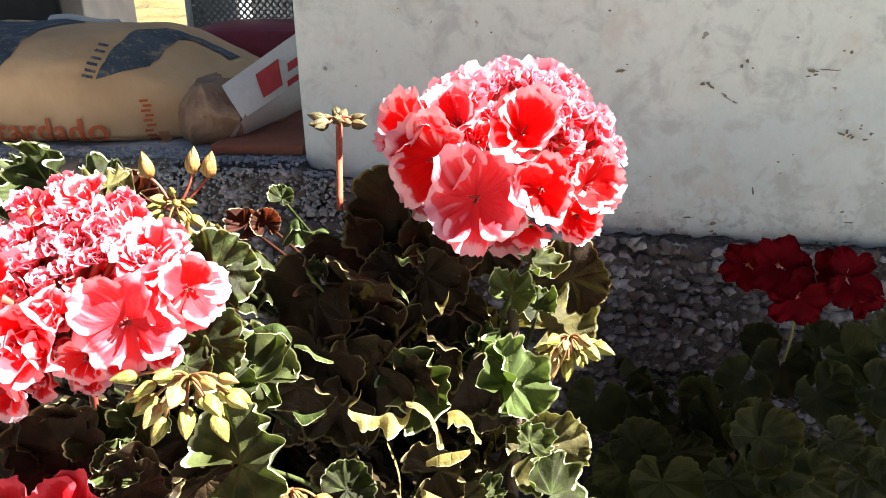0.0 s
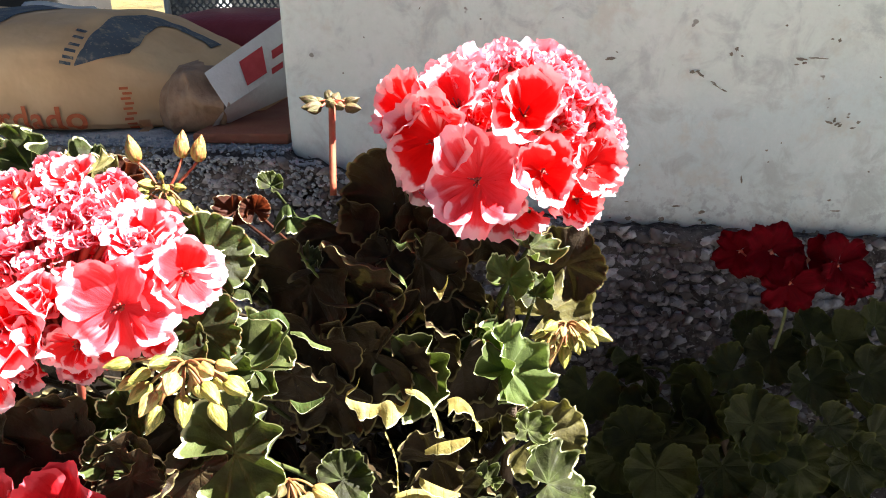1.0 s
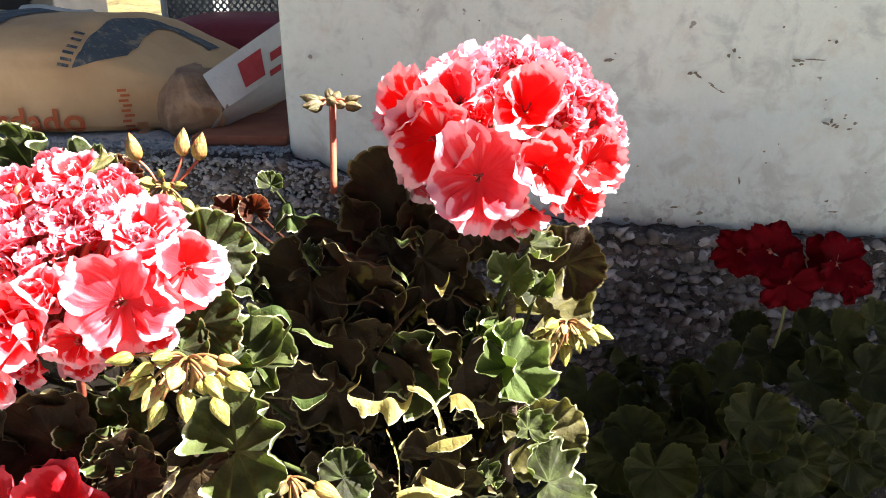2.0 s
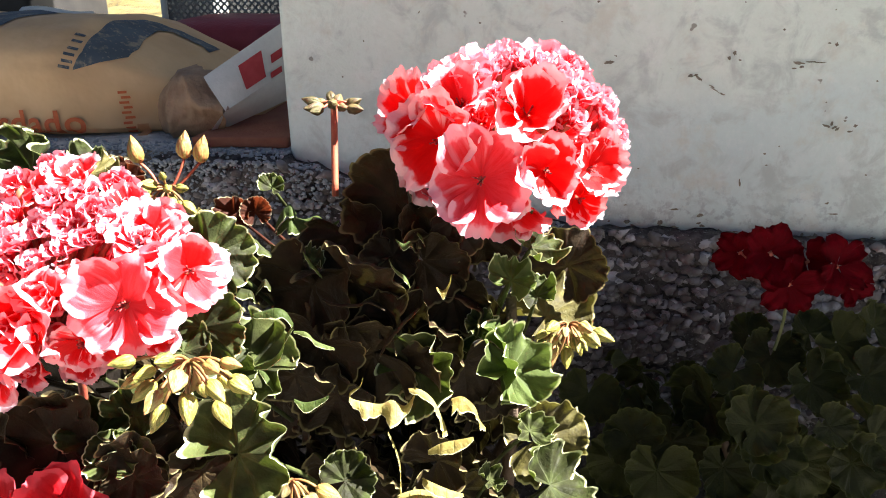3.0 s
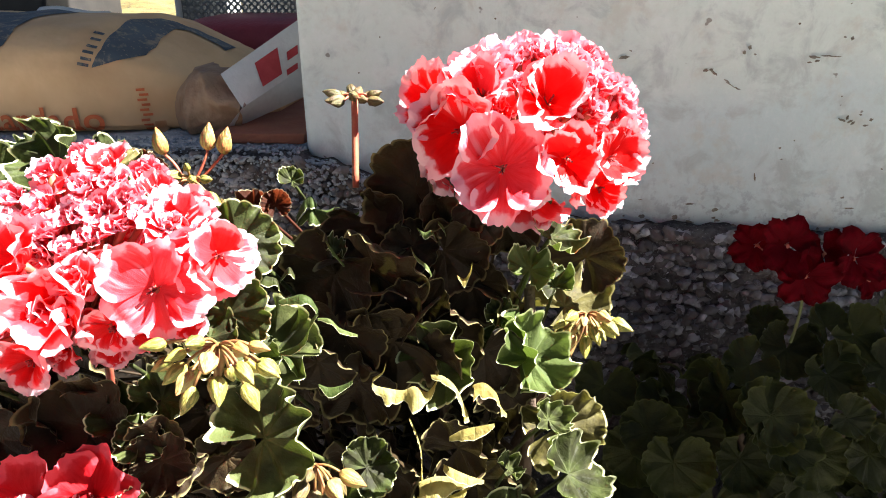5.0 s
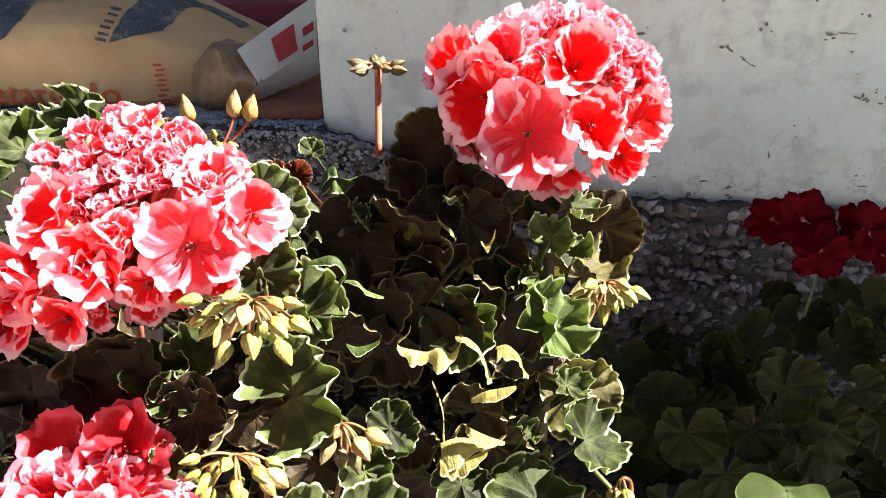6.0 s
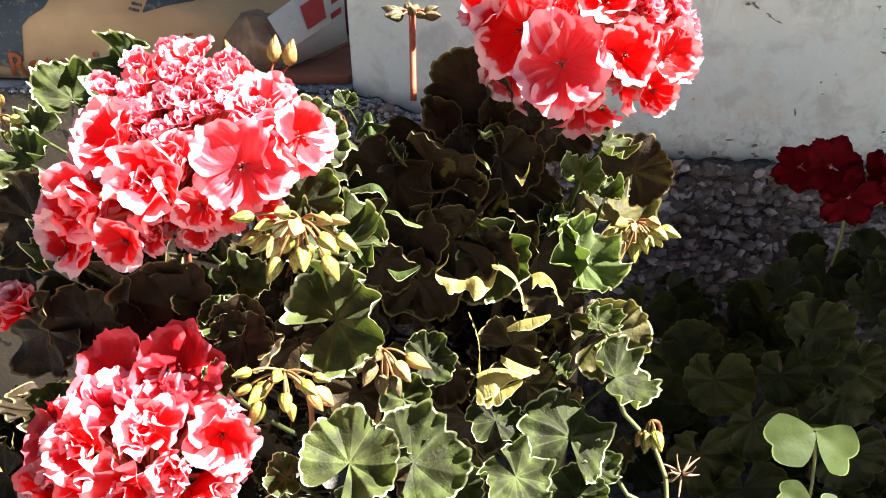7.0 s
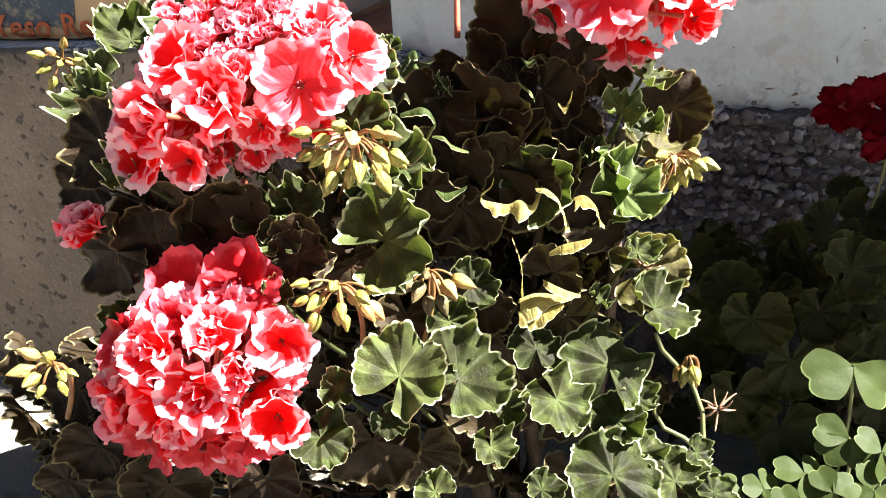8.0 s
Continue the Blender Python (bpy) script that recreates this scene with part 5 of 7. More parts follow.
# lit leaves beside the large head
leaf(plant, (-0.1591, 0.2935, 0.4523), 0.0283, (-0.37, -0.78, 0.51), (0.89, -0.12, 0.45), 0.10, 0.07, 0.15, 0.00)
leaf(plant, (-0.1323, 0.2866, 0.4403), 0.0248, (-0.02, -0.76, 0.64), (0.47, 0.56, 0.68), 0.12, 0.14, 0.35, 0.00)
leaf(plant, (-0.1410, 0.2800, 0.4402), 0.0158, (0.05, -0.77, 0.64), (-0.22, 0.61, 0.76), 0.10, 0.08, 0.20, 0.00)
leaf(plant, (-0.1724, 0.3450, 0.4642), 0.0243, (-0.42, -0.79, 0.45), (0.82, -0.12, 0.56), 0.10, 0.07, 0.10, 0.00)
leaf(plant, (-0.1846, 0.3600, 0.4738), 0.0171, (0.15, -0.51, 0.84), (0.40, 0.81, 0.42), 0.10, 0.08, 0.10, 0.00, yellow_leaf_mat)
leaf(plant, (-0.1499, 0.2622, 0.4605), 0.0134, (0.23, -0.55, 0.80), (0.96, -0.01, -0.29), 0.10, 0.08, 0.20, 0.00)
leaf(plant, (-0.0733, 0.3567, 0.4997), 0.0274, (-0.23, -0.96, 0.14), (-0.22, 0.19, 0.96), 0.10, 0.06, 0.25, 0.00, shaded_bronze_leaf_mat)
leaf(plant, (-0.1144, 0.3400, 0.4721), 0.0069, (0.31, -0.42, 0.85), (0.91, 0.39, -0.14), 0.20, 0.15, 0.20, 0.00)
leaf(plant, (-0.0595, 0.3538, 0.4933), 0.0217, (0.65, -0.72, 0.24), (0.09, -0.24, -0.97), 0.10, 0.05, 0.30, 0.00, shaded_bronze_leaf_mat)
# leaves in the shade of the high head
leaf(plant, (-0.0911, 0.3300, 0.4644), 0.0337, (-0.35, -0.90, -0.24), (0.71, -0.09, -0.70), 0.10, 0.08, 0.10, 0.00, shaded_bronze_leaf_mat)
leaf(plant, (-0.0657, 0.3260, 0.4472), 0.0220, (-0.25, -0.96, -0.12), (0.45, -0.23, 0.86), 0.10, 0.08, 0.20, 0.00, shaded_bronze_leaf_mat)
leaf(plant, (-0.0589, 0.3512, 0.4691), 0.0252, (-0.03, -0.99, -0.13), (0.80, 0.06, -0.60), 0.10, 0.06, 0.10, 0.00, shaded_bronze_leaf_mat)
leaf(plant, (-0.1037, 0.3086, 0.4421), 0.0255, (-0.24, -0.96, -0.15), (0.01, 0.16, -0.99), 0.10, 0.06, 0.10, 0.00, shaded_bronze_leaf_mat)
leaf(plant, (-0.0804, 0.3148, 0.4343), 0.0273, (-0.04, -0.97, -0.25), (-0.93, 0.13, -0.35), 0.10, 0.06, 0.10, 0.00, shaded_bronze_leaf_mat)
leaf(plant, (-0.1143, 0.3365, 0.4596), 0.0284, (-0.34, -0.94, -0.06), (-0.32, 0.17, -0.93), 0.10, 0.06, 0.10, 0.00, shaded_bronze_leaf_mat)
leaf(plant, (-0.0972, 0.3540, 0.4813), 0.0239, (-0.12, -0.99, 0.08), (0.54, -0.14, -0.83), 0.10, 0.08, 0.20, 0.00, shaded_bronze_leaf_mat)
leaf(plant, (-0.0460, 0.3579, 0.4483), 0.0227, (-0.03, -0.99, -0.13), (0.25, 0.12, -0.96), 0.10, 0.06, 0.10, 0.00, shaded_bronze_leaf_mat)
leaf(plant, (-0.0441, 0.3568, 0.4897), 0.0217, (-0.02, -1.00, -0.02), (0.55, 0.00, -0.83), 0.10, 0.06, 0.20, 0.00, shaded_bronze_leaf_mat)
leaf(plant, (-0.1151, 0.3011, 0.4286), 0.0211, (-0.25, -0.93, -0.28), (0.65, 0.05, -0.76), 0.10, 0.06, 0.10, 0.00, shaded_bronze_leaf_mat)
leaf(plant, (-0.0571, 0.3295, 0.4333), 0.0249, (-0.14, -0.95, -0.26), (0.35, 0.20, -0.92), 0.10, 0.06, 0.10, 0.00, shaded_bronze_leaf_mat)
leaf(plant, (-0.1504, 0.3700, 0.4561), 0.0220, (-0.31, -0.94, 0.10), (-0.17, -0.05, -0.98), 0.10, 0.05, 0.10, 0.00, shaded_bronze_leaf_mat)
leaf(plant, (-0.0988, 0.3108, 0.4126), 0.0248, (-0.14, -0.95, -0.26), (0.50, 0.16, -0.85), 0.10, 0.06, 0.10, 0.00, shaded_bronze_leaf_mat)
leaf(plant, (-0.0742, 0.3458, 0.4734), 0.0156, (-0.02, -0.96, 0.29), (0.46, 0.25, 0.85), 0.10, 0.08, 0.30, 0.00, shaded_bronze_leaf_mat)
leaf(plant, (-0.0282, 0.3697, 0.4780), 0.0193, (0.07, -0.99, -0.13), (0.00, 0.13, -0.99), 0.10, 0.06, 0.10, 0.00, shaded_bronze_leaf_mat)
leaf(plant, (-0.0802, 0.3935, 0.4842), 0.0205, (-0.02, -1.00, 0.09), (0.05, -0.09, -0.99), 0.10, 0.06, 0.10, 0.00, shaded_bronze_leaf_mat)
leaf(plant, (-0.0700, 0.3926, 0.4957), 0.0185, (-0.02, -1.00, 0.09), (0.49, 0.07, 0.87), 0.10, 0.06, 0.10, 0.00, shaded_bronze_leaf_mat)
leaf(plant, (-0.0774, 0.3442, 0.3033), 0.0291, (-0.13, -0.98, -0.14), (0.13, 0.12, -0.98), 0.10, 0.06, 0.10, 0.00, shaded_bronze_leaf_mat)
leaf(plant, (-0.0423, 0.3512, 0.3264), 0.0286, (-0.13, -0.98, -0.14), (0.13, 0.12, -0.98), 0.10, 0.06, 0.10, 0.00, shaded_bronze_leaf_mat)
leaf(plant, (-0.0966, 0.3305, 0.3502), 0.0274, (-0.13, -0.98, -0.14), (0.13, 0.12, -0.98), 0.10, 0.06, 0.10, 0.00, shaded_bronze_leaf_mat)
# rolled margins of withering leaves; the pale ones have sunlight in their colour
curled_rim(plant, ((-0.0786, 0.2830, 0.4402), (-0.0801, 0.2830, 0.4357), (-0.0848, 0.2830, 0.4319), (-0.0841, 0.2830, 0.4286), (-0.0776, 0.2830, 0.4271), (-0.0710, 0.2830, 0.4265), (-0.0659, 0.2830, 0.4289), (-0.0602, 0.2830, 0.4262), (-0.0559, 0.2830, 0.4318), (-0.0549, 0.2830, 0.4366)), (0.0010, 0.0013, 0.0017, 0.0030, 0.0081, 0.0054, 0.0114, 0.0060, 0.0017, 0.0013))
curled_rim(plant, ((-0.0581, 0.2830, 0.4353), (-0.0525, 0.2830, 0.4349), (-0.0474, 0.2830, 0.4305), (-0.0441, 0.2830, 0.4234), (-0.0419, 0.2830, 0.4169)), (0.0020, 0.0046, 0.0060, 0.0080, 0.0054))
curled_rim(plant, ((-0.0392, 0.2840, 0.4304), (-0.0340, 0.2840, 0.4318), (-0.0286, 0.2840, 0.4268), (-0.0265, 0.2840, 0.4203), (-0.0237, 0.2840, 0.4162)), (0.0073, 0.0066, 0.0040, 0.0047, 0.0020))
curled_rim(plant, ((-0.0508, 0.2900, 0.3978), (-0.0445, 0.2900, 0.4021), (-0.0370, 0.2900, 0.4045), (-0.0294, 0.2900, 0.4065)), (0.0021, 0.0056, 0.0055, 0.0014))
curled_rim(plant, ((-0.0707, 0.2960, 0.4029), (-0.0673, 0.2960, 0.3942), (-0.0651, 0.2960, 0.3826), (-0.0658, 0.2960, 0.3706)), (0.0011, 0.0029, 0.0044, 0.0066))
curled_rim(plant, ((-0.0667, 0.2940, 0.3674), (-0.0603, 0.2940, 0.3706), (-0.0544, 0.2940, 0.3717), (-0.0457, 0.2940, 0.3710), (-0.0381, 0.2940, 0.3708)), (0.0110, 0.0161, 0.0095, 0.0051, 0.0018))
curled_rim(plant, ((-0.0536, 0.2900, 0.3819), (-0.0478, 0.2900, 0.3789), (-0.0412, 0.2900, 0.3760), (-0.0340, 0.2900, 0.3739)), (0.0029, 0.0057, 0.0050, 0.0014))
curled_rim(plant, ((-0.0667, 0.2880, 0.3632), (-0.0597, 0.2880, 0.3624), (-0.0521, 0.2880, 0.3643), (-0.0424, 0.2880, 0.3699)), (0.0080, 0.0094, 0.0079, 0.0021))
curled_rim(plant, ((-0.1487, 0.3880, 0.4739), (-0.1440, 0.3880, 0.4828), (-0.1391, 0.3880, 0.4863), (-0.1362, 0.3880, 0.4810)), (0.0056, 0.0088, 0.0096, 0.0048), sunlit_young_leaf_mat)
curled_rim(plant, ((-0.1469, 0.3860, 0.4723), (-0.1397, 0.3860, 0.4792), (-0.1307, 0.3860, 0.4784), (-0.1233, 0.3860, 0.4806), (-0.1172, 0.3860, 0.4761), (-0.1112, 0.3860, 0.4783)), (0.0048, 0.0104, 0.0111, 0.0095, 0.0040, 0.0016), sunlit_young_leaf_mat)
curled_rim(plant, ((-0.1433, 0.3300, 0.4874), (-0.1394, 0.3300, 0.4864), (-0.1364, 0.3300, 0.4829), (-0.1316, 0.3300, 0.4789)), (0.0021, 0.0048, 0.0062, 0.0017), leaf_mat)
curled_rim(plant, ((-0.1455, 0.2920, 0.4813), (-0.1405, 0.2920, 0.4798), (-0.1343, 0.2920, 0.4773), (-0.1290, 0.2920, 0.4759), (-0.1279, 0.2920, 0.4709)), (0.0019, 0.0038, 0.0050, 0.0044, 0.0016), leaf_mat)
curled_rim(plant, ((-0.1306, 0.3000, 0.4711), (-0.1281, 0.3000, 0.4754), (-0.1251, 0.3000, 0.4786), (-0.1229, 0.3000, 0.4742)), (0.0016, 0.0026, 0.0045, 0.0016), leaf_mat)
leaf(plant, (-0.1462, 0.2920, 0.4926), 0.0204, (0.20, -0.92, 0.34), (0.88, 0.32, 0.36), 0.05, 0.10, 0.12, 0.00)
leaf(plant, (-0.1514, 0.3000, 0.4980), 0.0127, (0.30, -0.80, 0.52), (0.12, 0.57, 0.81), 0.10, 0.10, 0.12, 0.00)
leaf(plant, (-0.1428, 0.2680, 0.4694), 0.0209, (0.10, -0.97, 0.22), (0.80, 0.21, 0.56), 0.05, 0.08, 0.10, 0.00)
curled_rim(plant, ((-0.1638, 0.2460, 0.4247), (-0.1586, 0.2460, 0.4198), (-0.1556, 0.2460, 0.4117), (-0.1588, 0.2460, 0.4031), (-0.1672, 0.2460, 0.4007), (-0.1719, 0.2460, 0.3986)), (0.0009, 0.0016, 0.0016, 0.0019, 0.0032, 0.0013))
curled_rim(plant, ((-0.2632, 0.2440, 0.3959), (-0.2536, 0.2440, 0.3997), (-0.2455, 0.2440, 0.4040), (-0.2395, 0.2440, 0.4013)), (0.0013, 0.0053, 0.0073, 0.0026))
curled_rim(plant, ((-0.2167, 0.2460, 0.3979), (-0.2093, 0.2460, 0.4002), (-0.2028, 0.2460, 0.4086), (-0.2004, 0.2460, 0.4112)), (0.0020, 0.0033, 0.0026, 0.0013))
curled_rim(plant, ((-0.2706, 0.2430, 0.4100), (-0.2637, 0.2430, 0.4089), (-0.2570, 0.2430, 0.4069)), (0.0026, 0.0046, 0.0020))
curled_rim(plant, ((-0.2005, 0.2500, 0.4148), (-0.1969, 0.2500, 0.4114), (-0.1904, 0.2500, 0.4088)), (0.0013, 0.0033, 0.0013))
# small pale rims that stand for glints of sun among the dark leaves
curled_rim(plant, ((-0.0683, 0.3200, 0.4922), (-0.0646, 0.3200, 0.4901), (-0.0613, 0.3200, 0.4913), (-0.0593, 0.3200, 0.4868)), (0.0013, 0.0040, 0.0030, 0.0013), sunlit_young_leaf_mat)
curled_rim(plant, ((-0.0594, 0.3300, 0.4924), (-0.0572, 0.3300, 0.4902), (-0.0556, 0.3300, 0.4856)), (0.0014, 0.0034, 0.0014), sunlit_young_leaf_mat)
curled_rim(plant, ((-0.0421, 0.3180, 0.4761), (-0.0432, 0.3180, 0.4714), (-0.0459, 0.3180, 0.4679), (-0.0491, 0.3180, 0.4695)), (0.0013, 0.0027, 0.0047, 0.0013), sunlit_withered_mat)
curled_rim(plant, ((-0.0704, 0.3120, 0.4861), (-0.0679, 0.3120, 0.4811), (-0.0627, 0.3120, 0.4767), (-0.0607, 0.3120, 0.4722)), (0.0010, 0.0023, 0.0033, 0.0013), sunlit_young_leaf_mat)
curled_rim(plant, ((-0.1123, 0.3180, 0.4856), (-0.1098, 0.3180, 0.4816), (-0.1068, 0.3180, 0.4770), (-0.1038, 0.3180, 0.4730)), (0.0010, 0.0030, 0.0024, 0.0010), sunlit_young_leaf_mat)
curled_rim(plant, ((-0.1017, 0.3080, 0.4662), (-0.0964, 0.3080, 0.4641), (-0.0856, 0.3080, 0.4639), (-0.0795, 0.3080, 0.4658), (-0.0722, 0.3080, 0.4615)), (0.0010, 0.0017, 0.0017, 0.0013, 0.0010), shaded_bronze_leaf_mat)
curled_rim(plant, ((-0.0550, 0.3000, 0.4672), (-0.0630, 0.3000, 0.4598), (-0.0699, 0.3000, 0.4508), (-0.0742, 0.3000, 0.4418)), (0.0013, 0.0029, 0.0033, 0.0017), shaded_bronze_leaf_mat)
curled_rim(plant, ((-0.1216, 0.2720, 0.4747), (-0.1166, 0.2720, 0.4764), (-0.1116, 0.2720, 0.4779), (-0.1074, 0.2720, 0.4763), (-0.1046, 0.2720, 0.4711)), (0.0018, 0.0041, 0.0053, 0.0041, 0.0027), sunlit_young_leaf_mat)
curled_rim(plant, ((-0.1038, 0.2700, 0.4711), (-0.1076, 0.2700, 0.4667), (-0.1095, 0.2700, 0.4608), (-0.1145, 0.2700, 0.4546), (-0.1229, 0.2700, 0.4503)), (0.0015, 0.0036, 0.0042, 0.0036, 0.0018), sunlit_young_leaf_mat)
curled_rim(plant, ((-0.1091, 0.2850, 0.4606), (-0.1035, 0.2850, 0.4603), (-0.0992, 0.2850, 0.4560), (-0.0912, 0.2850, 0.4530)), (0.0012, 0.0022, 0.0025, 0.0013), sunlit_young_leaf_mat)
curled_rim(plant, ((-0.1230, 0.2750, 0.4460), (-0.1201, 0.2750, 0.4447), (-0.1175, 0.2750, 0.4392), (-0.1165, 0.2750, 0.4335)), (0.0012, 0.0037, 0.0031, 0.0013), sunlit_young_leaf_mat)
curled_rim(plant, ((-0.1039, 0.2620, 0.4406), (-0.0992, 0.2620, 0.4392), (-0.0937, 0.2620, 0.4406), (-0.0887, 0.2620, 0.4431)), (0.0012, 0.0042, 0.0036, 0.0012), sunlit_young_leaf_mat)
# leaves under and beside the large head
leaf(plant, (-0.2401, 0.2463, 0.4283), 0.0275, (-0.07, -1.00, 0.03), (0.41, -0.06, -0.91), 0.10, 0.05, 0.10, 0.00, shaded_bronze_leaf_mat)
leaf(plant, (-0.2136, 0.2572, 0.4203), 0.0281, (0.03, -1.00, 0.04), (0.12, -0.03, -0.99), 0.10, 0.05, 0.10, 0.00, shaded_bronze_leaf_mat)
leaf(plant, (-0.2318, 0.2498, 0.4103), 0.0201, (-0.07, -1.00, 0.05), (0.55, -0.09, -0.83), 0.10, 0.05, 0.10, 0.00, shaded_bronze_leaf_mat)
leaf(plant, (-0.2652, 0.2404, 0.4114), 0.0251, (-0.28, -0.96, 0.08), (-0.86, 0.21, -0.47), 0.10, 0.08, 0.10, 0.00, shaded_bronze_leaf_mat)
leaf(plant, (-0.1696, 0.2432, 0.4157), 0.0196, (0.13, -0.99, 0.06), (0.93, 0.10, -0.35), 0.10, 0.10, 0.10, 0.00, shaded_bronze_leaf_mat)
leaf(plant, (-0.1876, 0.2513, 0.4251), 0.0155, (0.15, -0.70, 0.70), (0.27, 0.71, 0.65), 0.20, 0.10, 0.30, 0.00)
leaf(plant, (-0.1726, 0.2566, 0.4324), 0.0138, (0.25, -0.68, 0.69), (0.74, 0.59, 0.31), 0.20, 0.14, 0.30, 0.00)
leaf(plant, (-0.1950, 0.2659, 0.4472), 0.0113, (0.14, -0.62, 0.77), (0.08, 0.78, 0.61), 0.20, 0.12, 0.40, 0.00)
leaf(plant, (-0.1600, 0.2709, 0.4166), 0.0203, (0.18, -0.93, 0.31), (0.02, -0.31, -0.95), 0.10, 0.06, 0.10, 0.00, shaded_bronze_leaf_mat)
leaf(plant, (-0.1687, 0.2751, 0.4333), 0.0173, (0.18, -0.93, 0.31), (0.19, -0.28, -0.94), 0.10, 0.06, 0.10, 0.00, shaded_bronze_leaf_mat)
leaf(plant, (-0.2604, 0.2441, 0.4662), 0.0229, (-0.23, -0.93, 0.29), (-0.96, 0.26, 0.09), 0.10, 0.06, 0.10, 0.00, shaded_bronze_leaf_mat)
leaf(plant, (-0.2769, 0.2491, 0.4442), 0.0186, (-0.12, -0.94, 0.30), (-0.44, -0.22, -0.87), 0.10, 0.06, 0.10, 0.00, shaded_bronze_leaf_mat)
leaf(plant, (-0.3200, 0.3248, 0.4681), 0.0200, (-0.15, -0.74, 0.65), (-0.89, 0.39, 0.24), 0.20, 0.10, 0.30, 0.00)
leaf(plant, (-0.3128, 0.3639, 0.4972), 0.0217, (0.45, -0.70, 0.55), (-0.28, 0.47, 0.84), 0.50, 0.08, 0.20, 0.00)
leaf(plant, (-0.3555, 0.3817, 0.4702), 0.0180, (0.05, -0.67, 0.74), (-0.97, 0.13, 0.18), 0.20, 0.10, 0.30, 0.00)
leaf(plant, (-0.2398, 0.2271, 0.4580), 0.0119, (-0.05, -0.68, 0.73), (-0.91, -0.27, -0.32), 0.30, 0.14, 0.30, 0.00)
leaf(plant, (-0.2016, 0.2454, 0.3947), 0.0228, (0.18, -0.93, 0.31), (0.02, -0.31, -0.95), 0.10, 0.06, 0.10, 0.00, shaded_bronze_leaf_mat)
leaf(plant, (-0.2385, 0.2593, 0.4490), 0.0226, (0.18, -0.93, 0.31), (0.02, -0.31, -0.95), 0.10, 0.06, 0.10, 0.00, shaded_bronze_leaf_mat)
leaf(plant, (-0.1510, 0.2653, 0.3972), 0.0175, (0.18, -0.93, 0.31), (0.02, -0.31, -0.95), 0.10, 0.06, 0.10, 0.00, shaded_bronze_leaf_mat)
leaf(plant, (-0.2430, 0.2430, 0.4163), 0.0221, (-0.05, -0.99, 0.10), (-0.17, 0.11, 0.98), 0.08, 0.06, 0.08, 0.00, shaded_bronze_leaf_mat)
leaf(plant, (-0.2026, 0.2470, 0.4224), 0.0270, (0.05, -0.99, 0.14), (-0.09, 0.14, 0.99), 0.08, 0.06, 0.08, 0.00, shaded_bronze_leaf_mat)
leaf(plant, (-0.1677, 0.2400, 0.4126), 0.0156, (0.15, -0.96, 0.22), (-0.50, 0.12, 0.86), 0.10, 0.08, 0.12, 0.00, shaded_bronze_leaf_mat)
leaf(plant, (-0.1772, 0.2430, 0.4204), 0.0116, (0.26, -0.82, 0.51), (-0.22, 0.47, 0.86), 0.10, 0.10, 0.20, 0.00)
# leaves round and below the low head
leaf(plant, (-0.2955, 0.2254, 0.3358), 0.0199, (-0.02, -0.95, 0.31), (-0.93, -0.10, -0.36), 0.10, 0.06, 0.10, 0.00, shaded_bronze_leaf_mat)
leaf(plant, (-0.2790, 0.2095, 0.3127), 0.0195, (0.08, -0.95, 0.31), (-0.14, -0.32, -0.94), 0.10, 0.06, 0.10, 0.00, shaded_bronze_leaf_mat)
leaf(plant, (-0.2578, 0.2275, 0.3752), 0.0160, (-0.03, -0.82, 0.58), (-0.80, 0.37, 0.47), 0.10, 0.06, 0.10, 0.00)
leaf(plant, (-0.1393, 0.2403, 0.3066), 0.0276, (0.28, -0.91, 0.31), (0.18, -0.26, -0.95), 0.10, 0.06, 0.10, 0.00, shaded_bronze_leaf_mat)
leaf(plant, (-0.1196, 0.2582, 0.2868), 0.0253, (0.18, -0.95, 0.26), (0.01, -0.27, -0.96), 0.10, 0.06, 0.10, 0.00, shaded_bronze_leaf_mat)
leaf(plant, (-0.1912, 0.2156, 0.2953), 0.0206, (0.18, -0.93, 0.31), (0.02, -0.31, -0.95), 0.10, 0.06, 0.10, 0.00, shaded_bronze_leaf_mat)
leaf(plant, (-0.2484, 0.2163, 0.2840), 0.0244, (0.18, -0.93, 0.31), (0.02, -0.31, -0.95), 0.10, 0.06, 0.10, 0.00, shaded_bronze_leaf_mat)
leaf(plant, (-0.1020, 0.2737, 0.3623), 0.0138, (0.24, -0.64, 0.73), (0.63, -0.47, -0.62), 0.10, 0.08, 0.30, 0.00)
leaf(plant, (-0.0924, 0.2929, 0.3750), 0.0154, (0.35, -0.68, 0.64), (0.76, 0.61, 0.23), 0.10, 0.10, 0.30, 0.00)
leaf(plant, (-0.1261, 0.2779, 0.3619), 0.0184, (0.18, -0.93, 0.31), (0.02, -0.31, -0.95), 0.10, 0.06, 0.10, 0.00, shaded_bronze_leaf_mat)
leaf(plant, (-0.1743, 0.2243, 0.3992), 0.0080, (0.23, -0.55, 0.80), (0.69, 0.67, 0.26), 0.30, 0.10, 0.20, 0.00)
leaf(plant, (-0.0899, 0.2996, 0.2983), 0.0269, (0.18, -0.93, 0.31), (0.02, -0.31, -0.95), 0.10, 0.06, 0.10, 0.00, shaded_bronze_leaf_mat)
leaf(plant, (-0.0350, 0.3076, 0.2382), 0.0247, (0.18, -0.93, 0.31), (0.02, -0.31, -0.95), 0.10, 0.06, 0.10, 0.00, shaded_bronze_leaf_mat)
leaf(plant, (0.0113, 0.3174, 0.2216), 0.0251, (0.18, -0.93, 0.31), (0.02, -0.31, -0.95), 0.10, 0.06, 0.10, 0.00, shaded_bronze_leaf_mat)
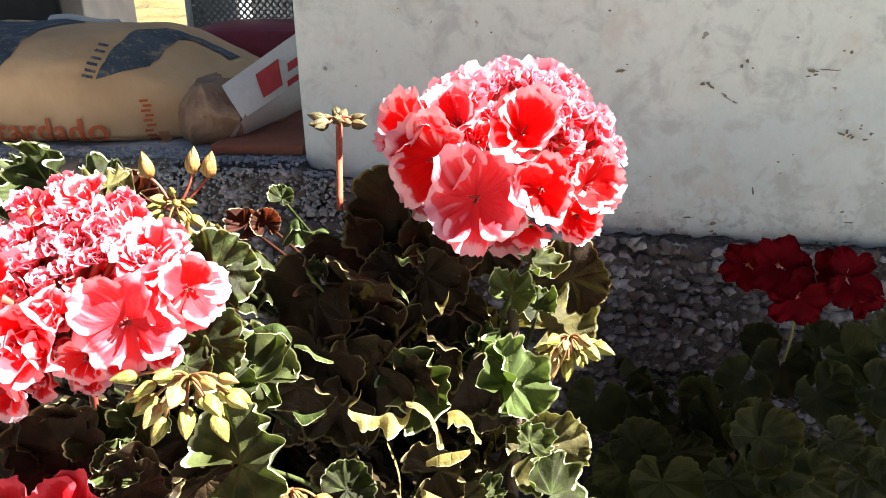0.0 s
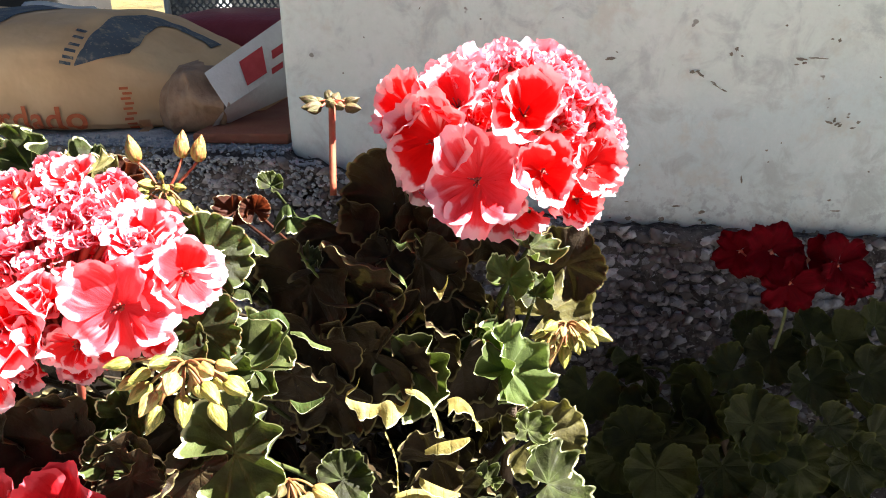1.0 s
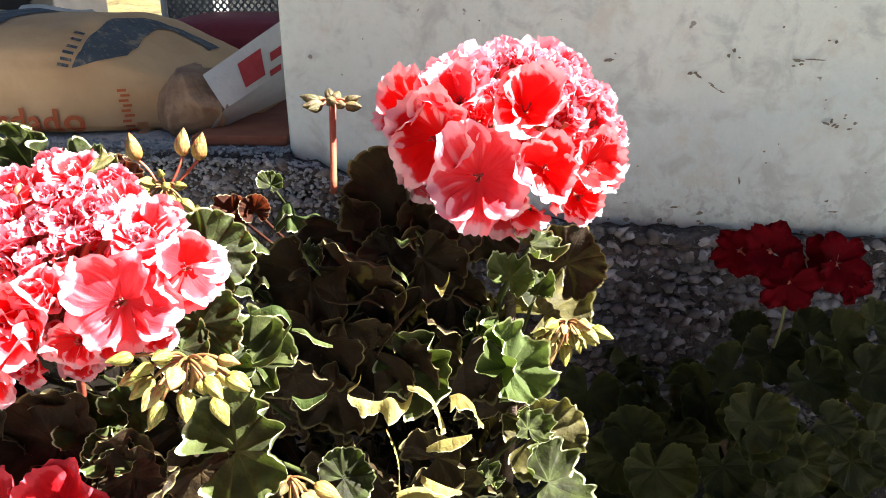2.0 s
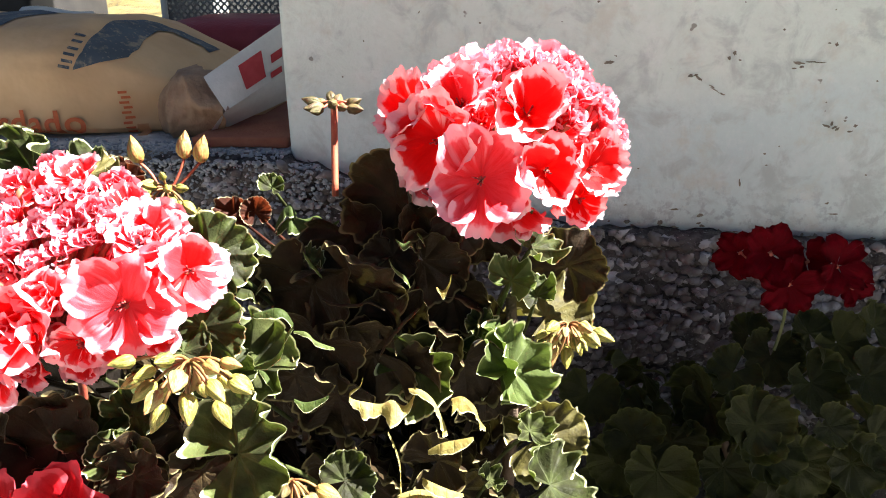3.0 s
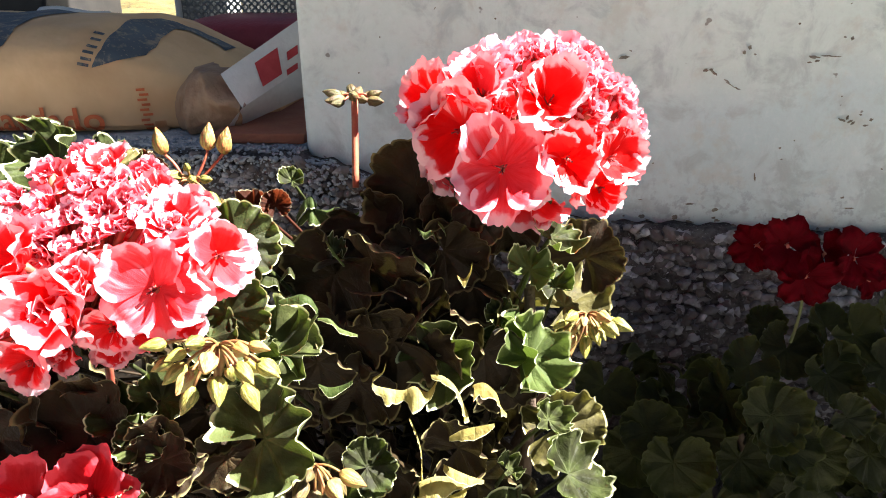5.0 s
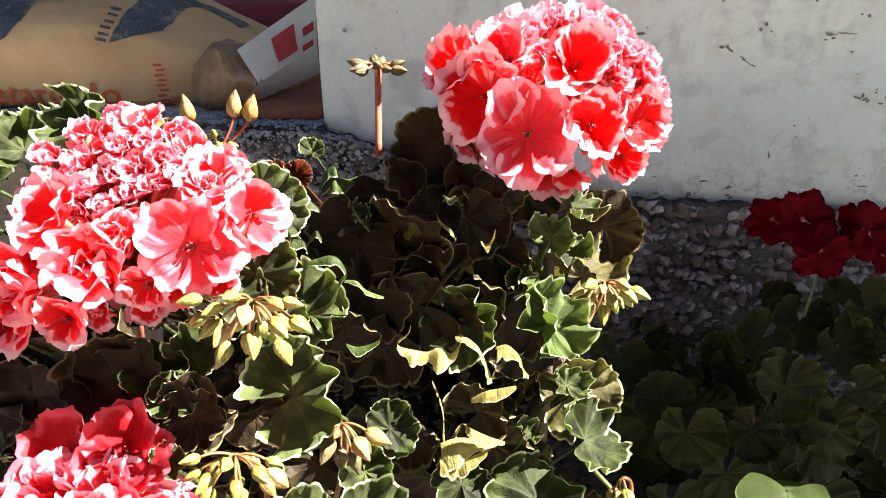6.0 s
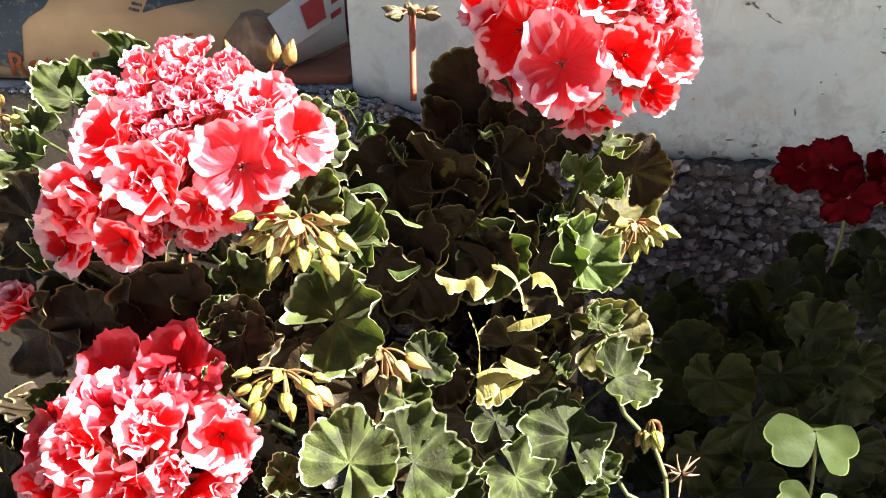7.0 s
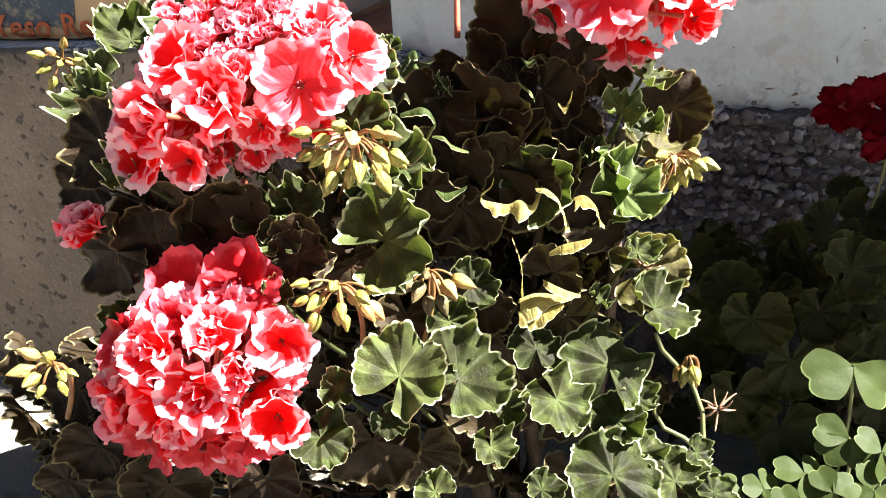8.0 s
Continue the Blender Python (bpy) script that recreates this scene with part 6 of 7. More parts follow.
leaf(plant, (-0.2739, 0.2126, 0.2802), 0.0185, (0.18, -0.93, 0.31), (-0.48, -0.36, -0.80), 0.10, 0.06, 0.10, 0.00, shaded_bronze_leaf_mat)
leaf(plant, (-0.3131, 0.2186, 0.2782), 0.0159, (0.18, -0.93, 0.31), (-0.48, -0.36, -0.80), 0.10, 0.06, 0.10, 0.00, shaded_bronze_leaf_mat)
# leaves at the back, before the plinth
leaf(plant, (-0.2668, 0.3550, 0.5121), 0.0226, (-0.22, -0.89, 0.39), (0.00, 0.40, 0.92), 0.25, 0.08, 0.10, 0.00)
leaf(plant, (-0.3256, 0.3813, 0.4978), 0.0167, (-0.11, -0.77, 0.63), (-0.53, 0.58, 0.62), 0.30, 0.08, 0.20, 0.00)
leaf(plant, (-0.2768, 0.4187, 0.4947), 0.0172, (0.19, -0.56, 0.81), (0.98, 0.19, -0.10), 0.10, 0.06, 0.20, 0.00)
leaf(plant, (-0.2511, 0.3850, 0.5032), 0.0166, (0.05, -0.30, 0.95), (-0.05, 0.95, 0.30), 0.05, 0.10, 0.10, 0.00, yellow_leaf_mat)
leaf(plant, (-0.2438, 0.4000, 0.4939), 0.0166, (-0.10, -0.93, 0.36), (0.32, 0.31, 0.89), 0.30, 0.10, 0.20, 0.00, red_leaf_mat)
leaf(plant, (-0.3374, 0.4212, 0.4945), 0.0183, (-0.10, -0.71, 0.70), (-0.54, 0.63, 0.56), 0.10, 0.06, 0.20, 0.00)
leaf(plant, (-0.1702, 0.4501, 0.4775), 0.0090, (0.21, -0.76, 0.62), (0.25, 0.65, 0.71), 0.40, 0.04, 0.20, 0.00)
leaf(plant, (-0.1929, 0.4385, 0.4619), 0.0125, (0.13, -0.88, 0.45), (0.46, 0.45, 0.76), 0.50, 0.10, 0.30, 0.00, red_leaf_mat)
leaf(plant, (-0.1786, 0.4375, 0.4646), 0.0105, (0.33, -0.88, 0.35), (-0.19, 0.30, 0.93), 0.50, 0.10, 0.30, 0.00, red_leaf_mat)
leaf(plant, (-0.2531, 0.4147, 0.4864), 0.0164, (0.21, -0.76, 0.62), (0.90, 0.40, 0.19), 0.30, 0.10, 0.30, 0.00, red_leaf_mat)
main_stems(plant, [(-0.014, 0.375, 0.44), (-0.11, 0.395, 0.46), (-0.16, 0.385, 0.42), (-0.06, 0.39, 0.38), (0.0, 0.40, 0.36), (-0.21, 0.38, 0.40)])
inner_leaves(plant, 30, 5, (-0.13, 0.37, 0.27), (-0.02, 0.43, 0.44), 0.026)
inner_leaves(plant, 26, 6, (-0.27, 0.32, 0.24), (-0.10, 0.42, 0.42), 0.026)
# next set: low leaves at left, packed denser to shade the ground
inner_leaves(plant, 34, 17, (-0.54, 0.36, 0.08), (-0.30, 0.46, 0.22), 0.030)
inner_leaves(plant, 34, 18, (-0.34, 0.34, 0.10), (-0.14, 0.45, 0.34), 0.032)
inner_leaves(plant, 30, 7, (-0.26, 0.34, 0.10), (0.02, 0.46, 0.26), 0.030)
# two more sets, added to shade the low leaves and the ground at left
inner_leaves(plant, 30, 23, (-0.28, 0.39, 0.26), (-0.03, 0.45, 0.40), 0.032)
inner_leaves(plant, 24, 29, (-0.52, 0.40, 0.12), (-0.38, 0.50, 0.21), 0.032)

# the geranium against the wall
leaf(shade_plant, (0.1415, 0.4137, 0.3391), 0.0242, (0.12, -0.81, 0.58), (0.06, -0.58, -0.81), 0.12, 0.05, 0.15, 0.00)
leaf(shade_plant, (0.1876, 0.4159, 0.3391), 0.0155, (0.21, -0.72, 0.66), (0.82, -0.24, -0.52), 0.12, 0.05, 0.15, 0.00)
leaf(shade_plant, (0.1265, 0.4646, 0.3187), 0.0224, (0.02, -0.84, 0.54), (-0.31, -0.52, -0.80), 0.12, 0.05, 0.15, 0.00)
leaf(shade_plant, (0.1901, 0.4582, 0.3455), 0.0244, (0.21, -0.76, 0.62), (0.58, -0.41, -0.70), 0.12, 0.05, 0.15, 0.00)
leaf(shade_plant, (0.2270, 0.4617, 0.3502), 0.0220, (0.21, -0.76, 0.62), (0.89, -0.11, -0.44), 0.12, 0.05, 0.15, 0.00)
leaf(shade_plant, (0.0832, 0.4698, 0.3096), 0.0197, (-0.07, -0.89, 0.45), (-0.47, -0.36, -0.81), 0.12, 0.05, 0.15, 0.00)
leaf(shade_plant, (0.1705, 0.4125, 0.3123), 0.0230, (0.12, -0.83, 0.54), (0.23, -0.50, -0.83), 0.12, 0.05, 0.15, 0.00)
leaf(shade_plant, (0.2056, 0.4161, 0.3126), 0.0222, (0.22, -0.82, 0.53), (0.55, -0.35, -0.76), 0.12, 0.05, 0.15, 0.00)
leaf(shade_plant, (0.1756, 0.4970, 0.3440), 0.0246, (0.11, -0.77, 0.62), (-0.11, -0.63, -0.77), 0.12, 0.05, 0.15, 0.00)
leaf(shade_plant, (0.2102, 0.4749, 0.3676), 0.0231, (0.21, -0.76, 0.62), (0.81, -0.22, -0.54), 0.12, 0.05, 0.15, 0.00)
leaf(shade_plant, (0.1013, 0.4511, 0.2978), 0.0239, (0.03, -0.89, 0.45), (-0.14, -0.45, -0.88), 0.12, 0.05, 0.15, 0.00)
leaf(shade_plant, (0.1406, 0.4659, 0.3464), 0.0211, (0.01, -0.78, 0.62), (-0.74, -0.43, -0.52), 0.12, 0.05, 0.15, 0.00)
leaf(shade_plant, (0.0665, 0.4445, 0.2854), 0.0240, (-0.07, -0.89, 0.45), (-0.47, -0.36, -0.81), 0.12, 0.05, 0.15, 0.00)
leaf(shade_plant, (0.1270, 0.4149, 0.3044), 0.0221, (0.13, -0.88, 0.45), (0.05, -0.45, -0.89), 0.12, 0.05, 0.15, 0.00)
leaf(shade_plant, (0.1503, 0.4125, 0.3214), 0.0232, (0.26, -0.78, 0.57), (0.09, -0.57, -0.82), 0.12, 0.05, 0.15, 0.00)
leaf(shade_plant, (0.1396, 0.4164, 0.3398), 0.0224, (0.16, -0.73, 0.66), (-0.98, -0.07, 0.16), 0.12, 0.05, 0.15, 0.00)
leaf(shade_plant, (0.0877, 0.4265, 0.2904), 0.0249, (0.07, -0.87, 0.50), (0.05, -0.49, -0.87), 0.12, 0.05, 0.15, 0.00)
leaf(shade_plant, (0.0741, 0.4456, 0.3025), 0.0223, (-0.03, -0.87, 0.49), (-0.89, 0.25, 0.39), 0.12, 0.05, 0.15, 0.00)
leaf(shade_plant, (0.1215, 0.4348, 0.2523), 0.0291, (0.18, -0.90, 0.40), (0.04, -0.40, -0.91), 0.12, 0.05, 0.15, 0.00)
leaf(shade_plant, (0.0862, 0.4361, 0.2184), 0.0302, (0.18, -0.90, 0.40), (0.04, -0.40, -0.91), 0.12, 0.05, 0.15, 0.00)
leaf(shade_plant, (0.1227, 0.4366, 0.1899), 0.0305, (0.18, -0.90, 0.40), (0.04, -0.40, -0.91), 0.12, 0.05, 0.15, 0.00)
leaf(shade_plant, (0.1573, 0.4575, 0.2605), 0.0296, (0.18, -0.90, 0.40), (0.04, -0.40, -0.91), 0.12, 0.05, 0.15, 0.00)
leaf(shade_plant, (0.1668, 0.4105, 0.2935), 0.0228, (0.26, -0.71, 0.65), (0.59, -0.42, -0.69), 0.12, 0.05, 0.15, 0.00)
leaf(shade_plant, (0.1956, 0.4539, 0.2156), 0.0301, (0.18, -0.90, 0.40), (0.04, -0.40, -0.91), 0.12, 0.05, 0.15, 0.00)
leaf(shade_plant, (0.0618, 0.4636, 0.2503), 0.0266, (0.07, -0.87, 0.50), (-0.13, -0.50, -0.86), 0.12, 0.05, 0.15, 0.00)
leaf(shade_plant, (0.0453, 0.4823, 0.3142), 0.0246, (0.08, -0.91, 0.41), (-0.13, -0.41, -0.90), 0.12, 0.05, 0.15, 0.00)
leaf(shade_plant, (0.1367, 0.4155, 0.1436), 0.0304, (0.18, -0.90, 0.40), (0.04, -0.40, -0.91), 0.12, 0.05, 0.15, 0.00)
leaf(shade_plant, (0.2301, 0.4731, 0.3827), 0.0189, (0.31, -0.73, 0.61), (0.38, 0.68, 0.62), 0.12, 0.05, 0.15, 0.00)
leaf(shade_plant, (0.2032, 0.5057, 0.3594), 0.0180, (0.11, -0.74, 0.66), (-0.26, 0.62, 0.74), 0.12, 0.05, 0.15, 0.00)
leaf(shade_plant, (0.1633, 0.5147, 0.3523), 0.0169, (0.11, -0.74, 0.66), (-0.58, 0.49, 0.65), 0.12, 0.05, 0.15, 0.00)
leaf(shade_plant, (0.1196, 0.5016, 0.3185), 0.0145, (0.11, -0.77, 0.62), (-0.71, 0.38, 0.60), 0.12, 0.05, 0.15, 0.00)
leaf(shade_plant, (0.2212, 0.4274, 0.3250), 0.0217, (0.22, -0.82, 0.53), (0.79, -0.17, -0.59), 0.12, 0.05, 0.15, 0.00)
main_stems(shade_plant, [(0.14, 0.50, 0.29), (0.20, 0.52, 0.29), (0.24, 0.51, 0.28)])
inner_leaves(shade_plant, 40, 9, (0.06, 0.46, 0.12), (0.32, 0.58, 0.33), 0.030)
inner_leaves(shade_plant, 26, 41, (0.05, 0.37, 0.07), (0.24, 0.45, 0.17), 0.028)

# flower heads
# coral red and pink rounded flower head
high_head = flower_head(plant, (-0.0211, 0.3652, 0.5317), (-0.0190, 0.3764, 0.4537), petal_mat, "coral red and pink rounded flower head")
floret(high_head, (-0.0283, 0.3042, 0.5261), (-0.12, -0.95, 0.30), 0.0234, 4, 8, spin=270, squeeze=0.80)
floret(high_head, (-0.0479, 0.3220, 0.5389), (-0.40, -0.91, 0.12), 0.0232, 5, 14, spin=232)
floret(high_head, (-0.0599, 0.3380, 0.5484), (-0.63, -0.63, 0.46), 0.0192, 5, 42, spin=10)
floret(high_head, (-0.0391, 0.3340, 0.5527), (-0.15, -0.62, 0.77), 0.0200, 0, 46, spin=0)
floret(high_head, (-0.0093, 0.3175, 0.5525), (0.10, -0.74, 0.66), 0.0207, 5, 40, spin=90)
floret(high_head, (-0.0006, 0.3120, 0.5285), (0.12, -0.92, 0.36), 0.0183, 5, 34, spin=270, squeeze=0.80)
floret(high_head, (0.0206, 0.3350, 0.5240), (0.60, -0.75, 0.26), 0.0175, 5, 34, spin=0)
floret(high_head, (0.0166, 0.3380, 0.5084), (0.43, -0.90, -0.10), 0.0149, 5, 36, spin=300)
floret(high_head, (-0.0535, 0.3450, 0.5166), (-0.46, -0.87, -0.15), 0.0171, 0, 22, spin=240)
floret(high_head, (-0.0276, 0.3400, 0.5617), (-0.08, -0.47, 0.88), 0.0102, 3, 36)
floret(high_head, (-0.0224, 0.3500, 0.5653), (0.01, -0.49, 0.87), 0.0095, 3, 36)
floret(high_head, (-0.0226, 0.3280, 0.5570), (-0.00, -0.49, 0.87), 0.0087, 3, 36)
floret(high_head, (-0.0152, 0.3520, 0.5676), (0.14, -0.52, 0.84), 0.0096, 3, 36)
floret(high_head, (-0.0043, 0.3460, 0.5665), (0.35, -0.55, 0.76), 0.0114, 3, 36)
floret(high_head, (0.0031, 0.3360, 0.5622), (0.49, -0.55, 0.68), 0.0108, 3, 36)
floret(high_head, (0.0096, 0.3520, 0.5644), (0.59, -0.54, 0.60), 0.0103, 3, 36)
floret(high_head, (0.0126, 0.3360, 0.5558), (0.64, -0.53, 0.55), 0.0121, 3, 36)
floret(high_head, (0.0214, 0.3460, 0.5501), (0.74, -0.51, 0.44), 0.0113, 3, 36)
floret(high_head, (0.0249, 0.3440, 0.5428), (0.77, -0.49, 0.40), 0.0113, 3, 36)
floret(high_head, (0.0098, 0.3280, 0.5457), (0.60, -0.54, 0.59), 0.0103, 3, 36)
floret(high_head, (0.0253, 0.3460, 0.5334), (0.77, -0.50, 0.41), 0.0110, 3, 36)
floret(high_head, (0.0319, 0.3520, 0.5347), (0.82, -0.47, 0.33), 0.0099, 3, 36)
floret(high_head, (0.0032, 0.3280, 0.5548), (0.49, -0.55, 0.68), 0.0095, 3, 36)
floret(high_head, (-0.0301, 0.3340, 0.5444), (0.00, -0.76, 0.65), 0.0114, 2, 40)
floret(high_head, (-0.0170, 0.3320, 0.5329), (0.05, -0.91, 0.41), 0.0103, 2, 40)
floret(high_head, (0.0087, 0.3370, 0.5323), (0.36, -0.86, 0.36), 0.0103, 2, 40)
floret(high_head, (-0.0165, 0.3350, 0.5105), (0.10, -0.99, 0.00), 0.0119, 0, 25)
floret(high_head, (0.0041, 0.3340, 0.5427), (0.36, -0.78, 0.52), 0.0105, 2, 40)
floret(high_head, (-0.0386, 0.3450, 0.5607), (-0.05, -0.60, 0.80), 0.0120, 2, 36)
fill_head(high_head, (-0.0211, 0.3652, 0.5317), 0.0536, (0.130, -0.924, 0.358), 30, 0, 3, 1.00)
# coral pink and white full flower head
large_head = flower_head(plant, (-0.1989, 0.2577, 0.4900), (-0.2226, 0.2911, 0.3949), petal_mat, "coral pink and white full flower head")
floret(large_head, (-0.1531, 0.2300, 0.4971), (0.04, -0.97, 0.24), 0.0190, 4, 10, spin=285)
floret(large_head, (-0.1843, 0.2200, 0.4926), (0.10, -0.98, 0.15), 0.0210, 2, 52, spin=80)
floret(large_head, (-0.2169, 0.2220, 0.4855), (-0.25, -0.96, 0.12), 0.0202, 2, 46)
floret(large_head, (-0.2262, 0.2260, 0.4700), (-0.20, -0.97, -0.15), 0.0193, 5, 40, spin=250)
floret(large_head, (-0.2121, 0.2340, 0.4617), (0.05, -0.97, -0.22), 0.0137, 0, 30, spin=270)
floret(large_head, (-0.1748, 0.2340, 0.4786), (0.10, -0.99, -0.10), 0.0119, 0, 26, spin=270)
floret(large_head, (-0.2041, 0.2300, 0.5055), (-0.22, -0.73, 0.65), 0.0177, 0, 42, spin=60)
floret(large_head, (-0.1379, 0.2440, 0.5033), (0.61, -0.67, 0.43), 0.0159, 4, 18, spin=0)
floret(large_head, (-0.1787, 0.2260, 0.5003), (0.05, -0.81, 0.59), 0.0117, 2, 44)
floret(large_head, (-0.1508, 0.2500, 0.5149), (0.35, -0.61, 0.71), 0.0153, 1, 30)
floret(large_head, (-0.1322, 0.2420, 0.5067), (0.58, -0.73, 0.36), 0.0144, 0, 18, spin=0)
floret(large_head, (-0.1472, 0.2540, 0.5171), (0.40, -0.61, 0.69), 0.0124, 0, 30)
floret(large_head, (-0.1852, 0.2680, 0.5329), (-0.05, -0.55, 0.83), 0.0119, 1, 34)
floret(large_head, (-0.2055, 0.2660, 0.5260), (-0.30, -0.55, 0.78), 0.0120, 1, 34)
floret(large_head, (-0.1648, 0.2640, 0.5236), (0.20, -0.50, 0.84), 0.0096, 1, 40)
floret(large_head, (-0.1900, 0.2508, 0.5170), (-0.07, -0.62, 0.78), 0.0101, 3, 44)
floret(large_head, (-0.2003, 0.2472, 0.5111), (-0.22, -0.61, 0.76), 0.0107, 3, 44)
floret(large_head, (-0.1813, 0.2522, 0.5195), (0.06, -0.62, 0.78), 0.0090, 3, 44)
floret(large_head, (-0.1705, 0.2546, 0.5235), (0.21, -0.61, 0.77), 0.0090, 3, 44)
floret(large_head, (-0.2064, 0.2529, 0.5199), (-0.27, -0.60, 0.75), 0.0098, 3, 44)
floret(large_head, (-0.1814, 0.2464, 0.5106), (0.03, -0.62, 0.78), 0.0093, 3, 44)
floret(large_head, (-0.1915, 0.2426, 0.5044), (-0.12, -0.62, 0.78), 0.0093, 3, 44)
floret(large_head, (-0.1719, 0.2490, 0.5147), (0.17, -0.61, 0.77), 0.0083, 3, 44)
floret(large_head, (-0.1634, 0.2510, 0.5181), (0.29, -0.60, 0.75), 0.0083, 3, 44)
floret(large_head, (-0.1890, 0.2568, 0.5264), (-0.03, -0.62, 0.78), 0.0087, 3, 44)
floret(large_head, (-0.1537, 0.2481, 0.5140), (0.39, -0.57, 0.72), 0.0086, 3, 44)
floret(large_head, (-0.2142, 0.2484, 0.5126), (-0.38, -0.58, 0.72), 0.0098, 3, 44)
floret(large_head, (-0.2186, 0.2544, 0.5219), (-0.40, -0.57, 0.72), 0.0095, 3, 44)
floret(large_head, (-0.1779, 0.2580, 0.5286), (0.12, -0.62, 0.78), 0.0080, 3, 44)
floret(large_head, (-0.2064, 0.2604, 0.5318), (-0.24, -0.60, 0.76), 0.0085, 3, 44)
floret(large_head, (-0.1874, 0.2420, 0.4951), (-0.09, -0.96, 0.27), 0.0107, 2, 38)
floret(large_head, (-0.2001, 0.2420, 0.4946), (-0.27, -0.93, 0.26), 0.0107, 2, 38)
floret(large_head, (-0.1860, 0.2460, 0.4737), (0.04, -1.00, 0.06), 0.0107, 2, 38)
floret(large_head, (-0.1968, 0.2420, 0.4778), (-0.18, -0.98, 0.08), 0.0109, 0, 38)
floret(large_head, (-0.2036, 0.2440, 0.5053), (-0.32, -0.87, 0.36), 0.0103, 3, 38)
floret(large_head, (-0.1735, 0.2420, 0.5026), (0.10, -0.94, 0.34), 0.0095, 2, 38)
floret(large_head, (-0.1550, 0.2500, 0.5045), (0.41, -0.84, 0.35), 0.0090, 2, 38)
floret(large_head, (-0.1860, 0.2500, 0.4613), (0.11, -0.99, -0.06), 0.0092, 0, 38)
floret(large_head, (-0.2050, 0.2460, 0.4626), (-0.22, -0.97, -0.05), 0.0106, 2, 38)
floret(large_head, (-0.2169, 0.2440, 0.4978), (-0.47, -0.84, 0.28), 0.0105, 2, 38)
floret(large_head, (-0.1548, 0.2540, 0.4735), (0.51, -0.86, 0.07), 0.0091, 0, 38)
floret(large_head, (-0.1716, 0.2720, 0.5292), (0.25, -0.75, 0.61), 0.0083, 3, 38)
floret(large_head, (-0.1992, 0.2760, 0.5347), (-0.06, -0.75, 0.66), 0.0084, 3, 38)
fill_head(large_head, (-0.1989, 0.2577, 0.4900), 0.0455, (0.136, -0.915, 0.380), 26, 1, 5, 1.00)
# coral red crinkled flower head
low_head = flower_head(plant, (-0.2072, 0.2093, 0.3657), (-0.2425, 0.2669, 0.2664), petal_mat, "coral red crinkled flower head")
floret(low_head, (-0.1617, 0.1970, 0.3927), (0.42, -0.82, 0.38), 0.0166, 0, 46, spin=60)
floret(low_head, (-0.1657, 0.1900, 0.3576), (0.36, -0.93, 0.08), 0.0175, 5, 42, spin=20)
floret(low_head, (-0.1969, 0.1820, 0.3741), (0.10, -0.97, 0.22), 0.0198, 2, 38)
floret(low_head, (-0.2162, 0.1880, 0.3886), (-0.15, -0.88, 0.46), 0.0172, 2, 40)
floret(low_head, (-0.1879, 0.1900, 0.3979), (0.12, -0.82, 0.56), 0.0153, 2, 42)
floret(low_head, (-0.2192, 0.2220, 0.3994), (-0.05, -0.81, 0.59), 0.0212, 6, 16, spin=90)
floret(low_head, (-0.1908, 0.2220, 0.4054), (0.15, -0.78, 0.60), 0.0199, 6, 16, spin=60)
floret(low_head, (-0.2425, 0.2050, 0.3793), (-0.46, -0.76, 0.46), 0.0181, 6, 30, spin=110)
floret(low_head, (-0.2491, 0.2000, 0.3500), (-0.46, -0.87, 0.18), 0.0193, 2, 34)
floret(low_head, (-0.2395, 0.2000, 0.3307), (-0.22, -0.93, -0.28), 0.0206, 6, 14, spin=250)
floret(low_head, (-0.2105, 0.1980, 0.3292), (0.04, -0.94, -0.34), 0.0203, 6, 14, spin=270)
floret(low_head, (-0.1840, 0.1970, 0.3394), (0.25, -0.93, -0.25), 0.0149, 6, 24, spin=290)
floret(low_head, (-0.1756, 0.1840, 0.3847), (0.20, -0.96, 0.20), 0.0136, 2, 46)
floret(low_head, (-0.2132, 0.1880, 0.3514), (-0.05, -0.99, -0.10), 0.0138, 2, 42)
floret(low_head, (-0.1840, 0.1840, 0.3649), (0.15, -0.99, 0.00), 0.0124, 0, 48, spin=200)
fill_head(low_head, (-0.2072, 0.2093, 0.3657), 0.0499, (0.177, -0.897, 0.405), 30, 2, 8, 1.00)
# small coral bloom at the edge of the plant
side_bloom = flower_head(plant, (-0.2786, 0.2442, 0.4248), (-0.2796, 0.2647, 0.4017), petal_mat, "small coral bloom at the edge of the plant")
floret(side_bloom, (-0.2724, 0.2336, 0.4233), (-0.05, -0.71, 0.70), 0.0183, 0, 62)
floret(side_bloom, (-0.2678, 0.2324, 0.4285), (0.24, -0.60, 0.77), 0.0143, 0, 66)
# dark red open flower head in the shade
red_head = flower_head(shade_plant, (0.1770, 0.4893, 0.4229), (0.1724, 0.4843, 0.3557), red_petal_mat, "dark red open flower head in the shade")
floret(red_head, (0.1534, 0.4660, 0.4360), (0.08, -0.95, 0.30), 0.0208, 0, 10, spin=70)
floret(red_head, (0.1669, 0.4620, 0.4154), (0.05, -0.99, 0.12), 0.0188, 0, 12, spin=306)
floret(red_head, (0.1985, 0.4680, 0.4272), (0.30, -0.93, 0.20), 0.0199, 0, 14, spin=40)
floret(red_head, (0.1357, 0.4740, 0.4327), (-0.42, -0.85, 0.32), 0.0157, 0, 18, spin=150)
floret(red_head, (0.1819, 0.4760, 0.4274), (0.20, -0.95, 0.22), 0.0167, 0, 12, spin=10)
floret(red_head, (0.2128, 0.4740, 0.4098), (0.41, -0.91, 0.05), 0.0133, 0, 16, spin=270)

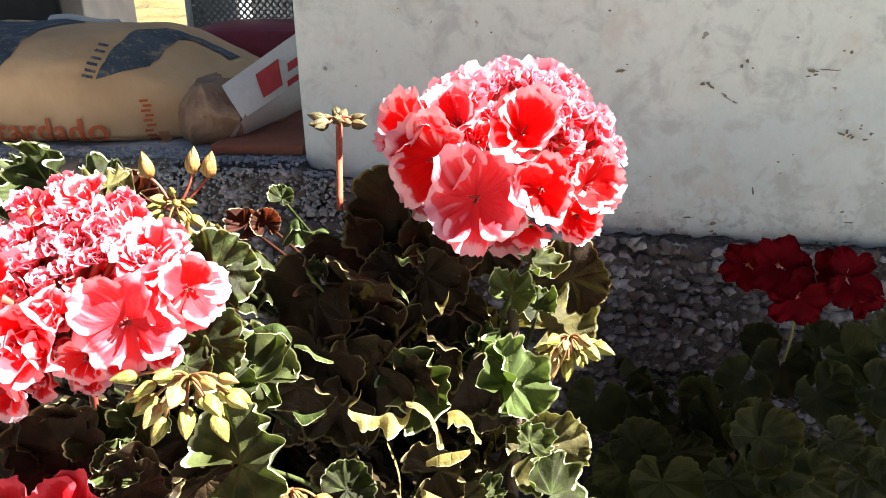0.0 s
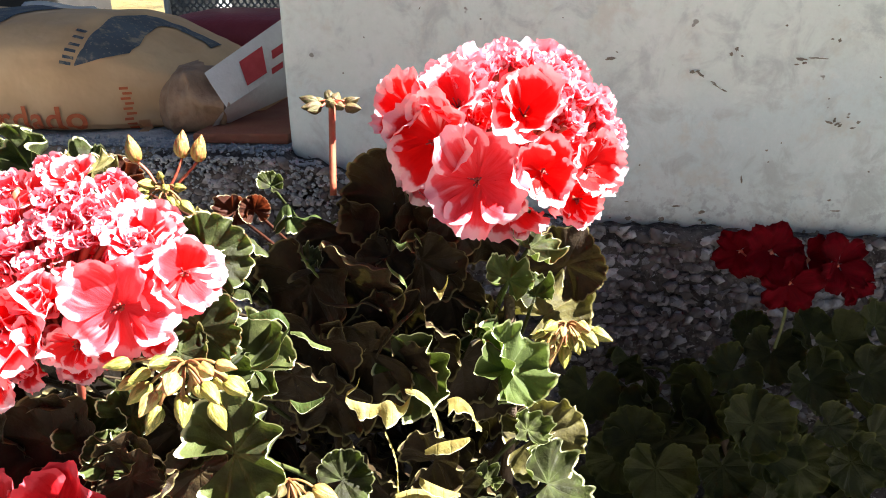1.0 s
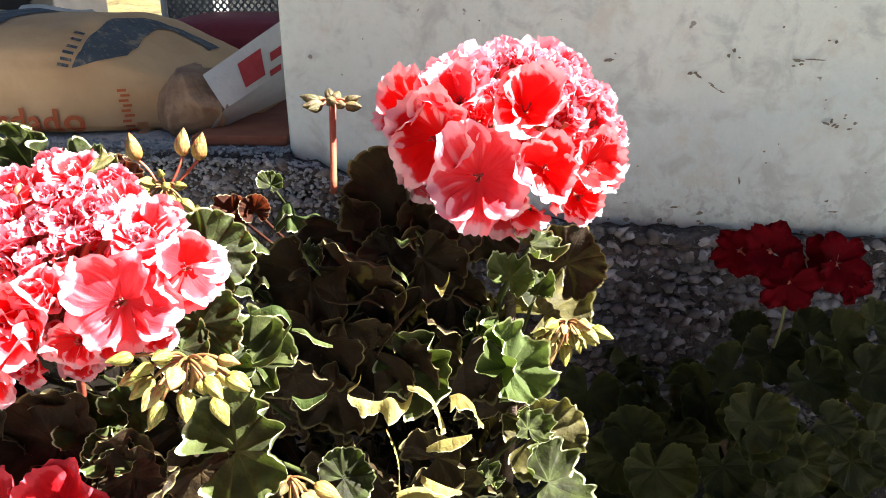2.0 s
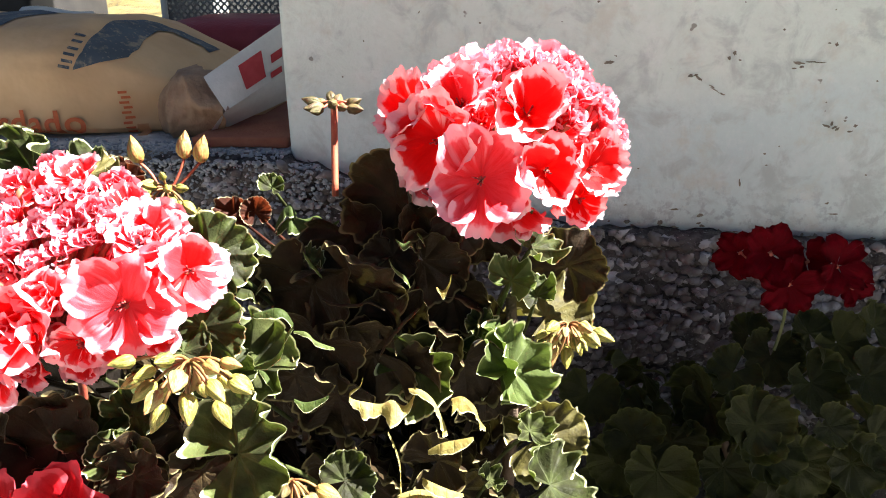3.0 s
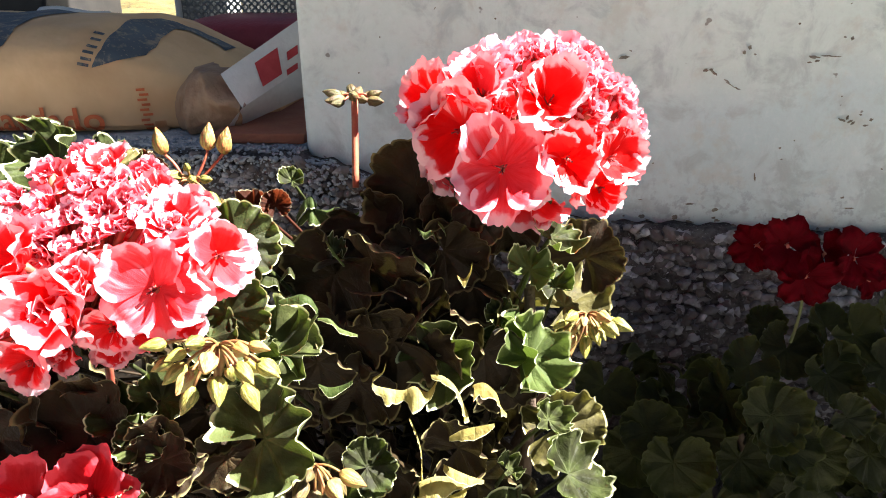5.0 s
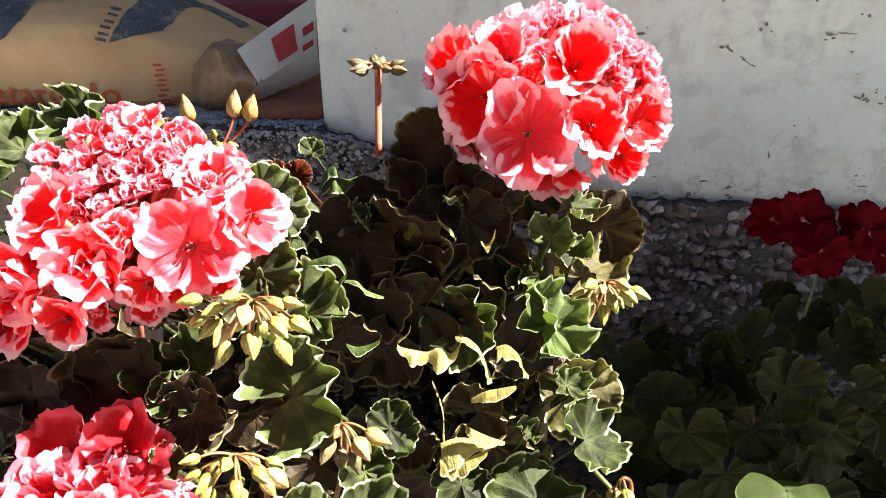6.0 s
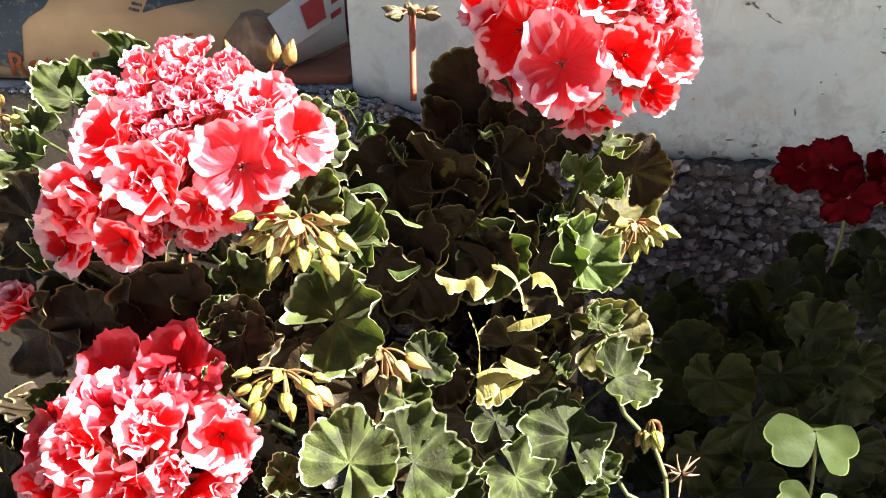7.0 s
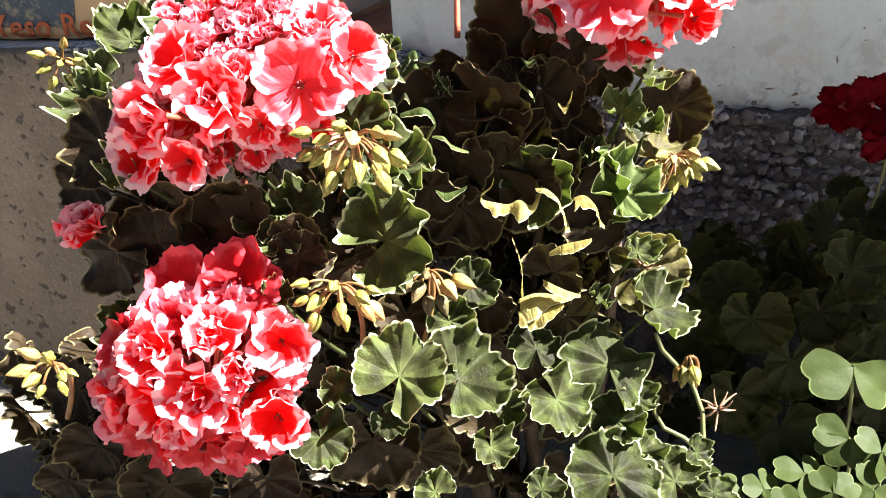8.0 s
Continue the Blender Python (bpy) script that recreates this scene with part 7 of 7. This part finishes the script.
# buds
bud_cluster(plant, (-0.1316, 0.2310, 0.4743), (-0.1680, 0.2847, 0.4109), 0.0275, 21, 1, 1.00, 0.80, 0.0128, bud_mat)
bud_cluster(plant, (0.0181, 0.3717, 0.4254), (0.0042, 0.3573, 0.3962), 0.0215, 22, 2, 0.90, 0.90, 0.0135, bud_mat)
bud_cluster(plant, (-0.1130, 0.3971, 0.5402), (-0.1108, 0.3796, 0.4941), 0.0160, 12, 3, 1.00, 0.05, 0.0126, brown_bud_mat)
bud_cluster(plant, (-0.1943, 0.3557, 0.5028), (-0.2023, 0.3651, 0.4632), 0.0158, 13, 4, 0.90, 0.50, 0.0109, bud_mat)
bud_cluster(plant, (-0.1424, 0.2223, 0.4078), (-0.1436, 0.2468, 0.3515), 0.0245, 14, 5, 1.0, 0.85, 0.0140, bud_mat)
bud_cluster(plant, (-0.1094, 0.2648, 0.3962), (-0.1190, 0.2685, 0.3396), 0.0200, 11, 6, 0.90, 0.80, 0.0132, brown_bud_mat)
bud_cluster(plant, (-0.3663, 0.3681, 0.4845), (-0.3626, 0.3806, 0.4477), 0.0167, 9, 7, 0.90, 0.30, 0.0116, bud_mat)
bud_cluster(plant, (-0.2735, 0.1900, 0.3761), (-0.2932, 0.2100, 0.3290), 0.0150, 9, 8, 0.90, 0.30, 0.0115, bud_mat)
single_bud(plant, (-0.2073, 0.3566, 0.5238), (-0.1980, 0.3552, 0.5028), 0.0152)
single_bud(plant, (-0.1848, 0.3605, 0.5257), (-0.1923, 0.3560, 0.5027), 0.0152)
single_bud(plant, (-0.1767, 0.3609, 0.5236), (-0.1903, 0.3563, 0.5027), 0.0152)
bud_cluster(plant, (0.0403, 0.3838, 0.2821), (0.0454, 0.3781, 0.2599), 0.0150, 4, 9, 0.40, 0.98, 0.0190, bud_mat)
dry_tuft(plant, (0.062, 0.376, 0.247), 0.0161)
dry_tuft(plant, (0.004, 0.371, 0.355), 0.0131)
stem_part(plant, "bent_stalk", [(0.0182, 0.3890, 0.2960), (0.0232, 0.3852, 0.2853), (0.0342, 0.3824, 0.2744), (0.0441, 0.3795, 0.2635), (0.0516, 0.3729, 0.2457), (0.0532, 0.3638, 0.2246), (0.0505, 0.3522, 0.2001)], 0.0016, stalk_mat)
stem_part(plant, "curled_stalk", [(0.0217, 0.3723, 0.2573), (0.0195, 0.3671, 0.2469), (0.0263, 0.3640, 0.2368), (0.0398, 0.3637, 0.2304), (0.0515, 0.3619, 0.2211)], 0.0015, stalk_mat)

# clover at the front of the bed
clover_number = 0


def leaflet(size, seed):
    """A heart-shaped leaflet, folded a little along its middle."""
    bm = bmesh.new()
    uv = bm.loops.layers.uv.new("UVMap")
    info, rows = {}, []
    n = 10
    for j in range(n + 1):
        s = j / n
        row = []
        for i in range(n + 1):
            q = 2 * i / n - 1
            half = 0.50 * math.sin(min(1.0, s * 1.02) * math.pi * 0.60) ** 0.85
            reach = 1.0 - 0.16 * (1 - abs(q)) ** 2 - 0.24 * abs(q) ** 3
            x, y = s * reach, q * half * (1.0 if s < 0.7 else 1 - 0.5 * (s - 0.7))
            z = 0.16 * abs(y) - 0.10 * x * x + 0.025 * noise.noise(Vector((x * 3, y * 3, seed)))
            v = bm.verts.new((x * size, y * size, z * size))
            info[v] = (0.5 + 0.02 * q, s)
            row.append(v)
        rows.append(row)
    for a, b in zip(rows, rows[1:]):
        for i in range(n):
            bm.faces.new((a[i], b[i], b[i + 1], a[i + 1]))
    for f in bm.faces:
        for l in f.loops:
            l[uv].uv = info[l.vert]
    return mesh_of("leaflet", bm, clover_mat)


def trefoil(at, size, normal, ways):
    """One clover leaf: three heart-shaped leaflets on a thin stalk from the ground."""
    global clover_number
    clover_number += 1
    c, n = Vector(at), Vector(normal).normalized()
    foot = Vector((c.x + 0.01, c.y + 0.05, GROUND))
    ob = thing("clover", foot, "bright green clover leaf with heart-shaped leaflets on a thin stalk", "plant", "clover leaves at the bed's edge")
    part("stalk", tube(bmesh.new(), arc_points(foot - Vector((0, 0, 0.004)), c - n * 0.0008, (0.01, 0, 0.01), 8), 0.0011, 6), stalk_mat, ob)
    for k, way in enumerate(ways):
        placed("leaflet", leaflet(size, clover_number * 3 + k), ob, Matrix.Translation(c + n * 0.0005 * k) @ axes(n, way) @ pose(0, 0, 0, 0, 70 if k == 2 and clover_number == 1 else 12 * k, 0))


trefoil((0.1404, 0.3770, 0.2870), 0.0348, (0.15, -0.72, 0.68), [(-0.92, -0.35, -0.17), (0.85, -0.26, -0.46), (0.07, 0.69, 0.72)])
trefoil((0.1373, 0.3520, 0.2491), 0.0229, (0.05, -0.71, 0.71), [(-0.94, 0.20, 0.27), (-0.79, -0.46, -0.40), (0.62, -0.53, -0.58)])
trefoil((0.1557, 0.3480, 0.2436), 0.0198, (0.40, -0.50, 0.76), [(-0.79, 0.23, 0.57), (0.91, 0.30, -0.28), (0.34, -0.69, -0.64)])
trefoil((0.1103, 0.3380, 0.2299), 0.0200, (0.10, -0.30, 0.95), [(-0.99, 0.05, 0.12), (0.78, 0.61, 0.11), (0.33, -0.89, -0.32)])
trefoil((0.1503, 0.3350, 0.2238), 0.0190, (0.30, -0.75, 0.60), [(-0.24, 0.55, 0.80), (-0.85, -0.49, -0.18), (0.87, -0.04, -0.49)])
trefoil((0.1240, 0.3250, 0.2277), 0.0180, (-0.20, -0.60, 0.77), [(-0.47, 0.75, 0.46), (0.84, 0.30, 0.45), (-0.21, -0.74, -0.63)])
trefoil((0.0850, 0.3280, 0.2229), 0.0157, (0.35, -0.55, 0.75), [(-0.93, -0.16, 0.32), (0.44, 0.81, 0.39), (0.41, -0.63, -0.66)])
trefoil((0.0562, 0.3220, 0.2239), 0.0163, (0.00, -0.75, 0.66), [(-0.55, 0.55, 0.63), (0.92, 0.26, 0.30), (-0.25, -0.64, -0.73)])
trefoil((0.0431, 0.3250, 0.2296), 0.0129, (0.25, -0.55, 0.80), [(-0.27, 0.75, 0.60), (0.97, 0.14, -0.21), (-0.45, -0.80, -0.41)])
trefoil((0.0975, 0.3120, 0.2216), 0.0172, (-0.10, -0.56, 0.82), [(-0.27, 0.81, 0.52), (0.97, -0.23, -0.04), (-0.75, -0.49, -0.43)])
